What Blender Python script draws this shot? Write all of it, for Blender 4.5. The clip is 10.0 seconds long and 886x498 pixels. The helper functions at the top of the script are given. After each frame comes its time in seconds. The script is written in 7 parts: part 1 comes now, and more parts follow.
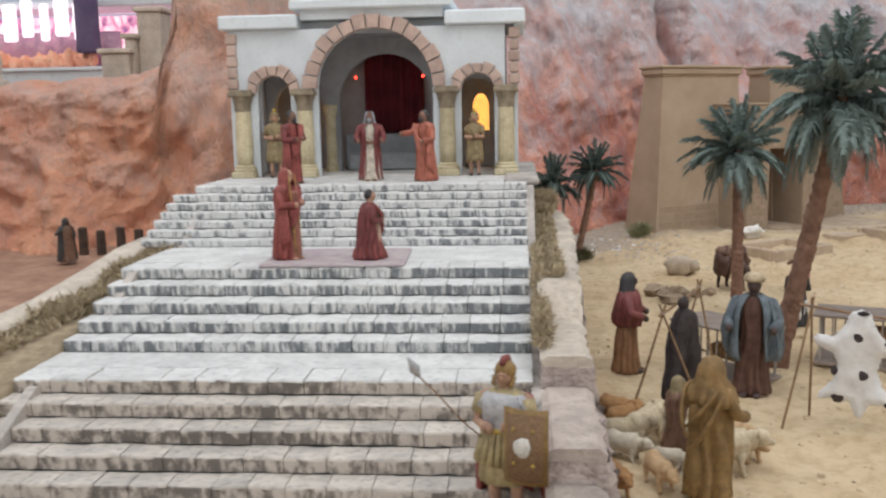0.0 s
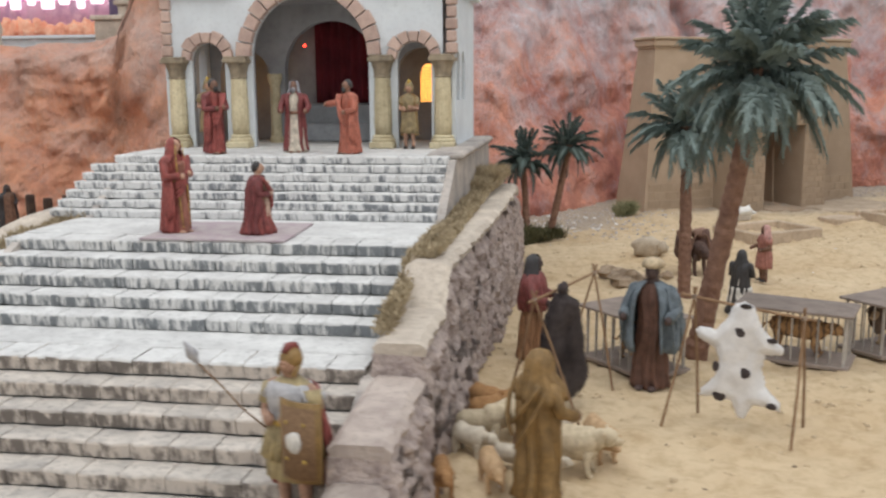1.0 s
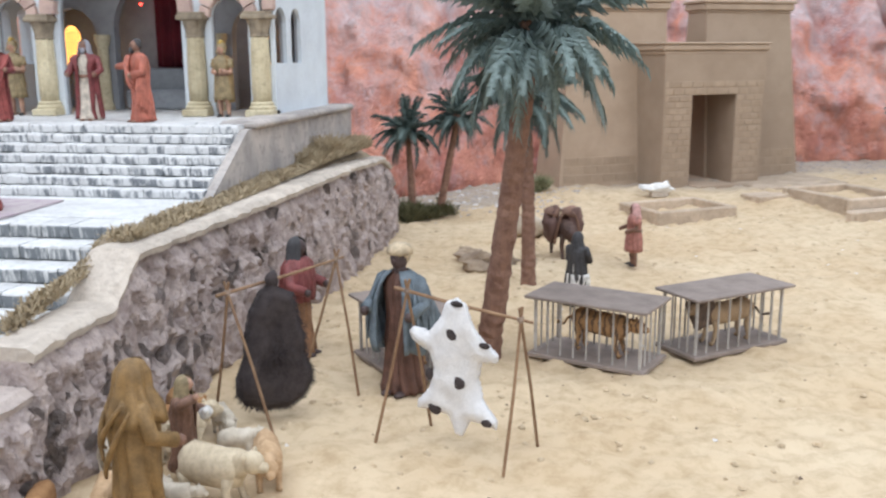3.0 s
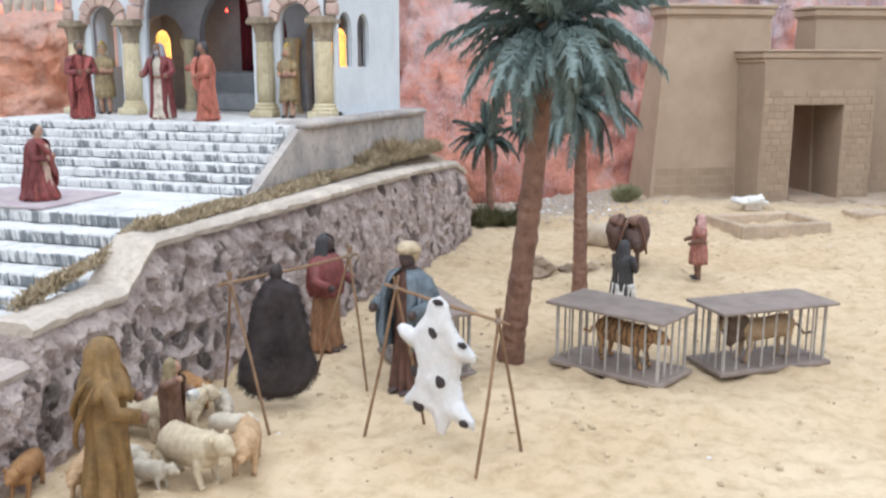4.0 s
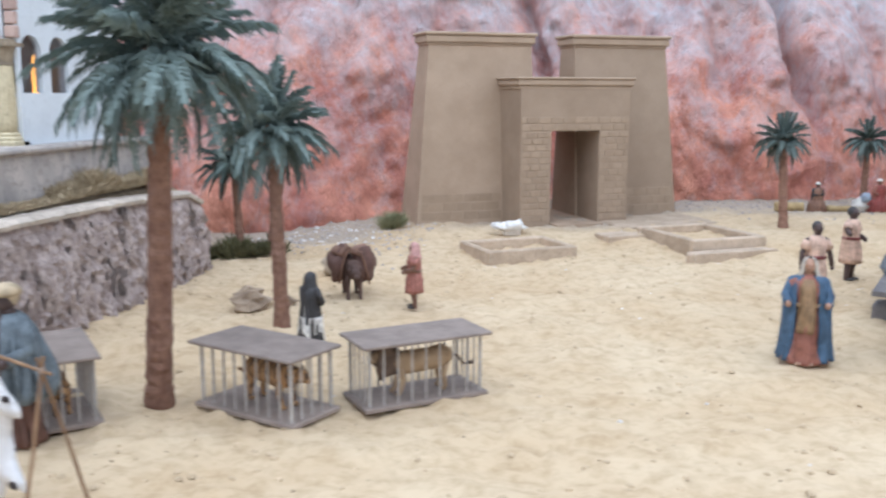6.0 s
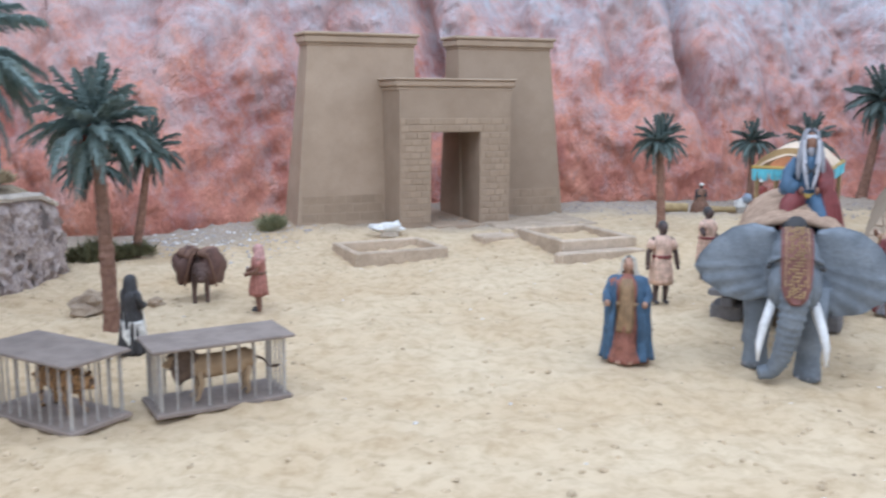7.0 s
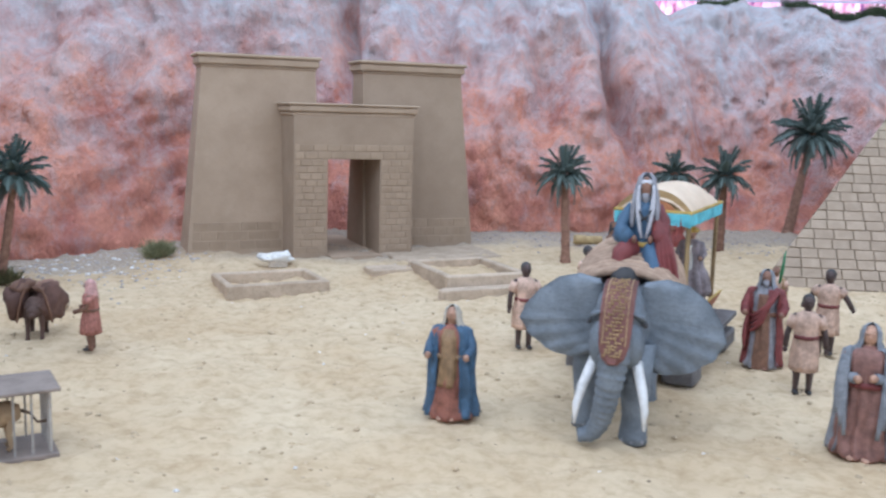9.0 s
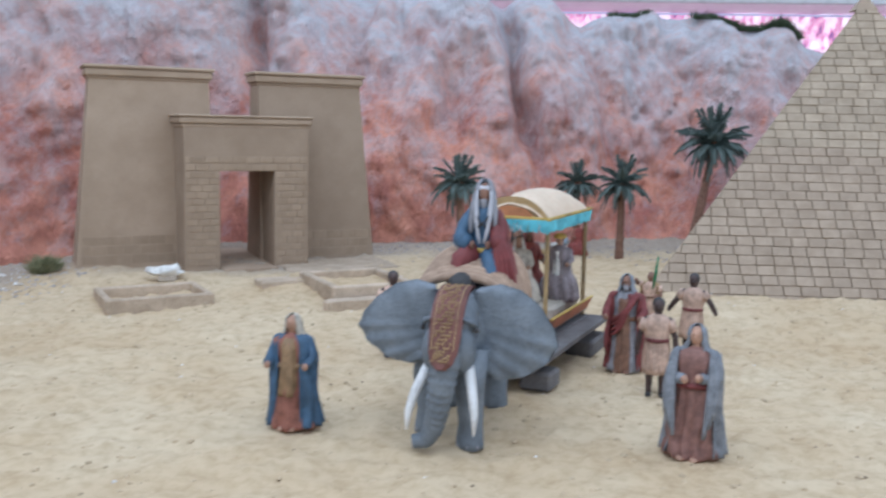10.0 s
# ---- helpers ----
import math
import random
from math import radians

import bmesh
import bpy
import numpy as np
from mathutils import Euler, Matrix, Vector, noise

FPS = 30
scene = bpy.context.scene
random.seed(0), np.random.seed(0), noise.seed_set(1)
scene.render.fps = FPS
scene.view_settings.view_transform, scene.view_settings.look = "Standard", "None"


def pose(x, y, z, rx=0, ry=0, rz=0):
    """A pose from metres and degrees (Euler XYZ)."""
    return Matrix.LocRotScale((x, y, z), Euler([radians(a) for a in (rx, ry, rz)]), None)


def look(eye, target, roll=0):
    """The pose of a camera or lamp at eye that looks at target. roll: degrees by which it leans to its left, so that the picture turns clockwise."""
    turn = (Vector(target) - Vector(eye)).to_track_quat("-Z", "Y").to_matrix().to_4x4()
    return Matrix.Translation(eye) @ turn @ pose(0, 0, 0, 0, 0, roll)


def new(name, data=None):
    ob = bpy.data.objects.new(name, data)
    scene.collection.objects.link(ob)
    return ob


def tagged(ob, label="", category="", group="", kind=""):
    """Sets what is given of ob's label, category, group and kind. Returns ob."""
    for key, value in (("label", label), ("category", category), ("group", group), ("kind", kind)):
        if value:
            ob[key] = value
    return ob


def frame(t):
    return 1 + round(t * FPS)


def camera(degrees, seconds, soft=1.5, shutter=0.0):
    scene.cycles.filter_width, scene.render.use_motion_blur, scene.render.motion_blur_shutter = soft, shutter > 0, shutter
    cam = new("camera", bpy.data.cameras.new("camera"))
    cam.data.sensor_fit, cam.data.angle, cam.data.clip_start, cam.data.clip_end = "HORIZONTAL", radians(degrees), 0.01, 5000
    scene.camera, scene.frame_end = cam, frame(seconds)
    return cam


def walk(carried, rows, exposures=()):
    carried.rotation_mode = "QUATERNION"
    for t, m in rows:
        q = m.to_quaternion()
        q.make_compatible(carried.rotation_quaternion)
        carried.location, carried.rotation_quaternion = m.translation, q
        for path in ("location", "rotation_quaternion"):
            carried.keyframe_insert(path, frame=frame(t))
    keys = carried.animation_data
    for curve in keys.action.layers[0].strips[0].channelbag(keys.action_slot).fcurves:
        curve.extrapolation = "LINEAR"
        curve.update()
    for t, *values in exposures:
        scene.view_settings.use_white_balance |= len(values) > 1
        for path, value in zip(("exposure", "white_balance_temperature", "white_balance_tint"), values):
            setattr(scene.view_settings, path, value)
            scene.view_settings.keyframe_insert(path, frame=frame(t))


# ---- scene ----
cam = camera(51.8, 10.0, soft=2.3, shutter=0.5)
PATH = [
    (0, (0.325, 0.192, 0.457), (0.16, 2.163, 0.157), -1.1),
    (0.5, (0.411, 0.261, 0.453), (0.213, 2.223, 0.119), -1.5),
    (1, (0.555, 0.281, 0.451), (0.261, 2.227, 0.094), -0.4),
    (1.5, (0.67, 0.315, 0.443), (0.322, 2.25, 0.075), -0.7),
    (2, (0.751, 0.396, 0.434), (0.46, 2.339, 0.061), -0.9),
    (2.5, (0.819, 0.47, 0.431), (0.563, 2.414, 0.036), -0.4),
    (2.7, (0.839, 0.482, 0.433), (0.564, 2.422, 0.029), -0.5),
    (3.8, (0.998, 0.533, 0.42), (0.38, 2.387, -0.003), 0.2),
    (4, (1.018, 0.532, 0.42), (0.371, 2.383, 0.028), 0.0),
    (4.5, (1.055, 0.551, 0.423), (0.369, 2.403, 0.111), -0.4),
    (5, (1.08, 0.603, 0.426), (0.545, 2.504, 0.108), 0.2),
    (5.5, (1.138, 0.639, 0.421), (0.759, 2.575, 0.093), -0.7),
    (6, (1.267, 0.652, 0.421), (0.89, 2.587, 0.084), 0.1),
    (6.2, (1.295, 0.677, 0.402), (0.963, 2.622, 0.073), 1.1),
    (7.3, (1.485, 0.707, 0.425), (1.265, 2.667, 0.094), 0.1),
    (7.5, (1.509, 0.741, 0.428), (1.342, 2.707, 0.101), 0.7),
    (8, (1.552, 0.803, 0.428), (1.419, 2.773, 0.106), 1.3),
    (8.5, (1.582, 0.81, 0.441), (1.412, 2.78, 0.138), 1.4),
    (9, (1.644, 0.808, 0.444), (1.414, 2.773, 0.151), 1.6),
    (9.5, (1.722, 0.793, 0.439), (1.521, 2.761, 0.143), 1.5),
    (10, (1.788, 0.823, 0.439), (1.66, 2.802, 0.178), 1.2),
]
EXPOSURES = [(0.0, -0.15, 6800, 10), (1.5, -0.01, 6850, 10), (2.7, 0.3, 6150, 10), (4.0, 0.42, 6100, 10), (6.0, 0.36, 5750, 10), (7.5, 0.2, 5450, 9), (9.3, 0.14, 5450, 8), (10.0, -0.03, 5450, 7)]
walk(cam, [(t, look(eye, target, roll)) for t, eye, target, roll in PATH], EXPOSURES)

# ---- world and light ----
G = 0.055                                   # level of the sand


def make_world():
    w = bpy.data.worlds.new("hall")
    scene.world = w
    w.use_nodes = True
    n, l = w.node_tree.nodes, w.node_tree.links
    bg = n["Background"]
    bg.inputs["Strength"].default_value = 1.3
    tc, sep, ramp = n.new("ShaderNodeTexCoord"), n.new("ShaderNodeSeparateXYZ"), n.new("ShaderNodeValToRGB")
    l.new(tc.outputs["Generated"], sep.inputs[0])
    l.new(sep.outputs[2], ramp.inputs[0])
    e = ramp.color_ramp.elements
    e[0].position, e[0].color = 0.0, (0.5, 0.5, 0.52, 1)
    e[1].position, e[1].color = 0.9, (0.9, 0.96, 1.06, 1)
    l.new(ramp.outputs[0], bg.inputs["Color"])


make_world()


def area_lamp(name, m, sx, sy, watts, colour):
    d = bpy.data.lights.new(name, "AREA")
    d.shape, d.size, d.size_y, d.energy, d.color = "RECTANGLE", sx, sy, watts, colour
    ob = new(name, d)
    ob.matrix_world = m
    return ob


# unseen area lamp, added overhead to brighten the cliff and upright faces
area_lamp("overhead_fill", look((1.0, 0.7, 2.9), (1.1, 3.3, 0.3)), 4.4, 1.8, 41, (1.0, 0.98, 0.95))

# ---- materials ----
MATS = {}


def mat(name, c1, c2=None, scale=30.0, rough=0.8, bump=0.25, c3=None, fine=6.0, spots=0.35, metal=0.0, dist=0.004, island=False, spec=0.3, spread=(0.86, 1.12)):
    """A worn painted surface: two colours in large patches, a third in specks, a fine grain with relief."""
    if name in MATS:
        return MATS[name]
    c2 = c2 or tuple(v * 0.7 for v in c1)
    m = bpy.data.materials.new(name)
    MATS[name] = m
    m.use_nodes = True
    n, l = m.node_tree.nodes, m.node_tree.links
    b = n["Principled BSDF"]
    b.inputs["Roughness"].default_value, b.inputs["Metallic"].default_value = rough, metal
    b.inputs["Specular IOR Level"].default_value = spec
    tc, info, add = n.new("ShaderNodeTexCoord"), n.new("ShaderNodeObjectInfo"), n.new("ShaderNodeVectorMath")
    add.operation = "MULTIPLY_ADD"
    comb = n.new("ShaderNodeCombineXYZ")
    for i in range(3):
        l.new(info.outputs["Random"], comb.inputs[i])
    add.inputs[1].default_value = (7, 5, 3)
    l.new(comb.outputs[0], add.inputs[0])
    l.new(tc.outputs["Object"], add.inputs[2])
    big, small = n.new("ShaderNodeTexNoise"), n.new("ShaderNodeTexNoise")
    for t, s, d in ((big, scale, 5), (small, scale * fine, 6)):
        t.inputs["Scale"].default_value, t.inputs["Detail"].default_value, t.inputs["Roughness"].default_value = s, d, 0.6
        l.new(add.outputs[0], t.inputs["Vector"])
    ramp = n.new("ShaderNodeValToRGB")
    e = ramp.color_ramp.elements
    e[0].position, e[0].color, e[1].position, e[1].color = 0.36, (*c2, 1), 0.62, (*c1, 1)
    l.new(big.outputs[0], ramp.inputs[0])
    out = ramp.outputs[0]
    mix = n.new("ShaderNodeMixRGB")
    sr = n.new("ShaderNodeValToRGB")
    sr.color_ramp.elements[0].position, sr.color_ramp.elements[1].position = 0.5, 0.72
    l.new(small.outputs[0], sr.inputs[0])
    mul = n.new("ShaderNodeMath")
    mul.operation = "MULTIPLY"
    mul.inputs[1].default_value = spots
    l.new(sr.outputs[0], mul.inputs[0])
    l.new(mul.outputs[0], mix.inputs[0])
    l.new(out, mix.inputs[1])
    mix.inputs[2].default_value = (*(c3 or tuple(v * 0.55 for v in c1)), 1)
    out = mix.outputs[0]
    hsv = n.new("ShaderNodeHueSaturation")
    mr = n.new("ShaderNodeMapRange")
    mr.inputs[3].default_value, mr.inputs[4].default_value = spread
    if island:
        geo = n.new("ShaderNodeNewGeometry")
        l.new(geo.outputs["Random Per Island"], mr.inputs[0])
    else:
        l.new(info.outputs["Random"], mr.inputs[0])
    l.new(mr.outputs[0], hsv.inputs["Value"])
    l.new(out, hsv.inputs["Color"])
    l.new(hsv.outputs[0], b.inputs["Base Color"])
    bp = n.new("ShaderNodeBump")
    bp.inputs["Strength"].default_value, bp.inputs["Distance"].default_value = bump, dist
    l.new(small.outputs[0], bp.inputs["Height"])
    l.new(bp.outputs[0], b.inputs["Normal"])
    return m


def streak_mat(name, light, dark, sx, sz, lo=0.6, hi=0.8):
    """Whitewash run down over dark stone: streaks that follow the upright."""
    m = bpy.data.materials.new(name)
    m.use_nodes = True
    n, l = m.node_tree.nodes, m.node_tree.links
    b = n["Principled BSDF"]
    b.inputs["Roughness"].default_value = 0.75
    tc, mp = n.new("ShaderNodeTexCoord"), n.new("ShaderNodeMapping")
    mp.inputs["Scale"].default_value = (sx, 20.0, sz)
    l.new(tc.outputs["Object"], mp.inputs[0])
    a, c = n.new("ShaderNodeTexNoise"), n.new("ShaderNodeTexNoise")
    a.inputs["Scale"].default_value, a.inputs["Detail"].default_value, a.inputs["Roughness"].default_value = 1.0, 7, 0.65
    l.new(mp.outputs[0], a.inputs["Vector"])
    c.inputs["Scale"].default_value, c.inputs["Detail"].default_value = 7, 4
    l.new(tc.outputs["Object"], c.inputs["Vector"])
    ad = n.new("ShaderNodeMath")
    ad.operation = "MULTIPLY_ADD"
    ad.inputs[1].default_value = 0.55
    l.new(c.outputs[0], ad.inputs[0])
    l.new(a.outputs[0], ad.inputs[2])
    r = n.new("ShaderNodeValToRGB")
    e = r.color_ramp.elements
    e[0].position, e[0].color, e[1].position, e[1].color = lo, (*dark, 1), hi, (*light, 1)
    x = e.new((lo + hi) / 2)
    x.color = tuple(0.45 * u + 0.55 * v for u, v in zip(light, dark)) + (1,)
    l.new(ad.outputs[0], r.inputs[0])
    l.new(r.outputs[0], b.inputs["Base Color"])
    bp = n.new("ShaderNodeBump")
    bp.inputs["Strength"].default_value, bp.inputs["Distance"].default_value = 0.4, 0.003
    l.new(a.outputs[0], bp.inputs["Height"])
    l.new(bp.outputs[0], b.inputs["Normal"])
    return m


def glow(name, colour, strength):
    if name in MATS:
        return MATS[name]
    m = bpy.data.materials.new(name)
    MATS[name] = m
    m.use_nodes = True
    b = m.node_tree.nodes["Principled BSDF"]
    b.inputs["Base Color"].default_value = (*[0.4 * c for c in colour], 1)
    b.inputs["Emission Color"].default_value, b.inputs["Emission Strength"].default_value = (*colour, 1), strength
    return m


def rock_mat(name, orange, red, grey, low, high, east=0.0):
    """Orange and red rock with lilac-grey patches that take over towards the ridge."""
    m = bpy.data.materials.new(name)
    MATS[name] = m
    m.use_nodes = True
    n, l = m.node_tree.nodes, m.node_tree.links
    b = n["Principled BSDF"]
    b.inputs["Roughness"].default_value, b.inputs["Specular IOR Level"].default_value = 0.85, 0.2
    tc, mp = n.new("ShaderNodeTexCoord"), n.new("ShaderNodeMapping")
    mp.inputs["Scale"].default_value = (1.3, 1.0, 0.85)
    mp.inputs["Rotation"].default_value = (0, 0.4, 0)
    l.new(tc.outputs["Object"], mp.inputs[0])

    def noise_tex(s, d, r=0.6, distortion=0.0):
        t = n.new("ShaderNodeTexNoise")
        t.inputs["Scale"].default_value, t.inputs["Detail"].default_value = s, d
        t.inputs["Roughness"].default_value, t.inputs["Distortion"].default_value = r, distortion
        l.new(mp.outputs[0], t.inputs["Vector"])
        return t
    a, c, f, g = noise_tex(4.0, 8, 0.72, 0.15), noise_tex(7.0, 9, 0.76, 0.15), noise_tex(70, 6), noise_tex(21, 9, 0.75, 0.2)
    r1 = n.new("ShaderNodeValToRGB")
    r1.color_ramp.elements[0].position, r1.color_ramp.elements[0].color = 0.38, (*red, 1)
    r1.color_ramp.elements[1].position, r1.color_ramp.elements[1].color = 0.6, (*orange, 1)
    l.new(a.outputs[0], r1.inputs[0])
    sep, mr, ad = n.new("ShaderNodeSeparateXYZ"), n.new("ShaderNodeMapRange"), n.new("ShaderNodeMath")
    l.new(tc.outputs["Object"], sep.inputs[0])
    l.new(sep.outputs[2], mr.inputs[0])
    mr.inputs[1].default_value, mr.inputs[2].default_value = low, high
    mr.inputs[3].default_value, mr.inputs[4].default_value = -0.19, 0.25
    # the paint grows greyer along the face
    along = n.new("ShaderNodeMapRange")
    along.inputs[1].default_value, along.inputs[2].default_value, along.inputs[3].default_value, along.inputs[4].default_value = 1.2, 2.4, 0.0, east
    l.new(sep.outputs[0], along.inputs[0])
    both_ways = n.new("ShaderNodeMath")
    both_ways.operation = "ADD"
    l.new(mr.outputs[0], both_ways.inputs[0])
    l.new(along.outputs[0], both_ways.inputs[1])
    ad.operation = "ADD"
    l.new(both_ways.outputs[0], ad.inputs[0])
    l.new(c.outputs[0], ad.inputs[1])
    r2 = n.new("ShaderNodeValToRGB")
    r2.color_ramp.elements[0].position, r2.color_ramp.elements[1].position = 0.4, 0.78
    l.new(ad.outputs[0], r2.inputs[0])
    mix = n.new("ShaderNodeMixRGB")
    l.new(r2.outputs[0], mix.inputs[0])
    l.new(r1.outputs[0], mix.inputs[1])
    mix.inputs[2].default_value = (*grey, 1)
    h2 = noise_tex(13, 9, 0.72, 0.25)
    r4, f4, mix4 = n.new("ShaderNodeValToRGB"), n.new("ShaderNodeMath"), n.new("ShaderNodeMixRGB")
    r4.color_ramp.elements[0].position, r4.color_ramp.elements[1].position = 0.5, 0.62
    l.new(h2.outputs[0], r4.inputs[0])
    f4.operation, f4.inputs[1].default_value = "MULTIPLY", 0.3
    l.new(r4.outputs[0], f4.inputs[0])
    l.new(f4.outputs[0], mix4.inputs[0])
    l.new(mix.outputs[0], mix4.inputs[1])
    mix4.inputs[2].default_value = (*[0.82 * v for v in grey], 1)
    r3 = n.new("ShaderNodeValToRGB")
    r3.color_ramp.elements[0].position, r3.color_ramp.elements[0].color = 0.3, (0.62, 0.56, 0.56, 1)
    r3.color_ramp.elements[1].position, r3.color_ramp.elements[1].color = 0.58, (1.1, 1.1, 1.1, 1)
    l.new(g.outputs[0], r3.inputs[0])
    mul = n.new("ShaderNodeMixRGB")
    mul.blend_type, mul.inputs[0].default_value = "MULTIPLY", 0.45
    l.new(mix4.outputs[0], mul.inputs[1])
    l.new(r3.outputs[0], mul.inputs[2])
    l.new(mul.outputs[0], b.inputs["Base Color"])
    bp = n.new("ShaderNodeBump")
    bp.inputs["Strength"].default_value, bp.inputs["Distance"].default_value = 1.0, 0.02
    hs = n.new("ShaderNodeMath")
    hs.operation = "ADD"
    l.new(f.outputs[0], hs.inputs[0])
    l.new(g.outputs[0], hs.inputs[1])
    l.new(hs.outputs[0], bp.inputs["Height"])
    l.new(bp.outputs[0], b.inputs["Normal"])
    return m


def sand_mat():
    m = bpy.data.materials.new("sand")
    m.use_nodes = True
    n, l = m.node_tree.nodes, m.node_tree.links
    b = n["Principled BSDF"]
    b.inputs["Roughness"].default_value, b.inputs["Specular IOR Level"].default_value = 0.95, 0.1
    tc = n.new("ShaderNodeTexCoord")

    def noise_tex(s, d, r=0.6):
        t = n.new("ShaderNodeTexNoise")
        t.inputs["Scale"].default_value, t.inputs["Detail"].default_value, t.inputs["Roughness"].default_value = s, d, r
        l.new(tc.outputs["Object"], t.inputs["Vector"])
        return t
    a, c, f = noise_tex(5, 5), noise_tex(38, 6, 0.7), noise_tex(420, 3)
    r1 = n.new("ShaderNodeValToRGB")
    e = r1.color_ramp.elements
    e[0].position, e[0].color = 0.32, (0.525, 0.402, 0.258, 1)
    e[1].position, e[1].color = 0.68, (0.612, 0.503, 0.353, 1)
    l.new(a.outputs[0], r1.inputs[0])
    r2 = n.new("ShaderNodeValToRGB")
    e = r2.color_ramp.elements
    e[0].position, e[0].color = 0.33, (0.72, 0.66, 0.57, 1)
    e[1].position, e[1].color = 0.56, (1.05, 1.03, 1.0, 1)
    l.new(c.outputs[0], r2.inputs[0])
    mul = n.new("ShaderNodeMixRGB")
    mul.blend_type, mul.inputs[0].default_value = "MULTIPLY", 0.72
    l.new(r1.outputs[0], mul.inputs[1])
    l.new(r2.outputs[0], mul.inputs[2])
    # grey grit along the foot of the cliff, as a vertex attribute
    at, mix = n.new("ShaderNodeAttribute"), n.new("ShaderNodeMixRGB")
    at.attribute_name = "grit"
    l.new(at.outputs["Fac"], mix.inputs[0])
    l.new(mul.outputs[0], mix.inputs[1])
    r3 = n.new("ShaderNodeValToRGB")
    e = r3.color_ramp.elements
    e[0].position, e[0].color = 0.35, (0.25, 0.205, 0.17, 1)
    e[1].position, e[1].color = 0.7, (0.47, 0.41, 0.345, 1)
    g = noise_tex(140, 5, 0.7)
    l.new(g.outputs[0], r3.inputs[0])
    l.new(r3.outputs[0], mix.inputs[2])
    l.new(mix.outputs[0], b.inputs["Base Color"])
    bp = n.new("ShaderNodeBump")
    bp.inputs["Strength"].default_value, bp.inputs["Distance"].default_value = 0.5, 0.005
    ad = n.new("ShaderNodeMath")
    ad.operation = "MULTIPLY_ADD"
    ad.inputs[1].default_value = 0.35
    l.new(f.outputs[0], ad.inputs[0])
    l.new(c.outputs[0], ad.inputs[2])
    l.new(ad.outputs[0], bp.inputs["Height"])
    l.new(bp.outputs[0], b.inputs["Normal"])
    return m


# ---- building blocks ----
def finish(name, bm, materials, parent=None, label="", smooth=True, flip=True):
    if flip:
        bmesh.ops.recalc_face_normals(bm, faces=bm.faces)
    me = bpy.data.meshes.new(name)
    bm.to_mesh(me)
    bm.free()
    for m in (materials if isinstance(materials, (list, tuple)) else [materials]):
        me.materials.append(m)
    if smooth:
        me.shade_smooth()
    ob = new(name, me)
    if parent:
        ob.parent = parent
    if label:
        tagged(ob, label)
    return ob


def part(name, bm, material, parent, label="", smooth=False):
    return finish(name, bm, material, parent, label, smooth)


def empty(name, m=None):
    ob = new(name)
    ob.empty_display_size = 0.02
    if m:
        ob.matrix_world = m
    return ob


def hull(bm, rings, mi=0, cap=True, closed=True):
    """Skin over rings of equally many points."""
    vs = [[bm.verts.new(p) for p in r] for r in rings]
    n = len(vs[0])
    for a, b in zip(vs, vs[1:]):
        for i in range(n if closed else n - 1):
            f = bm.faces.new((a[i], a[(i + 1) % n], b[(i + 1) % n], b[i]))
            f.material_index = mi
    if cap and closed:
        for r in (vs[0], vs[-1]):
            f = bm.faces.new(r)
            f.material_index = mi
    return vs


def box(bm, c, s, rz=0.0, mi=0, bevel=0.0, m=None):
    """A box with centre c and size s, with its edges broken by bevel."""
    x, y, z = (v / 2 for v in s)
    k = min(bevel, x * 0.9, y * 0.9, z * 0.9)
    rot = m or pose(c[0], c[1], c[2], 0, 0, rz)
    if k <= 0:
        rings = [[(-x, -y), (x, -y), (x, y), (-x, y)]] * 2
        hull(bm, [[rot @ Vector((px, py, h)) for px, py in r] for r, h in zip(rings, (-z, z))], mi)
        return

    def ring(d):
        a, b = x - d, y - d
        e = k if d == 0 else 0.0
        e = max(e, k * 0.3)
        return [(-a + e, -b), (a - e, -b), (a, -b + e), (a, b - e), (a - e, b), (-a + e, b), (-a, b - e), (-a, -b + e)]
    hull(bm, [[rot @ Vector((px, py, h)) for px, py in ring(d)] for d, h in ((k, -z), (0, -z + k), (0, z - k), (k, z))], mi)


def tube(bm, pts, radii, n=10, mi=0, flat=1.0, up=None):
    """A tapered tube along pts. flat: width over thickness."""
    pts = [Vector(p) for p in pts]
    if not isinstance(radii, (list, tuple)):
        radii = [radii] * len(pts)
    rings = []
    side = None
    for i, p in enumerate(pts):
        d = (pts[min(i + 1, len(pts) - 1)] - pts[max(i - 1, 0)]).normalized()
        ref = Vector(up) if up else (Vector((0, 0, 1)) if abs(d.z) < 0.9 else Vector((0, 1, 0)))
        if side is None or up:
            side = d.cross(ref).normalized()
        else:
            side = (side - d * side.dot(d)).normalized()
        top = side.cross(d)
        r = radii[i]
        rings.append([p + side * (math.cos(a) * r) + top * (math.sin(a) * r * flat) for a in (2 * math.pi * k / n for k in range(n))])
    hull(bm, rings, mi)


def ball(bm, c, r, mi=0, n=12, m=None, rows=8, wob=0.0, seed=0):
    """An ellipsoid with radii r, lumpy where wob is set."""
    r = r if isinstance(r, (list, tuple)) else (r, r, r)
    rings = []
    for j in range(rows + 1):
        t = math.pi * (j + 0.02) / (rows + 0.04)
        ring = []
        for k in range(n):
            a = 2 * math.pi * k / n
            v = Vector((math.sin(t) * math.cos(a), math.sin(t) * math.sin(a), -math.cos(t)))
            w = 1 + (wob * noise.noise(v * 1.7 + Vector((seed * 3.1, seed, 0))) if wob else 0)
            v = Vector((v.x * r[0], v.y * r[1], v.z * r[2])) * w
            if m:
                v = m @ v
            ring.append(v + Vector(c))
        rings.append(ring)
    hull(bm, rings, mi)


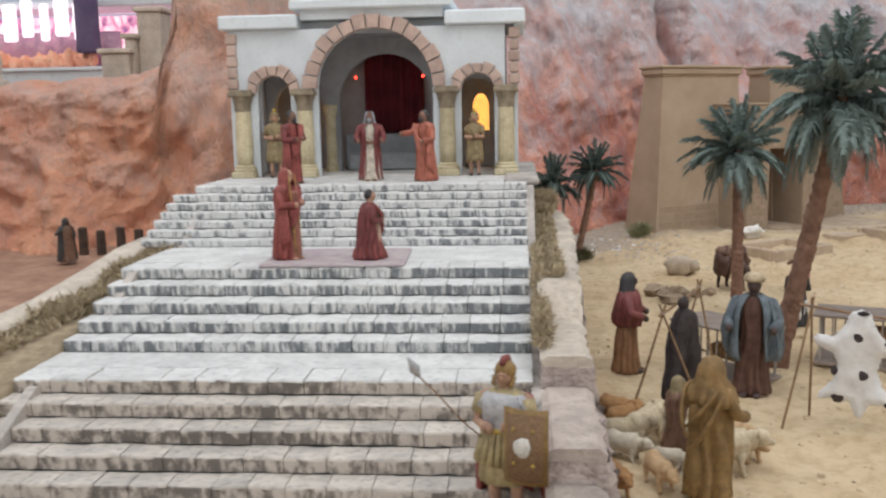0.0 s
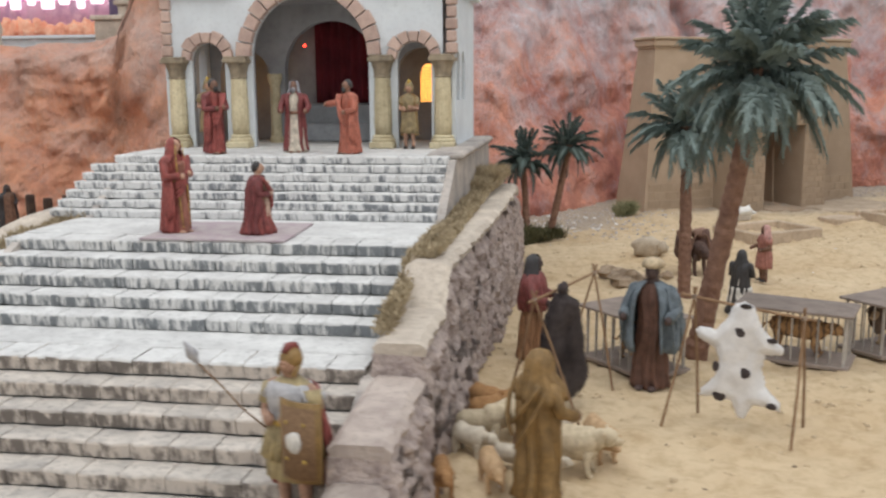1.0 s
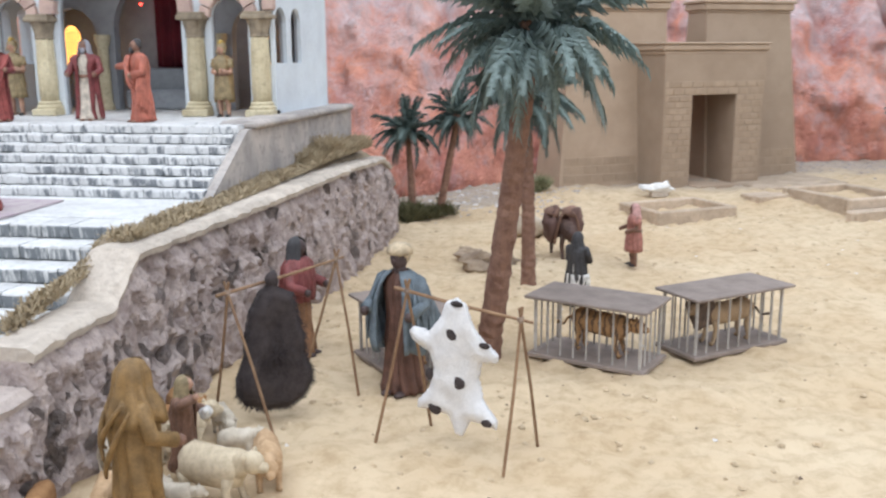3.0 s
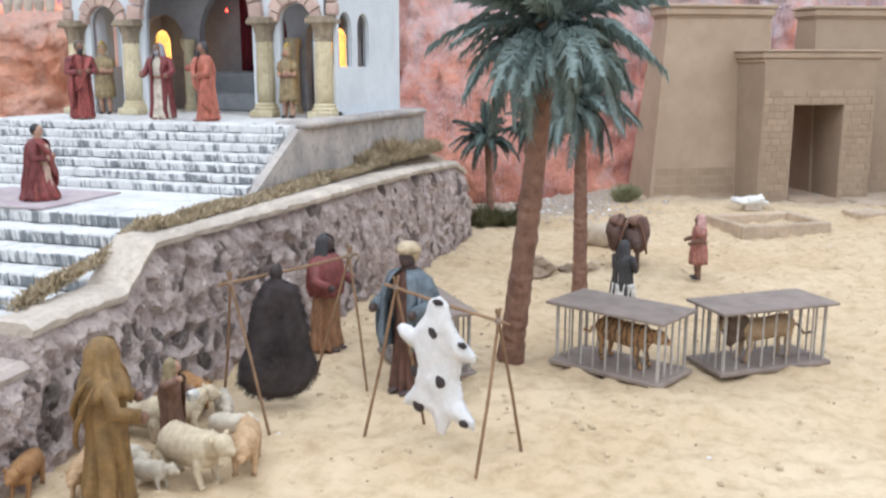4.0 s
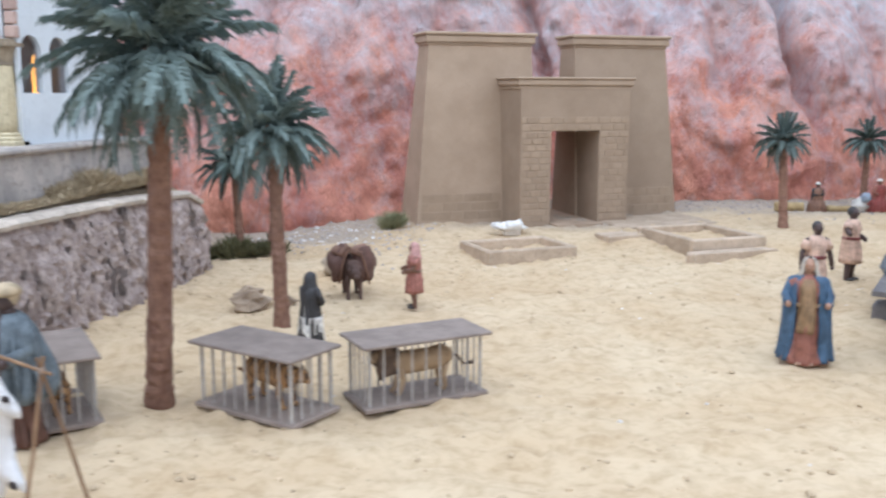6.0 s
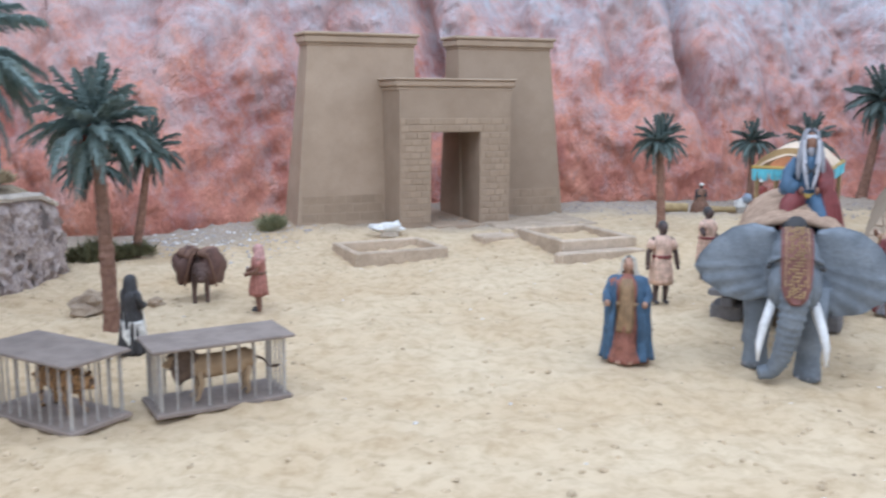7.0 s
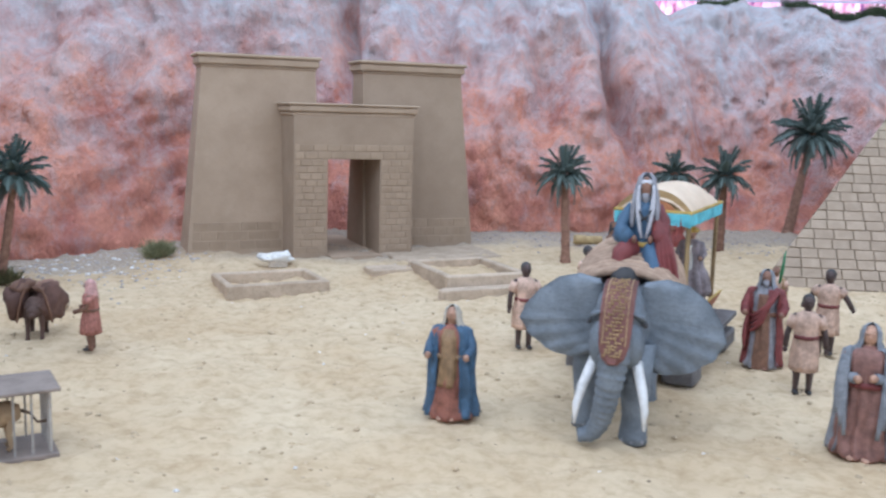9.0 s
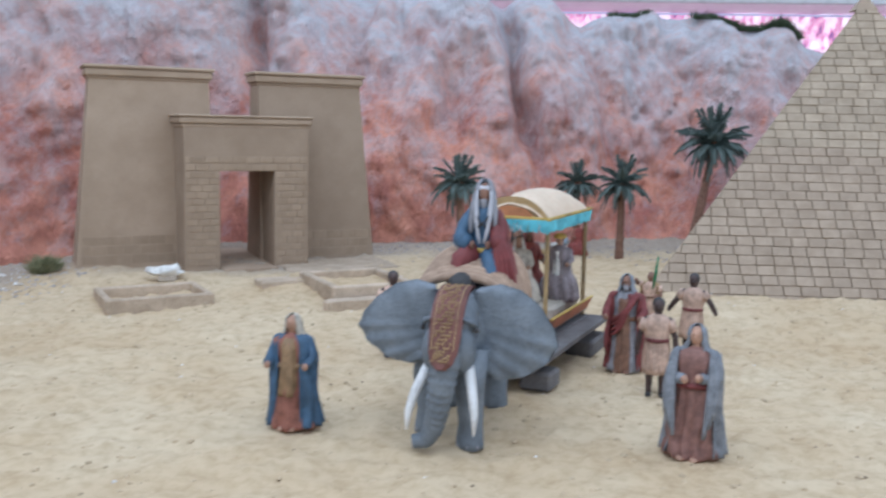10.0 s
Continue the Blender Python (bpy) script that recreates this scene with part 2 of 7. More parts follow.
def lathe(bm, prof, n=20, c=(0, 0, 0), mi=0, flute=0.0, nf=0):
    """A turned solid from (radius, height) pairs."""
    hull(bm, [[(c[0] + (r * (1 - flute * (0.5 + 0.5 * math.cos(nf * a)))) * math.cos(a), c[1] + (r * (1 - flute * (0.5 + 0.5 * math.cos(nf * a)))) * math.sin(a), c[2] + z)
               for a in (2 * math.pi * k / n for k in range(n))] for r, z in prof], mi)


def fbm(x, y, z, octaves=4):
    return noise.fractal(Vector((x, y, z)), 1.0, 2.0, octaves)


def smooth01(a, b, x):
    t = max(0.0, min(1.0, (x - a) / (b - a)))
    return t * t * (3 - 2 * t)


def ground_z(x, y):
    z = G + 0.026 * smooth01(2.72, 3.0, y + 0.2 * max(0, x - 1.2)) * smooth01(0.3, 0.8, x)
    return z


def ground_relief(x, y):
    a = noise.noise(Vector((x * 26, y * 26, 2)))
    return -0.0012 + 0.0066 * fbm(x * 8, y * 9, 0, 4) + 0.0108 * (abs(a) - 0.25) + 0.0038 * noise.noise(Vector((x * 52, y * 58, 5))) + 0.0012 * noise.noise(Vector((x * 95, y * 95, 8)))

# ---- materials in use ----
SAND = sand_mat()
ROCK = rock_mat("orange_rock", (0.88, 0.42, 0.3), (0.57, 0.225, 0.18), (0.75, 0.72, 0.755), 0.1, 0.95, 0.045)
ROCK_LEFT = rock_mat("orange_rock_left", (0.95, 0.48, 0.3), (0.8, 0.37, 0.25), (0.76, 0.6, 0.54), 0.05, 0.95)
STEP_TOP = mat("whitewashed_tread", (0.69, 0.695, 0.68), (0.55, 0.55, 0.54), 20, 0.75, 0.6, (0.33, 0.335, 0.335), 6, 0.6, spread=(0.97, 1.03))
STEP_RISE = streak_mat("streaked_riser", (0.65, 0.65, 0.635), (0.18, 0.195, 0.205), 130, 26, 0.73, 0.86)
STEP_RISE_UP = streak_mat("streaked_riser_upper", (0.68, 0.685, 0.68), (0.2, 0.215, 0.23), 120, 30, 0.67, 0.79)
STEP_TOP_LOW = mat("sandy_tread", (0.6, 0.55, 0.49), (0.43, 0.4, 0.365), 24, 0.8, 0.7, (0.24, 0.225, 0.21), 5, 0.75, spread=(0.95, 1.04))
STEP_RISE_LOW = streak_mat("sandy_riser", (0.57, 0.51, 0.45), (0.17, 0.148, 0.13), 90, 40, 0.69, 0.84)
STEP_JOINT = mat("step_joint", (0.3, 0.3, 0.295), (0.2, 0.205, 0.205), 60, 0.9, 0.3)
STONE_WALL = mat("purple_grey_stone", (0.6, 0.505, 0.46), (0.4, 0.325, 0.3), 42, 0.85, 1.0, (0.2, 0.155, 0.145), 3, 0.6, dist=0.009, spread=(0.86, 1.14))
STONE_LOOSE = mat("loose_wall_stone", (0.6, 0.505, 0.46), (0.45, 0.37, 0.34), 1.5, 0.88, 1.0, (0.26, 0.205, 0.19), 3.5, 0.55, dist=0.2, spread=(0.82, 1.25))
COPING = mat("sandy_coping", (0.62, 0.55, 0.465), (0.47, 0.41, 0.345), 24, 0.9, 0.9, (0.34, 0.285, 0.235), 5, 0.55)
COPING_WORN = mat("worn_coping", (0.52, 0.45, 0.4), (0.36, 0.3, 0.27), 34, 0.9, 1.0, (0.22, 0.18, 0.16), 4, 0.65)
BOULDER = mat("sandy_boulder", (0.42, 0.33, 0.24), (0.28, 0.21, 0.15), 30, 0.92, 0.9, (0.18, 0.13, 0.09), 5, 0.5)
BASIN = mat("basin_sandstone", (0.56, 0.45, 0.34), (0.43, 0.34, 0.25), 24, 0.9, 0.8, (0.32, 0.25, 0.18), 6, 0.55)
PLASTER_GREY = mat("grey_plaster", (0.58, 0.525, 0.475), (0.36, 0.335, 0.315), 12, 0.9, 0.5, (0.2, 0.18, 0.17), 6, 0.65)
WHITE = mat("bluish_white_plaster", (0.7, 0.76, 0.8), (0.62, 0.67, 0.71), 14, 0.85, 0.25, (0.46, 0.5, 0.53), 8, 0.4)
ARCHSTONE = mat("pinkish_arch_stone", (0.56, 0.42, 0.36), (0.44, 0.32, 0.28), 40, 0.85, 0.4)
COLUMN = mat("yellowed_column", (0.63, 0.56, 0.38), (0.5, 0.43, 0.28), 40, 0.7, 0.3, (0.26, 0.22, 0.15), 5, 0.5)
CAPITAL = mat("bronzed_capital", (0.34, 0.28, 0.2), (0.2, 0.165, 0.12), 60, 0.7, 0.5)
# white plaster indoors: the hall's shade is put into this grey
INNER_SHADE = mat("shade_grey_inner_wall", (0.36, 0.375, 0.4), (0.26, 0.27, 0.29), 12, 0.9, 0.25)
CURTAIN = mat("dark_red_curtain", (0.16, 0.02, 0.03), (0.09, 0.012, 0.02), 20, 0.8, 0.2)
EGYPT_BLOCK = mat("ochre_block", (0.4, 0.305, 0.218), (0.335, 0.252, 0.177), 14, 0.92, 0.4, (0.27, 0.2, 0.14), 26, 0.45, dist=0.003, spread=(0.93, 1.04))
EGYPT = mat("ochre_plaster", (0.42, 0.322, 0.235), (0.355, 0.268, 0.192), 10, 0.92, 0.4, (0.33, 0.24, 0.165), 26, 0.45, dist=0.003)
PYR = mat("pyramid_block", (0.425, 0.335, 0.25), (0.35, 0.272, 0.2), 22, 0.9, 0.35, (0.27, 0.22, 0.16), 10, 0.4, spread=(0.93, 1.06))
PYR_JOINT = mat("pyramid_joint", (0.4, 0.325, 0.24), (0.33, 0.265, 0.19), 40, 0.95, 0.2)
MOSS = mat("dry_moss", (0.52, 0.43, 0.29), (0.34, 0.27, 0.175), 60, 0.95, 0.5, (0.54, 0.45, 0.31), 5, 0.6, island=True)
LEAF = mat("palm_green", (0.2, 0.262, 0.245), (0.118, 0.167, 0.155), 30, 0.55, 0.15, (0.36, 0.42, 0.4), 3, 0.4, spec=0.5)
LEAF_DARK = mat("dark_palm_green", (0.115, 0.16, 0.145), (0.065, 0.095, 0.085), 30, 0.55, 0.15, (0.2, 0.25, 0.23), 3, 0.35, spec=0.5)
# far palms: haze is put into the colour as a lighter green
LEAF_HAZED = mat("hazed_palm_green", (0.165, 0.215, 0.2), (0.1, 0.14, 0.13), 30, 0.55, 0.15, (0.26, 0.31, 0.29), 3, 0.35, spec=0.5)
TRUNK = mat("palm_bark", (0.3, 0.175, 0.125), (0.2, 0.11, 0.08), 70, 0.9, 0.6, (0.09, 0.045, 0.03), 4, 0.6)
FRUIT = mat("red_dates", (0.5, 0.07, 0.03), (0.35, 0.04, 0.02), 80, 0.5, 0.2)
WOOD = mat("grey_brown_wood", (0.33, 0.25, 0.19), (0.22, 0.165, 0.13), 40, 0.8, 0.35, (0.15, 0.11, 0.085), 6, 0.5)
BOARD = mat("weathered_board", (0.3, 0.245, 0.21), (0.22, 0.18, 0.155), 30, 0.75, 0.3, (0.14, 0.11, 0.1), 8, 0.4)
BAR = mat("grey_bar", (0.45, 0.42, 0.38), (0.33, 0.3, 0.27), 60, 0.6, 0.2)
STICK = mat("brown_stick", (0.3, 0.19, 0.11), (0.2, 0.12, 0.07), 60, 0.85, 0.4)

# ---- ground ----


def build_ground():
    xs = np.concatenate([np.linspace(-8, -1.0, 12, endpoint=False), np.arange(-1.0, 3.4, 0.0105), np.linspace(3.4, 9, 12)])
    ys = np.concatenate([np.linspace(-6, 0.2, 12, endpoint=False), np.arange(0.2, 4.2, 0.0105), np.linspace(4.2, 12, 12)])
    verts, grit = [], []
    for y in ys:
        for x in xs:
            verts.append((x, y, ground_z(x, y) + ground_relief(x, y)))
            # grit beyond a wandering line at the cliff's foot
            edge = 2.66 + 0.25 * smooth01(0.45, 0.75, x) + 0.42 * smooth01(1.2, 1.55, x) + 0.2 * smooth01(1.7, 2.3, x)
            w = 0.12 * fbm(x * 3, y * 3, 4, 3) + 0.05 * noise.noise(Vector((x * 15, y * 15, 1)))
            grit.append(0.85 * smooth01(-0.05, 0.2, y - edge + w))
    nx, ny = len(xs), len(ys)
    faces = [(j * nx + i, j * nx + i + 1, (j + 1) * nx + i + 1, (j + 1) * nx + i) for j in range(ny - 1) for i in range(nx - 1)]
    me = bpy.data.meshes.new("ground")
    me.from_pydata(verts, [], faces)
    me.materials.append(SAND)
    me.shade_smooth()
    a = me.attributes.new("grit", "FLOAT", "POINT")
    a.data.foreach_set("value", grit)
    tagged(new("ground", me), "pale yellow sand floor with grey grit by the cliff", "sand", kind="structure")


build_ground()

# ---- cliffs ----


def cliff(name, label, base, tops, lean, seed, material, cell=0.014, bulge=0.11, z0=0.02, gullies=(), rough=1.0):
    """A rough rock face over a line on the ground. tops: ridge heights at the line's points."""
    pts = [Vector((*p, 0)) for p in base]
    seg = [(b - a).length for a, b in zip(pts, pts[1:])]
    total = sum(seg)
    ns = int(total / cell)
    rows = int(1.0 / cell * 1.15)
    verts = []
    for i in range(ns + 1):
        s, k = total * i / ns, 0
        while k < len(seg) - 1 and s > seg[k]:
            s -= seg[k]
            k += 1
        u = min(1.0, s / seg[k])
        us = u * u * (3 - 2 * u)
        p = pts[k].lerp(pts[k + 1], u)
        top = tops[k] * (1 - us) + tops[k + 1] * us
        top += 0.035 * fbm(p.x * 3.0, p.y * 3.0, seed, 4)
        for j in range(rows + 1):
            v = j / rows
            z = z0 + (top - z0) * v
            big = fbm(p.x * 1.9 + 5 * seed, z * 0.8, seed + 0.4 * z, 3)
            mid = fbm(p.x * 6 + seed, z * 4.2, seed * 2.0, 5)
            rid = 1 - abs(noise.noise(Vector((p.x * 4.2 + 0.8 * z + 0.5 * big, z * 1.3, seed * 1.7)))) * 2
            fine = fbm(p.x * 24, z * 22, seed * 3.0, 4)
            crag = noise.noise(Vector((p.x * 11 + 3 * seed, z * 9, seed)))
            crag2 = noise.noise(Vector((p.x * 5.0 + 0.6 * z, z * 3.1, seed + 7)))
            rd = noise.ridged_multi_fractal(Vector((p.x * 2.3 + 0.9 * z + 0.3 * big, z * 1.5, seed * 2.3)), 0.9, 2.2, 5, 1.0, 2.0)
            face = noise.voronoi(Vector((p.x * 9 + 0.5 * mid, z * 8 + 0.4 * crag2, seed)))[0][0]
            if rough != 1.0:
                fine, crag, crag2 = (w * (1 - 0.75 * smooth01(-0.6, -0.42, p.x)) for w in (fine, crag, crag2))
            off = bulge * 1.9 * big + bulge * 0.4 * mid + bulge * 0.5 * max(0, rid) + 0.055 * (rd - 1.0) - 0.024 * rough * fine + 0.036 * rough * abs(crag) + 0.085 * rough * abs(crag2) - 0.045 * face
            for gx, gw, gd in gullies:
                q = (p.x - gx + 0.16 * (z - 0.5) - 0.03 * mid) / gw
                off -= gd * math.exp(-q * q) * smooth01(0.15, 0.5, z)
            back = lean * max(0, z - z0) ** 1.0 * (0.75 + 0.5 * v) + 0.3 * max(0.0, v - 0.93) * 4
            verts.append((p.x + 0.25 * off * noise.noise(Vector((p.x * 3, z * 3, 9))), p.y + back - off * (0.35 + 0.65 * min(1, v * 4)), z + 0.02 * mid * v))
    n1 = rows + 1
    faces = [(i * n1 + j, (i + 1) * n1 + j, (i + 1) * n1 + j + 1, i * n1 + j + 1) for i in range(ns) for j in range(rows)]
    # close it behind with a plain back
    back0 = len(verts)
    for i in range(ns + 1):
        x, y, z = verts[i * n1 + rows]
        verts.append((x, y + 0.5, z - 0.1))
        verts.append((x, y + 0.55, 0.0))
    for i in range(ns):
        a, b = back0 + 2 * i, back0 + 2 * i + 2
        faces.append((i * n1 + rows, (i + 1) * n1 + rows, b, a))
        faces.append((a, b, b + 1, a + 1))
    me = bpy.data.meshes.new(name)
    me.from_pydata(verts, [], faces)
    me.materials.append(material)
    me.shade_smooth()
    tagged(new(name, me), label, "cliff", kind="structure")
    return [verts[i * n1 + rows] for i in range(ns + 1)]


RIDGE = cliff("cliff_back", "tall orange and red painted rock cliff with a grey ridge",
      [(-0.35, 2.62), (0.0, 2.85), (0.3, 2.98), (0.6, 3.16), (0.95, 3.5), (1.4, 3.7), (1.85, 3.8), (2.1, 3.87), (2.38, 3.94), (2.54, 3.97), (2.85, 4.0), (3.3, 4.05), (4.2, 4.1)],
      [1.0, 1.0, 1.0, 1.0, 0.98, 0.97, 0.95, 0.87, 0.93, 0.93, 0.86, 0.74, 0.65], 0.62, 1.0, ROCK, gullies=[(1.845, 0.035, 0.24), (0.97, 0.03, 0.14), (2.5, 0.05, 0.08), (0.42, 0.04, 0.08), (1.6, 0.03, 0.05), (2.15, 0.04, 0.07), (1.3, 0.04, 0.06)])
cliff("cliff_left", "low orange rock mass beside the white stairs",
      [(-2.6, 1.55), (-1.5, 1.85), (-0.95, 2.08), (-0.66, 2.16), (-0.53, 2.14), (-0.47, 2.14), (-0.36, 2.16), (-0.27, 2.5)],
      [0.42, 0.47, 0.53, 0.55, 0.57, 0.86, 1.05, 1.1], 0.25, 4.0, ROCK_LEFT, bulge=0.075, rough=1.15, cell=0.011)

# ---- the hall behind the scenery ----


def build_backdrop():
    bm = bmesh.new()
    box(bm, (1.0, 7.3, 1.0), (16, 0.1, 6))
    tagged(finish("wall_north", bm, mat("pale_blue_wall", (0.62, 0.7, 0.78), (0.58, 0.66, 0.74), 2, 0.9, 0.05)), "pale blue hall wall behind the scenery", "wall", kind="structure")
    # band of pink stage light with bright shapes under a white shelf
    m = bpy.data.materials.new("pink_light_band")
    m.use_nodes = True
    n, l = m.node_tree.nodes, m.node_tree.links
    b = n["Principled BSDF"]
    tc, mp, t1, r1 = n.new("ShaderNodeTexCoord"), n.new("ShaderNodeMapping"), n.new("ShaderNodeTexNoise"), n.new("ShaderNodeValToRGB")
    mp.inputs["Scale"].default_value = (8.0, 1.0, 4.5)
    l.new(tc.outputs["Object"], mp.inputs[0])
    l.new(mp.outputs[0], t1.inputs["Vector"])
    t1.inputs["Scale"].default_value, t1.inputs["Detail"].default_value = 2.6, 3
    l.new(t1.outputs[0], r1.inputs[0])
    e = r1.color_ramp.elements
    e[0].position, e[0].color = 0.34, (0.26, 0.1, 0.26, 1)
    e[1].position, e[1].color = 0.64, (1.0, 0.86, 0.92, 1)
    x = e.new(0.46)
    x.color = (0.78, 0.36, 0.5, 1)
    l.new(r1.outputs[0], b.inputs["Emission Color"])
    l.new(r1.outputs[0], b.inputs["Base Color"])
    b.inputs["Emission Strength"].default_value = 1.0
    bm = bmesh.new()
    box(bm, (1.0, 7.1, 0.4), (16, 0.1, 1.62))
    tagged(finish("backdrop", bm, m, smooth=False), "blurred pink lights behind the scenery", "backdrop", kind="structure")
    bm = bmesh.new()
    box(bm, (1.0, 6.9, 1.26), (16, 0.5, 0.05), bevel=0.01)
    tagged(finish("shelf", bm, mat("white_shelf", (0.8, 0.83, 0.86), (0.75, 0.78, 0.82), 5, 0.6, 0.05), smooth=False), "long white board above the pink lights", "shelf", kind="structure")


build_backdrop()
rnd = random.Random(77)
bm = bmesh.new()
for k in range(90):
    ball(bm, (-5.4 + 2.75 * k / 89, 6.5 + rnd.uniform(-0.03, 0.03), 0.845 + rnd.uniform(-0.02, 0.02)), (rnd.uniform(0.03, 0.05), 0.05, rnd.uniform(0.04, 0.085)), n=10, rows=8, wob=0.5, seed=k)
# the orange stage light on these rocks is put into their colour
tagged(finish("far_rocks", bm, mat("orange_lit_far_rock", (0.95, 0.5, 0.33), (0.8, 0.34, 0.22), 9, 0.9, 0.3, (0.95, 0.72, 0.5), 4, 0.5)), "blurred rocks below the far lights, coloured as orange-lit", "rock", kind="stuff")
bm = bmesh.new()
box(bm, (-3.95, 6.38, 0.79), (2.9, 0.12, 0.022), bevel=0.004)
box(bm, (-3.95, 6.42, 0.63), (2.9, 0.1, 0.29))
tagged(finish("far_shelf", bm, MATS["white_shelf"], smooth=False), "white shelf edge under the far orange rocks", "shelf", kind="structure")
bm = bmesh.new()
hull(bm, [[(-5.4 + 2.9 * i / 120, 6.62 + 0.02 * math.sin(i * 0.9) + 0.01 * math.sin(i * 2.3), z) for i in range(121)] + [(-2.5 - 2.9 * i / 120, 6.68, z) for i in range(121)] for z in (0.8, 0.92, 1.06)])
tagged(finish("far_drape", bm, mat("lilac_drape", (0.62, 0.36, 0.46), (0.42, 0.22, 0.34), 6, 0.8, 0.1, (0.85, 0.6, 0.62), 3, 0.5)), "lilac drape hanging behind the far rocks", "drape", kind="structure")
for k in range(20):
    bm = bmesh.new()
    box(bm, (-5.2 + 0.128 * k, 6.6, 1.16 - 0.03 * (k % 2)), (0.1 - 0.02 * (k % 3), 0.03, 0.26), bevel=0.01)
    tagged(finish("light_panel", bm, glow("white_panel_glow", (1.0, 0.9, 1.0), 1.6), smooth=False), "bright white light panel above the drape", "light panel", "far light panels")
bm = bmesh.new()
lathe(bm, [(0.075, 0.9), (0.085, 0.92), (0.08, 0.96), (0.08, 1.5)], 20, (-2.64, 6.45, 0))
tagged(finish("far_pillar", bm, mat("dark_violet_pillar", (0.13, 0.09, 0.16), (0.09, 0.06, 0.12), 6, 0.7, 0.1)), "dark violet pillar before the far lights", "pillar", kind="structure")
bm = bmesh.new()
box(bm, (-5.6, 6.98, 1.25), (1.7, 0.06, 0.75), bevel=0.01)
tagged(finish("crimson_panel", bm, mat("crimson_wall_cloth", (0.5, 0.05, 0.1), (0.38, 0.035, 0.07), 4, 0.8, 0.1)), "crimson cloth panel on the far wall", "panel", kind="structure")
bm = bmesh.new()
box(bm, (-5.35, 6.93, 1.27), (0.26, 0.02, 0.15), bevel=0.01)
tagged(finish("plaque", bm, mat("white_plaque", (0.75, 0.75, 0.76), (0.68, 0.68, 0.7), 6, 0.6, 0.05)), "white plaque on the crimson panel", "plaque")

# ---- staircase ----
STAIR_L, STAIR_R = -0.245, 0.34


def step_rows():
    """(nosing y, back y, top z, riser height) from the platform down."""
    rows, z, y = [], 0.333, 1.764
    rows.append((y, 2.32, z, 0.013))
    for k in range(6):
        rows.append((y - 0.0205, y, z - 0.013, 0.013))
        y, z = y - 0.0205, z - 0.013
    rows.append((1.44, y, 0.242, 0.0158))
    y, z = 1.44, 0.242
    for t in (0.043, 0.043, 0.042, 0.037):
        rows.append((y - t, y, z - 0.0158, 0.0158))
        y, z = y - t, z - 0.0158
    rows.append((1.159, y, 0.163, 0.0168))
    y, z = 1.159, 0.163
    for k in range(7):
        rows.append((y - 0.034, y, z - 0.0168, 0.0168))
        y, z = y - 0.034, z - 0.0168
    return rows


def build_stairs():
    stairs = tagged(empty("staircase"), "broad whitewashed stone staircase with two landings", "stairs", kind="structure")
    rnd = random.Random(3)
    for i, (yn, yb, z, rise) in enumerate(step_rows()):
        bm = bmesh.new()
        wide = STAIR_L - (0.03 * min(i, 1) + 0.004 * min(i, 6) if i < 7 else 0.02 * (i - 7) / 12)
        mid = (wide + STAIR_R) / 2
        bottom = 0.03 if i == 0 else z - rise - 0.02
        box(bm, (mid, (yn + 0.008 + yb + 0.03) / 2, (z - 0.003 + bottom) / 2), (STAIR_R - wide - 0.004, yb + 0.03 - yn - 0.008, z - 0.003 - bottom))
        core = part("step", bm, STEP_JOINT, stairs)
        # facing blocks with a tread on top of each
        n = 14 + (i % 3)
        x = wide
        w0 = (STAIR_R - wide) / n
        edges = [wide + w0 * k + (rnd.uniform(-0.005, 0.005) if 0 < k < n else 0) for k in range(n + 1)]
        deep = min(yb - yn, 0.05) if i in (0, 7, 12) else yb - yn
        for a, b in zip(edges, edges[1:]):
            bm = bmesh.new()
            g = 0.0005
            lift, slip = rnd.uniform(-0.0005, 0.0004), rnd.uniform(-0.0006, 0.0006)
            low = z - rise + 0.0005
            rings = []
            for q in range(6):
                xx = a + g + (b - a - 2 * g) * q / 5
                yy = yn + slip + 0.003 * noise.noise(Vector((xx * 45, i * 3.1, 1))) + 0.0014 * noise.noise(Vector((xx * 160, i * 5.3, 2)))
                zz = z + lift + 0.0014 * noise.noise(Vector((xx * 50, i * 2.7, 5)))
                e = 0.0012 if q in (0, 5) else 0.0
                rings.append([(xx, py, pz) for py, pz in ((yy + 0.0012 + e, low), (yy + e, zz - 0.0034), (yy + 0.0006 + e, zz - 0.0014), (yy + 0.002 + e, zz - 0.0002 - e * 0.4), (yy + 0.004, zz - e * 0.5), (yn + deep, zz - 0.0006), (yn + deep, low))])
            hull(bm, rings)
            bm.faces.ensure_lookup_table()
            for f in bm.faces:
                f.material_index = 0 if f.calc_center_median().z > z - 0.0024 else 1
            part("block", bm, [STEP_TOP_LOW, STEP_RISE_LOW] if i > 12 else [STEP_TOP, STEP_RISE_LOW] if i == 12 else [STEP_TOP, STEP_RISE_UP if i < 7 else STEP_RISE], core)
        if deep < yb - yn:
            bm = bmesh.new()
            box(bm, (mid, (yn + deep + yb) / 2, z - 0.002), (STAIR_R - wide, yb - yn - deep, 0.004))
            part("landing", bm, STEP_TOP, core)


build_stairs()

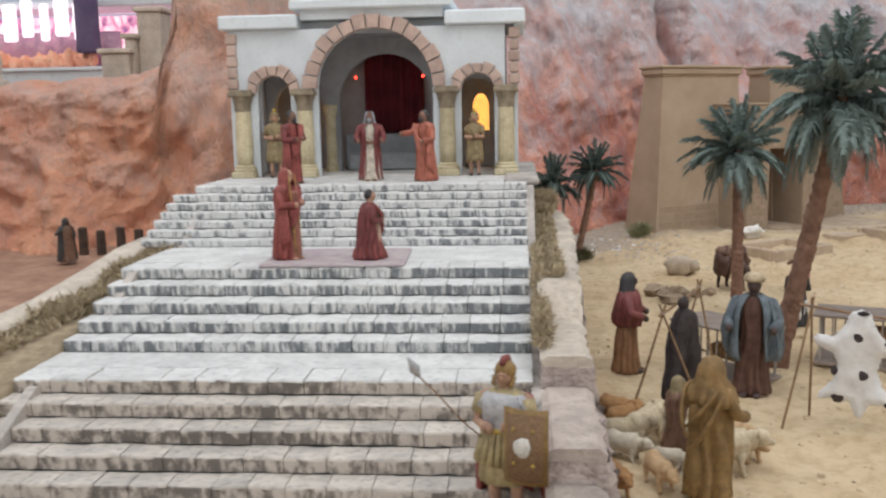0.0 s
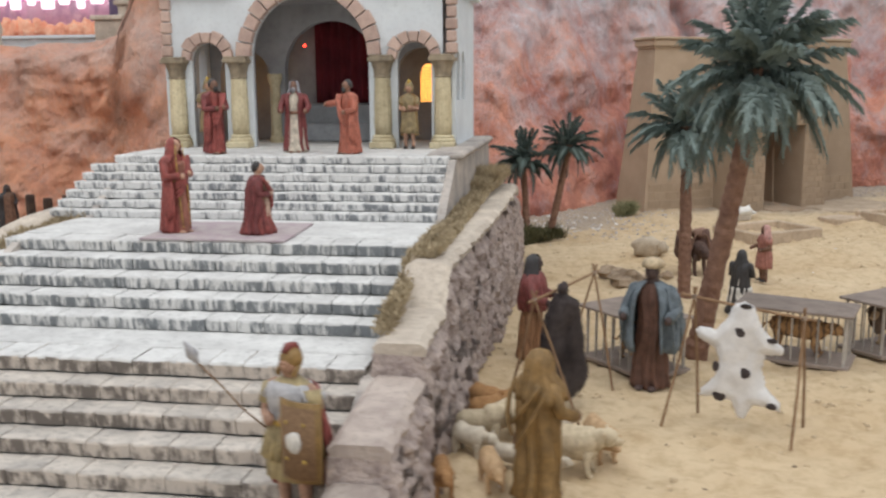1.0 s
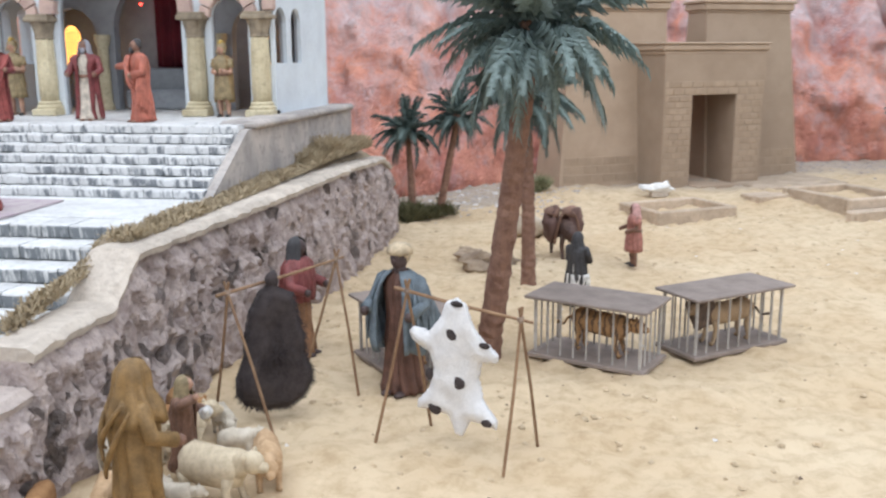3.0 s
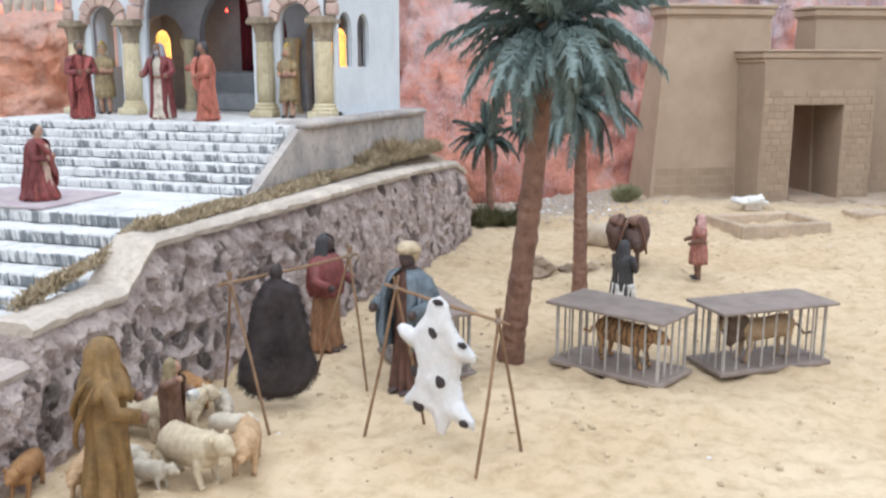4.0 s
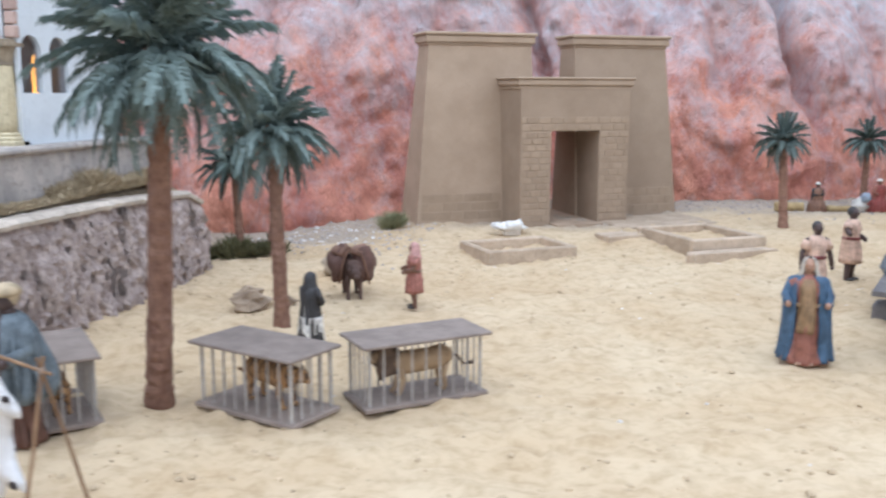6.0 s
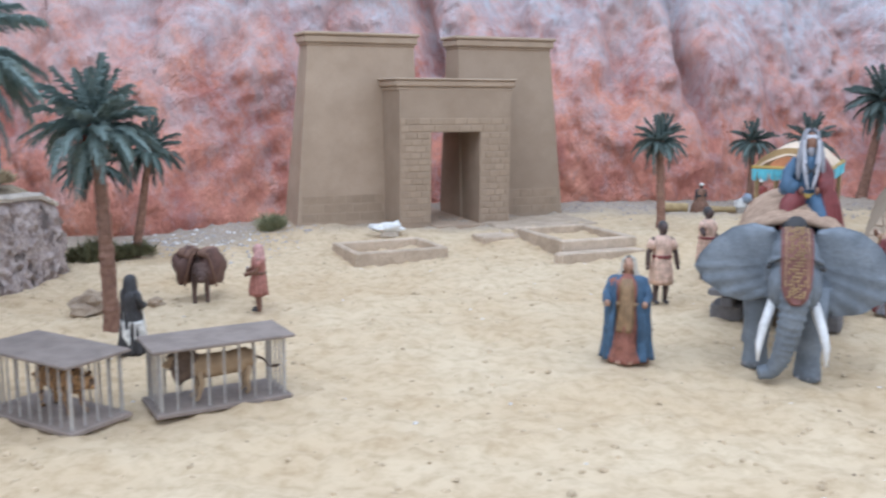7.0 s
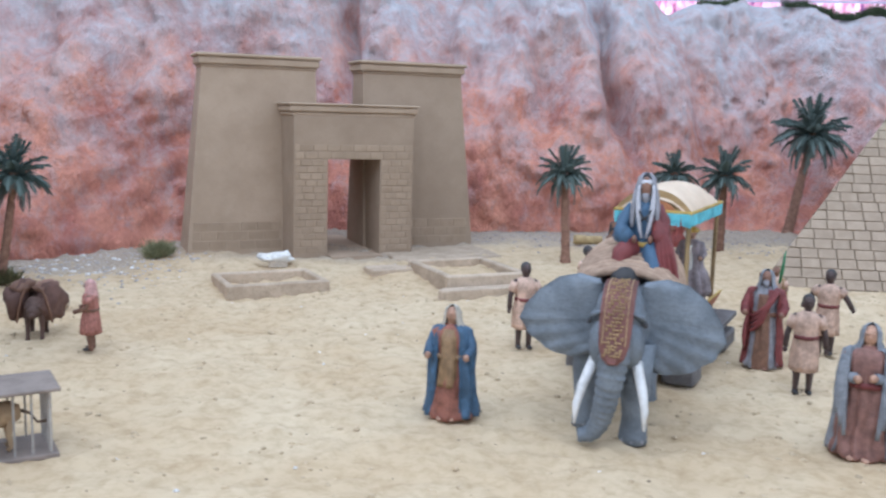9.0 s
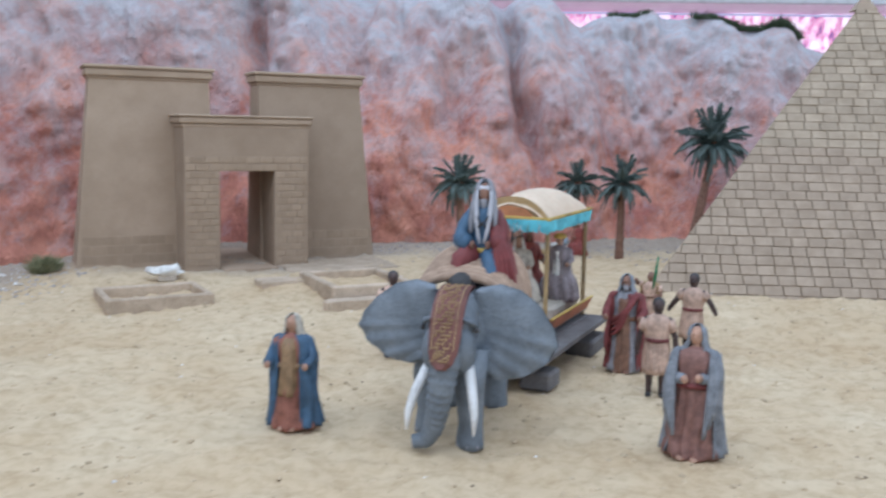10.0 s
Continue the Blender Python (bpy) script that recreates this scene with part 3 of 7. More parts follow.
# plastered cheek of the upper flight and platform, seen from the sand
bm = bmesh.new()
prof = [(2.32, 0.05), (2.32, 0.326), (1.775, 0.326), (1.625, 0.236), (1.44, 0.236), (1.27, 0.155), (1.15, 0.155), (0.9, 0.05)]
hull(bm, [[(x, y, z) for y, z in prof] for x in (STAIR_R - 0.002, STAIR_R + 0.012)])
tagged(finish("wall_stair_side", bm, PLASTER_GREY, smooth=False), "grey plastered side of the staircase platform", "wall", kind="structure")
bm = bmesh.new()
hull(bm, [[(x, y, z) for y, z in prof] for x in (STAIR_L + 0.012, STAIR_L + 0.024)])
tagged(finish("wall_stair_west", bm, PLASTER_GREY, smooth=False), "grey plastered side of the white stairs", "wall", kind="structure")
bm = bmesh.new()
box(bm, ((STAIR_R + 0.012 + 0.31) / 2 - 0.0, 2.05, 0.331), (0.062, 0.52, 0.012), bevel=0.004)
tagged(finish("platform_edge", bm, PLASTER_GREY, smooth=False), "pale stone edge along the temple platform", "trim", kind="structure")

# ---- stone wall beside the stairs ----
WALL_TOP = [(0.72, 0.085), (0.98, 0.118), (0.985, 0.15), (1.155, 0.155), (1.16, 0.188), (1.295, 0.192), (1.345, 0.236), (1.56, 0.236), (1.81, 0.238), (2.1, 0.236), (2.36, 0.222), (2.42, 0.2)]


def wall_top(y):
    for (a, za), (b, zb) in zip(WALL_TOP, WALL_TOP[1:]):
        if a <= y <= b:
            return za + (zb - za) * (y - a) / (b - a)
    return WALL_TOP[0][1] if y < WALL_TOP[0][0] else WALL_TOP[-1][1]


def wall_x(y):
    return 0.398 + 0.02 * smooth01(1.3, 1.9, y) - 0.012 * smooth01(2.1, 2.4, y)


def stone_mesh(seed):
    bm = bmesh.new()
    ball(bm, (0, 0, 0), (0.55, 0.5, 0.56), n=9, rows=6, wob=0.75, seed=seed)
    for v in bm.verts:
        v.co.y = max(-0.3, min(0.3, v.co.y)) + 0.05 * noise.noise(v.co * 5 + Vector((seed, 0, 0)))
    bmesh.ops.recalc_face_normals(bm, faces=bm.faces)
    me = bpy.data.meshes.new("stone")
    bm.to_mesh(me)
    bm.free()
    me.materials.append(STONE_LOOSE)
    return me


def build_stone_wall():
    wall = tagged(empty("stone_wall"), "rough purple-grey rubble wall with a sandy coping", "wall", kind="structure")
    bm = bmesh.new()
    dense = sorted(set([0.72 + 0.005 * i for i in range(340)] + [p[0] for p in WALL_TOP]))
    rings = []
    for y in dense:
        t = wall_top(y) - 0.0095
        x = wall_x(y)
        face = []
        for k in range(37):
            z = 0.03 + (t - 0.03) * k / 36
            v = Vector((y * 52 + 9 * z, z * 30, 1.0))
            d = 0.026 * (0.42 - abs(noise.noise(v))) + 0.009 * noise.noise(Vector((y * 15, z * 12, 4))) + 0.009 * (0.3 - abs(noise.noise(v * 2.3)))
            face.append((x + 0.016 - 0.022 * (z - 0.03) / 0.2 + d * min(1, (36 - k) / 4), y, z))
        rings.append([(x - 0.05, y, 0.03)] + face + [(x - 0.05, y, t)])
    hull(bm, rings)
    part("core", bm, STONE_WALL, wall, smooth=False)
    meshes = [stone_mesh(s) for s in range(9)]
    rnd = random.Random(11)
    for k in range(270):
        y = rnd.uniform(0.78, 2.41)
        top = min(wall_top(y - 0.02), wall_top(y), wall_top(y + 0.02)) - 0.024
        z = rnd.uniform(0.05, top)
        dy, dz = rnd.uniform(0.009, 0.018), rnd.uniform(0.014, 0.034)
        x = wall_x(y) + 0.013 - 0.02 * (z - 0.05) / 0.19
        ob = new("stone", rnd.choice(meshes))
        ob.parent = wall
        ob.matrix_basis = pose(x, y, z, rnd.uniform(-30, 30), rnd.uniform(-40, 40), 90 + rnd.uniform(-30, 30)) @ Matrix.Diagonal((dy, rnd.uniform(0.016, 0.028), min(dz, 0.9 * (top - 0.03)), 1))
    # far end
    for k in range(14):
        ob = new("stone", rnd.choice(meshes))
        ob.parent = wall
        ob.matrix_basis = pose(0.36 + 0.012 * (k % 4), 2.425, 0.07 + 0.04 * (k // 4), rnd.uniform(-20, 20), 0, rnd.uniform(-20, 20)) @ Matrix.Diagonal((0.03, 0.03, 0.04, 1))
    # coping slabs follow the top
    bm = bmesh.new()
    for (a, za), (b, zb) in zip(WALL_TOP[:-1], WALL_TOP[1:]):
        if b - a < 0.01:
            continue
        n = max(1, round((b - a) / 0.13))
        for k in range(n):
            y0, y1 = a + (b - a) * k / n, a + (b - a) * (k + 1) / n
            bm = bmesh.new()
            rings = []
            for q in range(13):
                yy = y0 + (y1 - y0) * (q / 12)
                zz = za + (zb - za) * (yy - a) / (b - a)
                x = wall_x(yy)
                e = 0.008 * noise.noise(Vector((yy * 34, 3, 1))) + 0.004 * noise.noise(Vector((yy * 110, 3, 4)))
                d = 0.003 * noise.noise(Vector((yy * 50, 7, 1)))
                rings.append([(x - 0.047, yy, zz - 0.009), (x + 0.004 + e, yy, zz - 0.01), (x + 0.006 + e, yy, zz - 0.003 + d), (x - 0.002 + e, yy, zz + 0.003 + d), (x - 0.042, yy, zz + 0.003 - d), (x - 0.05, yy, zz - 0.002)])
            hull(bm, rings)
            part("coping", bm, COPING_WORN if y0 < 1.1 else COPING, wall)


build_stone_wall()


def moss_strip(name, label, line, width, height, count, seed, material):
    """Tufts of dry moss heaped along a line of (x, y, z)."""
    rnd = random.Random(seed)
    verts, faces = [], []
    for k in range(count):
        u = rnd.random() * (len(line) - 1)
        i = int(u)
        a, b = Vector(line[i]), Vector(line[i + 1])
        p = a.lerp(b, u - i) + Vector((rnd.uniform(-width, width), rnd.uniform(-0.01, 0.01), 0))
        h = height * rnd.uniform(0.3, 1.0) * (0.5 + 0.9 * max(0, noise.noise(p * 14) + 0.35))
        for s in range(3):
            d = Vector((rnd.uniform(-1, 1), rnd.uniform(-1, 1), rnd.uniform(0.2, 1.2))).normalized() * h
            w = Vector((rnd.uniform(-1, 1), rnd.uniform(-1, 1), 0)).normalized() * rnd.uniform(0.0007, 0.0017)
            o = p + Vector((rnd.uniform(-0.006, 0.006), rnd.uniform(-0.006, 0.006), rnd.uniform(0, 0.6) * h))
            n = len(verts)
            verts += [o - w, o + w, o + d * 0.6 + w * 0.7 + Vector((0, 0, 0.001)), o + d, o + d * 0.6 - w * 0.7]
            faces.append((n, n + 1, n + 2, n + 3, n + 4))
    me = bpy.data.meshes.new(name)
    me.from_pydata(verts, [], faces)
    me.materials.append(material)
    return tagged(new(name, me), label, "moss", kind="stuff")


EARTH = mat("brown_earth", (0.4, 0.32, 0.22), (0.27, 0.21, 0.14), 60, 0.95, 0.6)
bm = bmesh.new()
rings = []
for q in range(30):
    y = 1.335 + q * 0.0365
    z = wall_top(min(y, 2.4)) - 0.006 + 0.012 * smooth01(1.5, 2.2, y)
    rings.append([(0.35, y, 0.04), (0.352, y, z + 0.012 + 0.006 * noise.noise(Vector((y * 25, 0, 0)))), (0.37, y, z + 0.006 + 0.005 * noise.noise(Vector((y * 25, 9, 0)))), (0.385, y, z - 0.004), (0.385, y, 0.04)])
hull(bm, rings)
tagged(finish("planting_bed", bm, EARTH), "earth bed between the stairs and stone wall", "soil", kind="structure")
moss_strip("moss", "dry brown moss along the staircase side", [(0.365, 1.38, 0.238), (0.365, 1.7, 0.24), (0.368, 1.95, 0.246), (0.37, 2.3, 0.248)], 0.016, 0.013, 9000, 5, MOSS)
moss_strip("moss", "bushy dry moss below the temple platform", [(0.37, 1.98, 0.25), (0.375, 2.3, 0.25)], 0.018, 0.026, 6000, 6, MOSS)
moss_strip("moss", "dry moss beside the lower steps", [(0.352, 1.2, 0.19), (0.352, 1.4, 0.235)], 0.006, 0.012, 1200, 16, MOSS)

# kerb on the other side of the stairs
KERB = [(-0.44, 0.95, 0.14), (-0.42, 1.1, 0.165), (-0.36, 1.25, 0.185), (-0.325, 1.4, 0.205), (-0.31, 1.53, 0.226), (-0.3, 1.62, 0.243), (-0.29, 1.72, 0.25)]
bm = bmesh.new()
rings = []
for (x, y, z) in KERB:
    rings.append([(x - 0.05, y, 0.03), (x + 0.012, y, 0.03), (x + 0.012, y, z - 0.01), (x + 0.004, y, z), (x - 0.03, y, z + 0.002), (x - 0.04, y, z - 0.01)])
hull(bm, rings)
tagged(finish("kerb", bm, COPING), "sandy stone kerb curving beside the stairs", "kerb", kind="structure")
bm = bmesh.new()
hull(bm, [[(STAIR_L - 0.01, y, 0.03), (STAIR_L - 0.012, y, z - 0.016), (x, y, z - 0.012), (x, y, 0.03)] for x, y, z in KERB])
tagged(finish("planting_bed", bm, EARTH), "earth bed beside the white stairs", "soil", kind="structure")
moss_strip("moss", "olive-brown moss beside the white stairs", [(x + 0.035, y, z - 0.012) for x, y, z in KERB[1:]], 0.025, 0.02, 3600, 7, MOSS)

# ---- white temple on the platform ----
PLAT = 0.333


def arch_low(x, openings, floor):
    for a, b, s in openings:
        if a < x < b:
            r = (b - a) / 2
            return s + math.sqrt(max(0.0, r * r - (x - (a + b) / 2) ** 2))
    return floor


def arched_wall(bm, lo, hi, floor, top, openings, y0, y1, axis="x", mi=0, n=150):
    """A wall with round-arched openings, as thin upright slices between the planes y0 and y1."""
    xs = sorted(set([lo + (hi - lo) * i / n for i in range(n + 1)] + [v + e for a, b, s in openings for v in (a, b) for e in (-1e-4, 1e-4)]))
    rings = []
    for x in xs:
        z = arch_low(x, openings, floor)
        ring = [(y0, z), (y0, top), (y1, top), (y1, z)]
        rings.append([(x, y, zz) if axis == "x" else (y, x, zz) for y, zz in ring])
    hull(bm, rings, mi)


def voussoirs(parent, cx, spring, r0, r1, n, y, depth, spread=0.0):
    for k in range(n):
        a0, a1 = math.pi * (k + 0.06) / n, math.pi * (k + 0.94) / n
        bm = bmesh.new()
        rr = r1 + 0.004 * ((k * 7) % 3 - 1) * 0.6
        rings = []
        for yy, e in ((y - depth, 0.0015), (y - depth + 0.002, 0.0), (y + 0.004, 0.0)):
            pts = []
            for r, sgn in ((r0 + e, 1), (rr - e, -1)):
                arc = [a0 + (a1 - a0) * q / 3 for q in range(4)]
                for a in (arc if sgn > 0 else arc[::-1]):
                    pts.append((cx + r * math.cos(a), yy, spring + r * math.sin(a)))
            rings.append(pts)
        hull(bm, rings)
        part("arch_stone", bm, ARCHSTONE, parent)


def build_white_temple():
    t = tagged(empty("white_temple"), "white model temple with arches and yellowed columns on a platform", "temple")
    big = (-0.062, 0.163, 0.503)
    smalls = [(-0.182, -0.116, 0.497), (0.217, 0.281, 0.495)]
    yf, yb = 1.968, 2.25
    xl, xr = -0.236, 0.326
    bm = bmesh.new()
    arched_wall(bm, xl, xr - 0.024, PLAT, 0.617, [big] + smalls, yf, yf + 0.008, n=170)
    part("front_wall", bm, WHITE, t)
    # side wall with two narrow round-headed windows
    bm = bmesh.new()
    wins = [(1.975, 2.027, 0.486), (2.051, 2.101, 0.488)]
    box(bm, (xr - 0.012, (yf + yb) / 2, (PLAT + 0.42) / 2), (0.024, yb - yf, 0.42 - PLAT))
    arched_wall(bm, yf, yb, 0.42, 0.617, wins, xr - 0.007, xr, axis="y", n=90)
    part("side_wall", bm, WHITE, t)
    # added inner skin, grey for the shade behind the windows
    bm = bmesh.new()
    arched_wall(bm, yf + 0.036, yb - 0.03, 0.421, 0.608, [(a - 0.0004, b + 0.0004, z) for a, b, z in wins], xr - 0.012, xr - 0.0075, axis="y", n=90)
    part("lining", bm, INNER_SHADE, t)
    bm = bmesh.new()
    box(bm, (xl + 0.012, (yf + 0.03 + yb) / 2, (PLAT + 0.42) / 2), (0.024, yb - yf - 0.03, 0.42 - PLAT))
    arched_wall(bm, yf + 0.03, yb, 0.42, 0.617, [(2.01, 2.05, 0.5), (2.07, 2.11, 0.5)], xl, xl + 0.024, axis="y", n=90)
    part("side_wall", bm, WHITE, t)
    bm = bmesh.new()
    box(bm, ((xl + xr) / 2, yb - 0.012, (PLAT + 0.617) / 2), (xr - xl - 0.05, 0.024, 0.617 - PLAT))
    part("back_wall", bm, INNER_SHADE, t)
    bm = bmesh.new()
    box(bm, ((xl + xr) / 2, (yf + yb) / 2 + 0.018, 0.625), (xr - xl - 0.004, yb - yf - 0.04, 0.016))
    part("roof", bm, WHITE, t)
    # added linings of the hall inside, its shade put into their grey
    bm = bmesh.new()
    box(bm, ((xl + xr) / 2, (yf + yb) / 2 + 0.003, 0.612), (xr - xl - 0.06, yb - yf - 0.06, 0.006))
    part("lining", bm, INNER_SHADE, t)
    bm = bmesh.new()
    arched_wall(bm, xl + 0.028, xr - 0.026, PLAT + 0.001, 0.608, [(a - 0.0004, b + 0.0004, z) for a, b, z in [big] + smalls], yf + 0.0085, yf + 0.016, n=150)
    part("lining", bm, INNER_SHADE, t)
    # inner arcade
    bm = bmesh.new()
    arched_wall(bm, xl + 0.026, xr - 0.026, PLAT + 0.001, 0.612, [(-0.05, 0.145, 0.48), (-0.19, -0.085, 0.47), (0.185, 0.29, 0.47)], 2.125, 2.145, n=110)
    part("inner_arcade", bm, INNER_SHADE, t)
    for x in (-0.068, 0.165):
        bm = bmesh.new()
        lathe(bm, [(0.014, 0), (0.014, 0.01), (0.011, 0.014), (0.01, 0.115), (0.015, 0.13), (0.015, 0.14)], 14, (x, 2.112, PLAT))
        part("inner_column", bm, COLUMN, t, smooth=False)
    bm = bmesh.new()
    box(bm, (0.048, 2.19, 0.372), (0.19, 0.07, 0.076), bevel=0.003)
    box(bm, (0.048, 2.145, 0.352), (0.17, 0.03, 0.036), bevel=0.003)
    part("dais", bm, mat("pale_grey_stone", (0.36, 0.38, 0.4), (0.26, 0.275, 0.29), 20, 0.85, 0.3), t)
    bm = bmesh.new()
    rings = []
    for j in range(12):
        z = 0.412 + 0.18 * j / 11
        rings.append([(-0.01 + 0.13 * i / 40, 2.212 + 0.005 * math.sin(i * 0.95) + 0.0015 * noise.noise(Vector((i, z * 30, 0))), z) for i in range(41)] +
                     [(0.12 - 0.13 * i / 40, 2.221, z) for i in range(41)])
    hull(bm, rings)
    part("curtain", bm, CURTAIN, t, "dark red velvet curtain", smooth=True)
    for x in (-0.026, 0.121):
        bm = bmesh.new()
        ball(bm, (x, 2.19, 0.532), 0.003, n=8, rows=6)
        part("red_lamp", bm, glow("red_glow", (1.0, 0.05, 0.03), 7), t, "tiny glowing red lamp", smooth=True)
    # amber lattice windows
    for x, y in ((-0.1375, 2.124), (0.248, 2.134)):
        bm = bmesh.new()
        pts = [(-0.0165, 0.415), (0.0165, 0.415), (0.0165, 0.465)] + [(0.0165 * math.cos(a), 0.465 + 0.026 * math.sin(a)) for a in (math.pi * k / 10 for k in range(1, 10))] + [(-0.0165, 0.465)]
        hull(bm, [[(x + px, yy, pz) for px, pz in pts] for yy in (y, y + 0.004)])
        w = part("amber_window", bm, glow("amber_glow", (1.0, 0.46, 0.1), 2.0), t, "glowing amber arched window")
        bm = bmesh.new()
        for k in range(6):
            box(bm, (x - 0.0135 + 0.0054 * k, y - 0.001, 0.448), (0.0008, 0.001, 0.066))
        for k in range(12):
            box(bm, (x, y - 0.0012, 0.419 + 0.0058 * k), (0.031, 0.0008, 0.0008))
        part("lattice", bm, CAPITAL, w)
        d = bpy.data.lights.new("amber_lamp", "POINT")
        d.energy, d.color, d.shadow_soft_size = 0.014, (1.0, 0.5, 0.15), 0.015
        new("amber_lamp", d).location = (x, y - 0.02, 0.45)
    # columns
    for x in (-0.211, -0.088, 0.19, 0.303):
        bm = bmesh.new()
        lathe(bm, [(0.0155, 0.022), (0.0165, 0.05), (0.016, 0.09), (0.0145, 0.128), (0.0145, 0.131)], 48, (x, 1.962, PLAT), flute=0.09, nf=12)
        c = part("column", bm, COLUMN, t, smooth=True)
        bm = bmesh.new()
        box(bm, (x, 1.962, PLAT + 0.006), (0.046, 0.046, 0.012), bevel=0.002)
        lathe(bm, [(0.022, 0.012), (0.0225, 0.016), (0.019, 0.019), (0.02, 0.022), (0.016, 0.025)], 24, (x, 1.962, PLAT))
        part("base", bm, COLUMN, c)
        bm = bmesh.new()
        lathe(bm, [(0.0145, 0.129), (0.017, 0.131), (0.0155, 0.134), (0.017, 0.144), (0.0215, 0.158)], 24, (x, 1.962, PLAT), flute=0.12, nf=8)
        box(bm, (x, 1.962, PLAT + 0.162), (0.047, 0.046, 0.008), bevel=0.0015)
        box(bm, (x, 1.962, PLAT + 0.168), (0.042, 0.042, 0.005), bevel=0.001)
        part("capital", bm, CAPITAL, c, "dark carved capital")
    voussoirs(t, 0.0505, 0.503, 0.1125, 0.139, 15, yf, 0.012)
    for a, b, s in smalls:
        voussoirs(t, (a + b) / 2, s, (b - a) / 2, (b - a) / 2 + 0.021, 7, yf, 0.01)
    for x in (xl + 0.007, xr - 0.007):
        for k in range(5):
            bm = bmesh.new()
            box(bm, (x, yf - 0.001, 0.515 + 0.0215 * k), (0.021 - 0.003 * (k % 2), 0.012, 0.0195), bevel=0.002)
            part("quoin", bm, ARCHSTONE, t)
    # cornices and raised middle
    for a, b in ((-0.25, -0.096), (0.188, 0.34)):
        bm = bmesh.new()
        box(bm, ((a + b) / 2, (yf + yb) / 2, 0.6315), (b - a, yb - yf + 0.03, 0.027), bevel=0.003)
        part("cornice", bm, WHITE, t)
    bm = bmesh.new()
    box(bm, (0.046, yf + 0.11, 0.71), (0.276, 0.22, 0.15))
    part("upper_block", bm, WHITE, t)
    bm = bmesh.new()
    box(bm, (0.046, yf + 0.11, 0.662), (0.312, 0.25, 0.018), bevel=0.003)
    part("cornice", bm, WHITE, t)
    # niches are flat panels, the shade of a recess put into their colour
    for k in range(5):
        bm = bmesh.new()
        box(bm, (-0.055 + 0.05 * k, yf - 0.002, 0.71), (0.022, 0.008, 0.06), bevel=0.002)
        part("niche", bm, mat("slate_blue_shade", (0.16, 0.2, 0.27), (0.12, 0.15, 0.2), 20), t)


build_white_temple()

# ---- ochre temple ----
ET = pose(1.012, 3.001, 0, 0, 0, 29.0)


def frustum(bm, u0, u1, v0, v1, z0, z1, b, mi=0, bl=None, br=None):
    """A block whose sides lean inwards by b towards the top."""
    bl, br = (b if bl is None else bl), (b if br is None else br)
    rows = []
    for k in range(7):
        q = k / 6
        z = z0 + (z1 - z0) * q
        rows.append([(u0 + bl * q, v0 + b * q, z), (u1 - br * q, v0 + b * q, z), (u1 - br * q, v1 - b * q, z), (u0 + bl * q, v1 - b * q, z)])
    hull(bm, rows, mi)


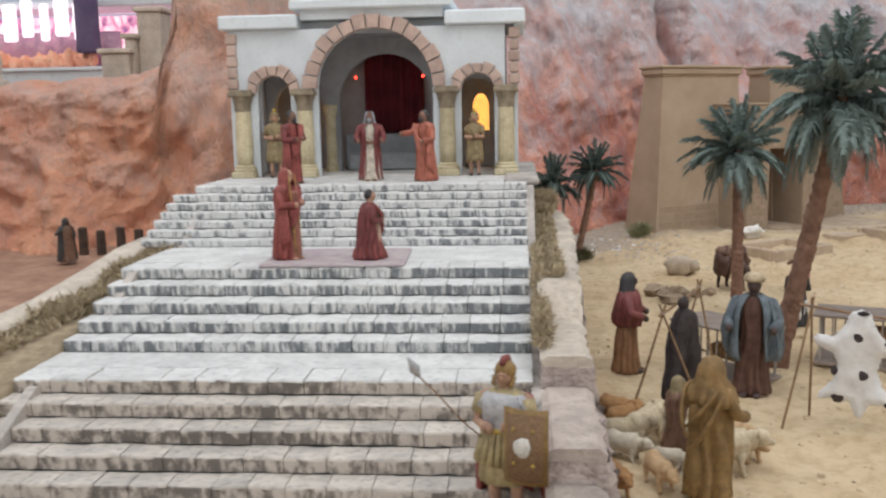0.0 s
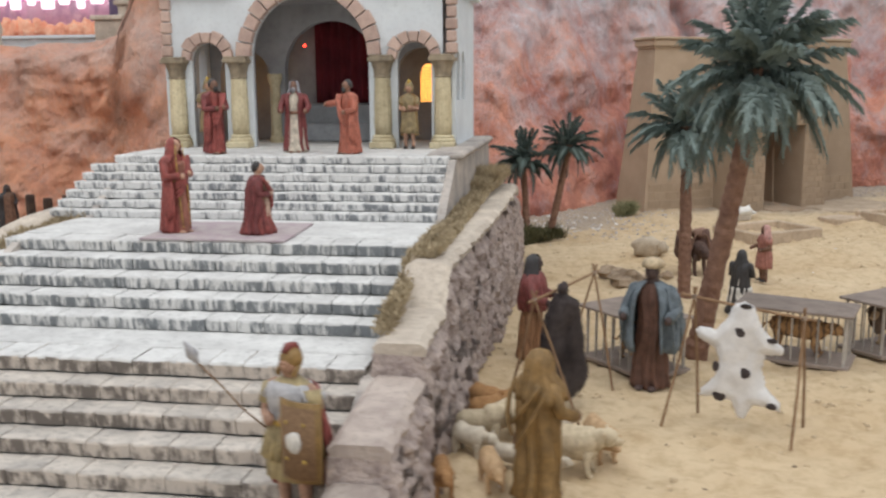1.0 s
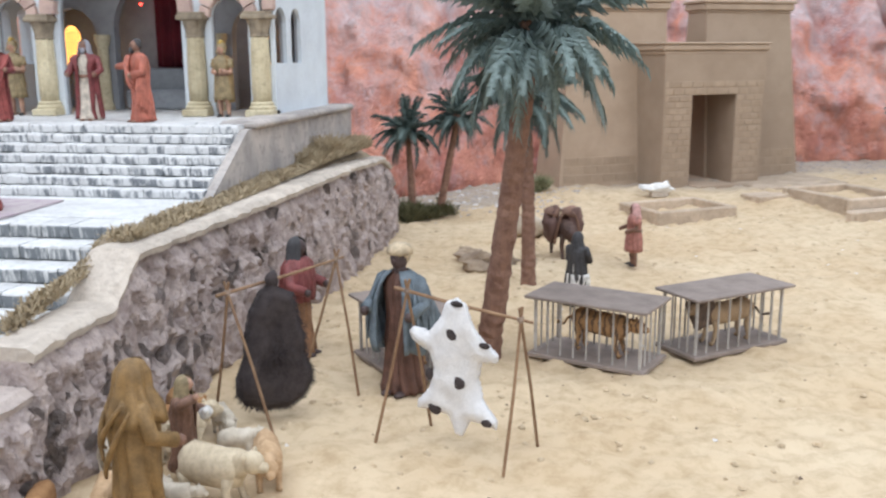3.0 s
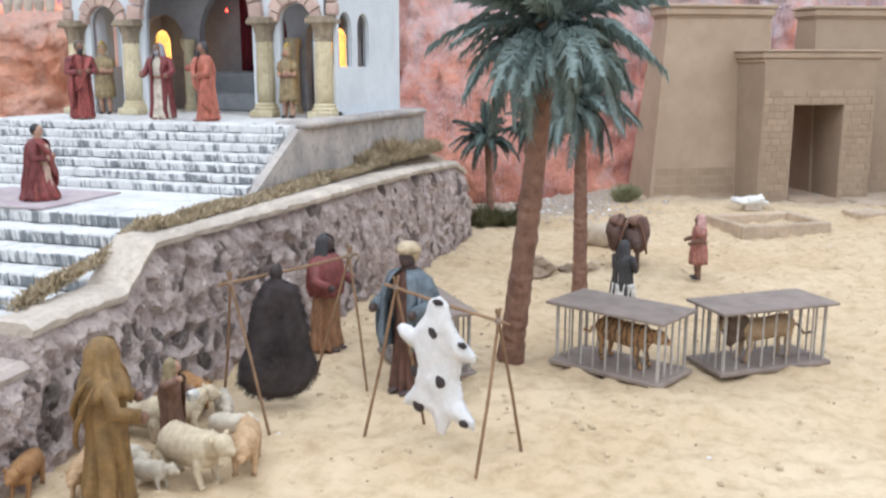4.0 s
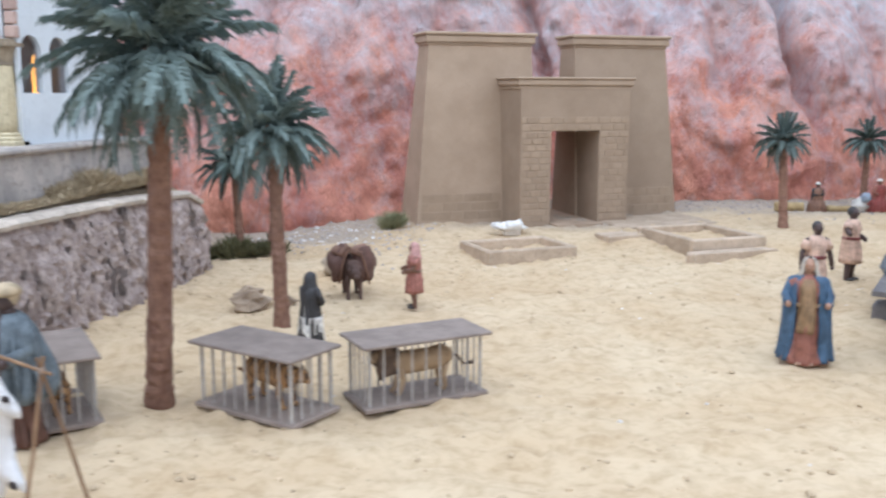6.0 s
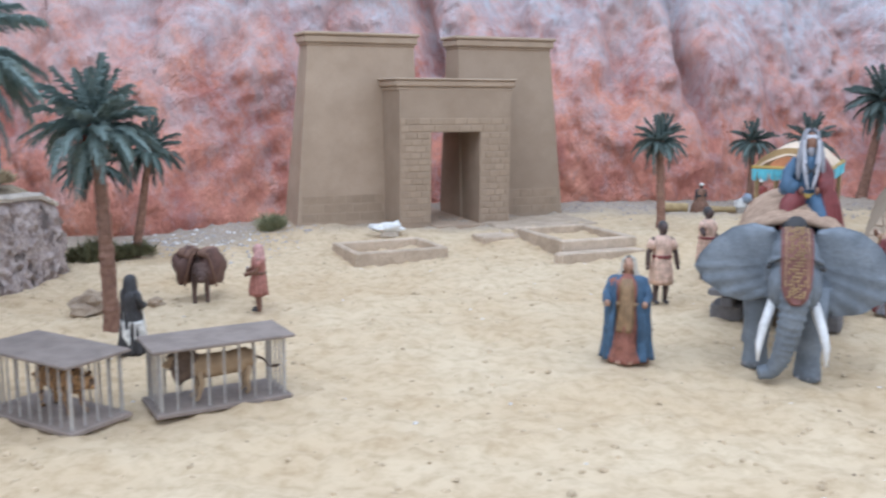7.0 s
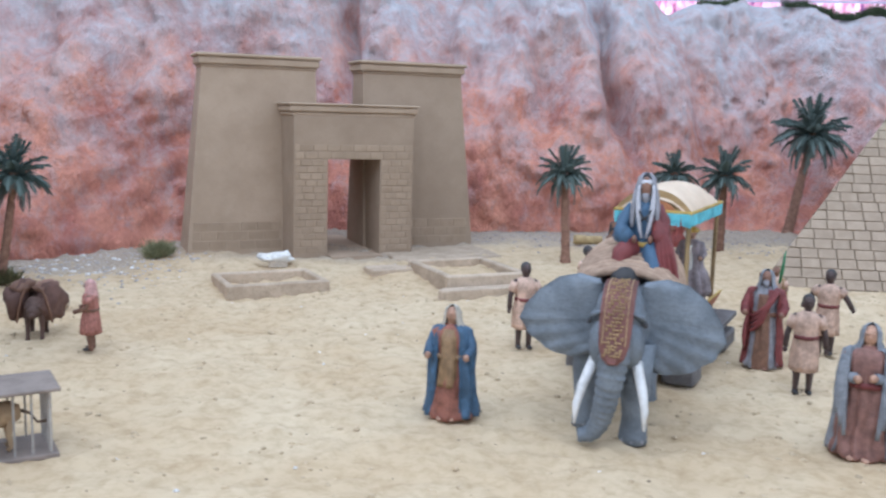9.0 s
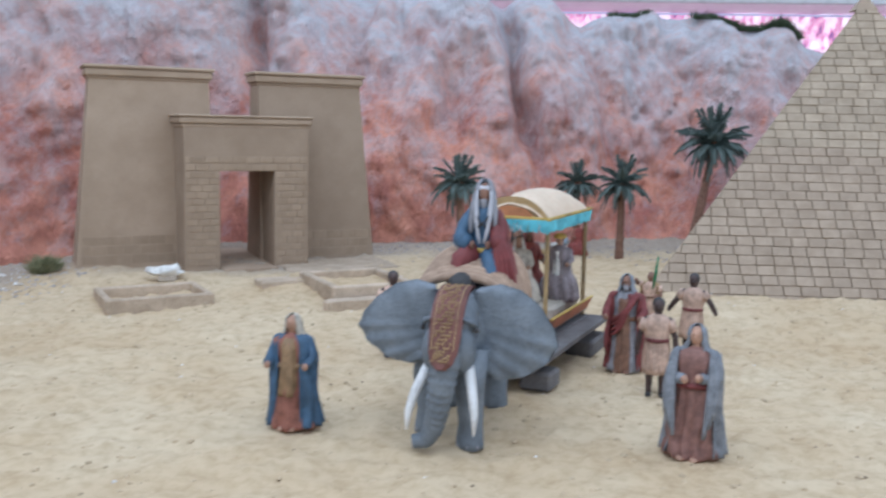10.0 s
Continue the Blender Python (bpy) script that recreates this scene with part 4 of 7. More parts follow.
def build_ochre_temple():
    t = tagged(empty("egyptian_temple", ET), "ochre model temple with two sloping pylons and a doorway", "temple")
    W, D, zp, zt, zd = 0.312, 0.115, 0.462, 0.58, 0.324
    uL, uR, b, g1, g2, T = -0.247, 0.541, 0.037, 0.091, 0.217, 0.165
    for u0, u1, bl, br in ((uL, g1 + 0.012, 0.047, 0.012), (g2 + 0.0, uR, 0.004, b)):
        bm = bmesh.new()
        frustum(bm, u0, u1, D, D + T, 0.04, zt - 0.034, b, bl=bl, br=br)
        p = part("pylon", bm, EGYPT, t)
        bm = bmesh.new()
        a0, a1, v0, v1 = u0 + bl, u1 - br, D + b, D + T - b
        for e, za, zb in ((0.004, zt - 0.035, zt - 0.028), (0.009, zt - 0.028, zt - 0.009), (0.014, zt - 0.009, zt)):
            box(bm, ((a0 + a1) / 2, (v0 + v1) / 2, (za + zb) / 2), (a1 - a0 + 2 * e, v1 - v0 + 2 * e, zb - za), bevel=0.003)
        part("cornice", bm, EGYPT, p)
    # gatehouse with a passage right through
    d1, d2 = 0.086, 0.224
    bm = bmesh.new()
    rows = [(0, 0.04), (d1, 0.04), (d1, zd), (d2, zd), (d2, 0.04), (W, 0.04), (W, zp - 0.03), (0, zp - 0.03)]
    hull(bm, [[(u, v, z) for u, z in rows] for v in (0.0, 0.255)])
    gate = part("gatehouse", bm, EGYPT, t)
    bm = bmesh.new()
    for e, za, zb in ((0.005, zp - 0.032, zp - 0.022), (0.01, zp - 0.022, zp - 0.006), (0.014, zp - 0.006, zp)):
        box(bm, (W / 2, 0.13, (za + zb) / 2), (W + 2 * e, 0.25 + 2 * e, zb - za), bevel=0.003)
    part("cornice", bm, EGYPT, gate)
    # coursed blocks round the door, slightly proud
    rnd = random.Random(5)

    def course(u0, u1, z0, z1, off, step=0.034):
        u = u0 - off
        while u < u1 - 0.003:
            a, e = max(u, u0), min(u + step, u1)
            if e - a > 0.006:
                bm = bmesh.new()
                box(bm, ((a + e) / 2, 0.0056 + rnd.uniform(-0.0003, 0.0002), (z0 + z1) / 2), (e - a - 0.0022, 0.014, z1 - z0 - 0.0022), bevel=0.001)
                part("block", bm, EGYPT_BLOCK, gate)
            u += step
    for k in range(14):
        z0 = 0.088 + 0.0168 * k
        course(0.002, d1 - 0.001, z0, z0 + 0.0168, 0.012 * (k % 2) + 0.003 * (k % 3), 0.029)
        course(d2 + 0.001, W - 0.002, z0, z0 + 0.0168, 0.012 * ((k + 1) % 2) + 0.003 * (k % 3), 0.029)
    course(0.002, W - 0.002, zd + 0.0005, zd + 0.019, 0.01, 0.034)
    course(0.001, W - 0.001, zd + 0.019, zd + 0.037, 0.02, 0.034)
    # low courses on the pylons' fronts
    for u0, u1 in ((uL + 0.012, -0.004), (W + 0.004, uR - 0.012)):
        for k in range(3):
            z0 = 0.085 + 0.0236 * k
            off = b * (z0 - 0.03) / (zt - 0.07)
            u = u0 + off * 0.9 - 0.02 * (k % 2)
            while u < u1 - off:
                a, e = max(u, u0 + off * 0.9), min(u + 0.04, u1 - (off if u1 > W else 0))
                if e - a > 0.008:
                    bm = bmesh.new()
                    box(bm, ((a + e) / 2, D + off + 0.0052, z0 + 0.0118), (e - a - 0.0014, 0.0124, 0.0222), bevel=0.0009)
                    part("block", bm, EGYPT_BLOCK, t)
                u += 0.04
    # sand-swept floor of the passage
    bm = bmesh.new()
    box(bm, ((d1 + d2) / 2, 0.16, 0.068), (d2 - d1 - 0.004, 0.4, 0.03))
    part("threshold", bm, EGYPT, t)


build_ochre_temple()


def build_basin(name, label, m, lu, lv, h, wall, slabs=()):
    t = tagged(empty(name, m), label, "basin")
    for c, s in (((lu / 2, wall / 2), (lu, wall)), ((lu / 2, lv - wall / 2), (lu, wall)), ((wall / 2, lv / 2), (wall, lv - 2 * wall)), ((lu - wall / 2, lv / 2), (wall, lv - 2 * wall))):
        bm = bmesh.new()
        box(bm, (*c, h / 2 - 0.012), (*s, h + 0.024), bevel=0.003)
        part("rim", bm, BASIN, t)
    for c, s, hh in slabs:
        bm = bmesh.new()
        rings = []
        for z, grow in ((-0.02, 1.0), (hh - 0.004, 1.0), (hh - 0.0005, 0.97), (hh, 0.9)):
            ring = []
            for k in range(40):
                a = 2 * math.pi * k / 40
                q = max(abs(math.cos(a)), abs(math.sin(a))) ** -0.85 * (1 + 0.1 * noise.noise(Vector((3 * math.cos(a) + c[0] * 40, 3 * math.sin(a), c[1] * 30))))
                ring.append((c[0] + s[0] / 2 * q * grow * math.cos(a), c[1] + s[1] / 2 * q * grow * math.sin(a), z))
            rings.append(ring)
        hull(bm, rings)
        part("slab", bm, BASIN, t)
    return t


build_basin("stone_basin", "low rectangular sandstone basin sunk in the sand", pose(0.99, 2.594, 0.055, 0, 0, 33), 0.222, 0.165, 0.025, 0.015, [((0.2, 0.2), (0.07, 0.035), 0.008)])
build_basin("stone_basin", "low sandstone basin with worn slabs before the temple", pose(1.432, 2.73, 0.072, 0, 0, 31), 0.2, 0.235, 0.026, 0.018,
            [((0.16, 0.41), (0.3, 0.2), 0.012), ((-0.045, 0.235), (0.11, 0.075), 0.01), ((0.085, -0.024), (0.22, 0.04), 0.003)])

# ---- pyramid ----


def build_pyramid():
    fl, fr, ap = Vector((2.10, 2.88, 0.06)), Vector((3.37, 2.88, 0.06)), Vector((2.737, 3.4, 0.805))
    bl, br = Vector((2.45, 3.9, 0.06)), Vector((3.2, 3.9, 0.06))
    t = tagged(empty("pyramid"), "tall sandstone model pyramid of coursed blocks", "pyramid")
    bm = bmesh.new()
    v = [bm.verts.new(p + Vector((0, 0.0035, -0.001))) for p in (fl, fr, br, bl, ap)]
    for f in ((0, 1, 4), (1, 2, 4), (2, 3, 4), (3, 0, 4), (3, 2, 1, 0)):
        bm.faces.new([v[i] for i in f])
    part("core", bm, PYR_JOINT, t)
    n = 36
    rnd = random.Random(8)
    nrm = (fr - fl).cross(ap - fl).normalized()
    if nrm.y > 0:
        nrm = -nrm
    count = 0
    rest = bmesh.new()
    for k in range(n - 1):
        a0, a1 = k / n, (k + 1) / n
        L0, L1 = fl.lerp(ap, a0), fl.lerp(ap, a1)
        R0, R1 = fr.lerp(ap, a0), fr.lerp(ap, a1)
        w = (R0 - L0).length
        step = 0.041
        x = -step * (0.5 if k % 2 else 0.0) - rnd.uniform(0, 0.012)
        while x < w:
            e = x + step * rnd.uniform(0.9, 1.1)
            q0, q1 = max(0, x) / w, min(w, e) / w
            x = e
            if (q1 - q0) * w < 0.008:
                continue
            P = [L0.lerp(R0, q0), L0.lerp(R0, q1), None, None]
            # upper edge stands under the lower one, cut by the slanting sides
            up = L1 - L0
            top = lambda p: p + (ap - (fl + fr) / 2).normalized() * ((L1 - L0).dot((ap - (fl + fr) / 2).normalized()))
            P[2], P[3] = top(P[1]), top(P[0])
            lo, hi = L1, R1
            for i in (2, 3):
                if P[i].x < lo.x:
                    P[i] = lo.copy()
                if P[i].x > hi.x:
                    P[i] = hi.copy()
            c = sum(P, Vector()) / 4
            g = 0.0008
            inner = [p + (c - p).normalized() * g for p in P]
            out = [p + (c - p).normalized() * (g + 0.0016) + nrm * (0.0026 + rnd.uniform(-0.001, 0.001)) for p in P]
            near = P[0].x < 2.95 and count < 300
            bmq = bmesh.new() if near else rest
            hull(bmq, [inner, out])
            if near:
                part("block", bmq, PYR, t)
                count += 1
    far_blocks = part("blocks", rest, mat("pyramid_block_far", (0.44, 0.355, 0.262), (0.365, 0.29, 0.21), 22, 0.9, 0.35, (0.3, 0.25, 0.18), 10, 0.4, island=True), t)
    tagged(far_blocks, kind="stuff")
    bm = bmesh.new()
    hull(bm, [[ap + Vector((sx * 0.03, sy * 0.025, -0.03)) for sx, sy in ((-1, -1), (1, -1), (1, 1), (-1, 1))], [ap + Vector((sx * 0.002, sy * 0.002, 0.012)) for sx, sy in ((-1, -1), (1, -1), (1, 1), (-1, 1))]])
    part("capstone", bm, PYR, t)


build_pyramid()

# ---- palms ----


def frond_mesh(name, length, droop, seed, leaf, width=0.145, pairs=34):
    """One arching frond along +x, with leaflets on both sides of its rib."""
    rnd = random.Random(seed)
    bm = bmesh.new()

    def rib(s):
        return Vector((length * (s - 0.16 * droop * s * s), 0, length * (0.42 * s * (1 - 0.35 * droop) - 0.62 * droop * s * s)))
    tube(bm, [rib(k / 9) for k in range(10)], [length * 0.016 * (1 - 0.8 * k / 9) for k in range(10)], 5)
    for k in range(pairs):
        s = 0.1 + 0.88 * k / (pairs - 1)
        p = rib(s)
        d = (rib(min(1, s + 0.02)) - rib(s - 0.02)).normalized()
        wide = length * width * (0.35 + 1.1 * math.sin(math.pi * min(1, 0.12 + s * 0.86)) ** 0.8)
        for side in (-1, 1):
            out = (Vector((0, side, 0)) * 0.85 + d * (0.55 + 0.5 * s) + Vector((0, 0, rnd.uniform(-0.35, 0.4) - 0.3 * s)) + d * rnd.uniform(-0.25, 0.25)).normalized()
            w = wide * rnd.uniform(0.5, 1.25)
            b = length * 0.0185
            q = p + out * w * 0.55 + Vector((0, 0, 0.03 * length))
            e = p + out * w + Vector((0, 0, -0.03 * length - 0.03 * droop * length))
            nrm = d * b
            vs = [bm.verts.new(v) for v in (p - nrm * 0.9, p + nrm * 0.9, q + nrm * 0.8, e, q - nrm * 0.8)]
            lift = Vector((0, 0, 0.006 * length))
            mid = bm.verts.new((p + q) / 2 - lift)
            for a, c in zip(vs, vs[1:] + vs[:1]):
                bm.faces.new((a, c, mid))
    me = bpy.data.meshes.new(name)
    bm.to_mesh(me)
    bm.free()
    me.materials.append(leaf)
    return me


FRONDS, DARK_FRONDS, FAR_FRONDS = ([[frond_mesh("frond", 1.0, dr, 10 * i + j, leaf) for j in range(2)] for i, dr in enumerate((0.2, 0.6, 1.05, 1.5))] for leaf in (LEAF, LEAF_DARK, LEAF_HAZED))


def palm(label, foot, crown, size, count, seed, radius, fruit=True, fronds=None):
    rnd = random.Random(seed)
    z0 = ground_z(*foot)
    base = Vector((*foot, z0 - 0.006))
    t = tagged(empty("palm_tree"), label, "palm tree", "palm trees on the sand")
    top = Vector(crown)
    n = 26
    bm = bmesh.new()
    pts, rad = [], []
    for k in range(n * 2 + 1):
        s = k / (n * 2)
        p = base.lerp(top, s) + Vector((0, 0, 0)) + (top - base).cross(Vector((0, 1, 0))).normalized() * 0.0
        bend = 0.02 * math.sin(math.pi * s) * (top - base).length
        p += Vector((bend * (0.5 - rnd.random() * 0.0), 0, 0)) * 0.3
        r = radius * (1.2 - 0.4 * s + 0.2 * max(0, 0.08 - s) / 0.08)
        pts.append(p)
        rad.append(r * (1.03 if k % 2 else 0.97) * rnd.uniform(0.97, 1.03))
    tube(bm, pts, rad, 14)
    for v in bm.verts:
        v.co.x += radius * 0.22 * noise.noise(v.co * 95 + Vector((seed, 0, 0)))
        v.co.y += radius * 0.22 * noise.noise(v.co * 95 + Vector((0, seed, 5)))
    part("trunk", bm, TRUNK, t, smooth=False)
    for k in range(count):
        u = (k + 0.5) / count
        ring = 0 if u < 0.2 else 1 if u < 0.5 else 2 if u < 0.86 else 3
        me = (fronds or FRONDS)[ring][rnd.randrange(2)]
        ob = new("frond", me)
        ob.parent = t
        tilt = (-54, -30, -8, 12)[ring] + rnd.uniform(-15, 15)
        sc = size * (0.92, 1.02, 1.04, 0.86)[ring] * rnd.uniform(0.8, 1.1)
        ob.matrix_basis = Matrix.Translation(top + Vector((0, 0, (0.01 - 0.006 * ring) * size * 8))) @ pose(0, 0, 0, 0, 0, k * 137.5 + rnd.uniform(-9, 9)) @ pose(0, 0, 0, rnd.uniform(-14, 14), tilt, 0) @ Matrix.Diagonal((sc, sc, sc, 1))
    if fruit:
        for k in range(3):
            a = rnd.uniform(0, 6.28)
            bm = bmesh.new()
            for q in range(14):
                ball(bm, top + Vector((math.cos(a) * size * 0.17, math.sin(a) * size * 0.17, -0.06 * size)) + Vector((rnd.uniform(-1, 1), rnd.uniform(-1, 1), rnd.uniform(-1.4, 1))) * size * 0.06, size * 0.032, n=6, rows=4)
            part("date_cluster", bm, FRUIT, t, "cluster of red dates", smooth=True)
    bm = bmesh.new()
    lathe(bm, [(radius * 0.8, -0.02), (radius * 1.5, 0.0), (radius * 1.2, size * 0.12), (radius * 0.3, size * 0.2)], 12, top)
    part("crown_base", bm, TRUNK, t)
    return t


palm("tall plastic palm with dark teal fronds and red dates", (0.728, 1.624), (0.786, 1.555, 0.452), 0.13, 84, 1, 0.0135)
palm("green plastic palm with a thin brown trunk", (0.75, 1.98), (0.742, 1.975, 0.36), 0.108, 60, 2, 0.0105)
palm("small dark green palm by the stone wall", (0.425, 2.575), (0.414, 2.57, 0.255), 0.088, 44, 3, 0.008, False, DARK_FRONDS)
palm("small leaning palm near the orange cliff", (0.477, 2.61), (0.525, 2.6, 0.288), 0.084, 44, 4, 0.0085, False, DARK_FRONDS)
palm("slim palm standing before the red cliff", (1.688, 3.14), (1.676, 3.15, 0.297), 0.084, 44, 5, 0.0105, False, FAR_FRONDS)
palm("slim palm behind the canopied cart", (2.125, 3.45), (2.125, 3.45, 0.285), 0.09, 44, 6, 0.0105, False, FAR_FRONDS)
palm("small palm at the foot of the red cliff", (2.02, 3.72), (2.022, 3.72, 0.272), 0.082, 42, 7, 0.01, False, FAR_FRONDS)
palm("leaning palm beside the pyramid", (2.44, 3.98), (2.498, 4.0, 0.4), 0.135, 56, 8, 0.014, False, FAR_FRONDS)
moss_strip("weeds", "green weeds at the temple corner", [(0.672, 2.925, 0.07), (0.69, 2.935, 0.075), (0.705, 2.95, 0.078)], 0.012, 0.055, 420, 21, mat("green_weed", (0.34, 0.33, 0.2), (0.2, 0.21, 0.11), 60, 0.9, 0.3, island=True))
moss_strip("weeds", "dark weeds round the small palms", [(0.4, 2.5, 0.055), (0.44, 2.57, 0.056), (0.49, 2.62, 0.057)], 0.03, 0.045, 1300, 22, mat("dark_weed", (0.15, 0.14, 0.07), (0.08, 0.08, 0.04), 60, 0.9, 0.3, island=True))

# ---- cages and racks ----
TIGER = mat("tiger_fur", (0.5, 0.3, 0.14), (0.4, 0.22, 0.1), 60, 0.7, 0.3)
n, l = TIGER.node_tree.nodes, TIGER.node_tree.links
wave, ramp, mix, tc = n.new("ShaderNodeTexWave"), n.new("ShaderNodeValToRGB"), n.new("ShaderNodeMixRGB"), n.new("ShaderNodeTexCoord")
wave.bands_direction = "Y"
wave.inputs["Scale"].default_value, wave.inputs["Distortion"].default_value, wave.inputs["Detail Scale"].default_value = 38, 5, 2.5
l.new(tc.outputs["Object"], wave.inputs["Vector"])
l.new(wave.outputs["Fac"], ramp.inputs[0])
ramp.color_ramp.elements[0].position, ramp.color_ramp.elements[1].position = 0.62, 0.78
b = n["Principled BSDF"]
fur_colour = b.inputs["Base Color"].links[0].from_socket
l.new(ramp.outputs[0], mix.inputs[0])
l.new(fur_colour, mix.inputs[1])
mix.inputs[2].default_value = (0.17, 0.11, 0.07, 1)
l.new(mix.outputs[0], b.inputs["Base Color"])
LION = mat("lion_fur", (0.42, 0.3, 0.18), (0.32, 0.22, 0.13), 60, 0.7, 0.3)
MANE = mat("dark_mane", (0.16, 0.11, 0.08), (0.09, 0.065, 0.05), 80, 0.8, 0.5)


def quadruped(name, label, category, m, L, H, mats, width=0.3, head=0.2, neck=0.15, mane=False, tail=True, lumps=0.0, group="", down=0.0, seed=0):
    """A small painted animal statue of body length L and back height H, facing -y."""
    bm = bmesh.new()
    w = L * width
    tube(bm, [(0, L * y, H * z) for y, z in ((-0.5, 0.78), (-0.4, 0.75), (-0.2, 0.72), (0.1, 0.73), (0.35, 0.76), (0.48, 0.78))],
         [w * r for r in (0.22, 0.46, 0.5, 0.47, 0.5, 0.25)], 12, 0, flat=1.12)
    if lumps:
        for v in bm.verts:
            v.co += v.co.normalized() * lumps * w * noise.noise(v.co * (9 / w * 0.25) + Vector((seed, 0, 0)))
    for sx in (-1, 1):
        for y, k in ((-0.36, 0.12), (0.36, -0.1)):
            tube(bm, [(sx * w * 0.3, L * y, H * 0.65), (sx * w * 0.33, L * (y + k * 0.4), H * 0.36), (sx * w * 0.33, L * (y - 0.01), H * 0.06), (sx * w * 0.33, L * (y - 0.06), 0.0)],
                 [w * 0.19, w * 0.13, w * 0.09, w * 0.12], 8, 0)
    hz = H * (0.98 - down)
    tube(bm, [(0, -L * 0.4, H * 0.78), (0, -L * (0.45 + neck), hz), (0, -L * (0.5 + neck), hz)], [w * 0.36, w * 0.3, w * 0.26], 10, 1 if mane else 0)
    hx = -L * (0.55 + neck)
    ball(bm, (0, hx, hz), (w * 0.3, L * head * 0.55, w * 0.32), 0, 10)
    ball(bm, (0, hx - L * head * 0.45, hz - w * 0.1), (w * 0.17, L * head * 0.35, w * 0.16), 0, 8)
    if mane:
        ball(bm, (0, hx + L * 0.1, hz - w * 0.1), (w * 0.62, L * 0.19, w * 0.8), 1, 18, rows=12, wob=0.5)
    for sx in (-1, 1):
        ball(bm, (sx * w * 0.28, hx + L * 0.05, hz + w * 0.2), (w * 0.12, w * 0.06, w * 0.13), 0, 6, rows=4)
    if tail:
        tube(bm, [(0, L * 0.47, H * 0.8), (0, L * 0.6, H * 0.7), (w * 0.1, L * 0.68, H * 0.5), (w * 0.2, L * 0.82, H * 0.52)], [w * 0.08, w * 0.06, w * 0.05, w * 0.09], 6, 1 if mane else 0)
    ob = finish(name, bm, mats)
    ob.matrix_world = m
    return tagged(ob, label, category, group)


def cage(label, cx, cy, rz, lu, lv, bars_u, bars_v, h=0.078):
    t = tagged(empty("animal_cage", pose(cx, cy, G + 0.001, 0, 0, rz)), label, "cage", "wooden cages on the sand")
    bm = bmesh.new()
    box(bm, (0, 0, 0.002), (lu + 0.008, lv + 0.008, 0.006), bevel=0.0012)
    part("base", bm, BOARD, t)
    bm = bmesh.new()
    box(bm, (0, -0.002, h), (lu + 0.014, lv + 0.012, 0.004), bevel=0.001)
    part("roof", bm, BOARD, t)
    for sy in (-1, 1):
        for k in range(bars_u + 1):
            bm = bmesh.new()
            end = k in (0, bars_u)
            tube(bm, [(-lu / 2 + 0.004 + (lu - 0.008) * k / bars_u, sy * (lv / 2 - 0.004), z) for z in (0.005, h - 0.001)], 0.0022 if end else 0.0013, 7)
            part("bar", bm, BAR, t)
    for sx in (-1, 1):
        for k in range(1, bars_v):
            bm = bmesh.new()
            tube(bm, [(sx * (lu / 2 - 0.004), -lv / 2 + 0.004 + (lv - 0.008) * k / bars_v, z) for z in (0.005, h - 0.001)], 0.0013, 7)
            part("bar", bm, BAR, t)
    return t


cage("grey wooden cage with slim bars holding a tiger", 0.868, 1.62, -22, 0.147, 0.075, 8, 4)
cage("grey wooden cage with slim bars holding a lion", 1.029, 1.699, 38, 0.154, 0.068, 8, 4)
cage("small barred cage with a wooden roof behind the seller", 0.636, 1.557, -50, 0.13, 0.076, 7, 4)
quadruped("tiger_statue", "painted tiger statue standing in a cage", "statue", pose(0.872, 1.625, G + 0.008, 0, 0, 62), 0.08, 0.05, [TIGER, TIGER], 0.36, 0.28, 0.07, down=0.16)
quadruped("lion_statue", "painted lion statue with dark mane in a cage", "statue", pose(1.035, 1.7, G + 0.008, 0, 0, -52), 0.085, 0.052, [LION, MANE], 0.32, 0.24, 0.08, mane=True, down=0.06)
quadruped("leopard_statue", "tawny cat statue lying inside the small cage", "statue", pose(0.64, 1.557, G + 0.008, 0, 0, 40), 0.065, 0.036, [TIGER, TIGER], 0.34, 0.24, 0.1, down=0.1)


def rack(label, feet, apexes):
    t = tagged(empty("drying_rack"), label, "drying rack")
    for pair, ap in zip(feet, apexes):
        for k, f in enumerate(pair):
            bm = bmesh.new()
            a, b = Vector((*f, G - 0.004)), Vector(ap)
            d = (b - a).normalized()
            tube(bm, [a, a.lerp(b, 0.5) + Vector((0.001, 0.0005, 0)), b + d * 0.012], [0.0017, 0.0016, 0.0014], 7)
            part("leg", bm, STICK, t)
        bm = bmesh.new()
        ball(bm, ap, 0.0035, n=8, rows=5, wob=0.4)
        part("lashing", bm, WOOD, t)
    a, b = Vector(apexes[0]), Vector(apexes[1])
    bm = bmesh.new()
    d = (b - a).normalized()
    tube(bm, [a - d * 0.014, a.lerp(b, 0.5) - Vector((0, 0, 0.001)), b + d * 0.012], [0.0018, 0.0017, 0.0014], 7)
    part("crossbar", bm, STICK, t)


rack("stick drying rack with a white spotted hide", [[(0.655, 1.328), (0.703, 1.375)], [(0.79, 1.275), (0.817, 1.338)]], [(0.688, 1.336, 0.208), (0.802, 1.302, 0.194)])
rack("stick drying rack with a black hide", [[(0.469, 1.362), (0.562, 1.3)], [(0.53, 1.46), (0.603, 1.452)]], [(0.505, 1.33, 0.2), (0.576, 1.468, 0.206)])


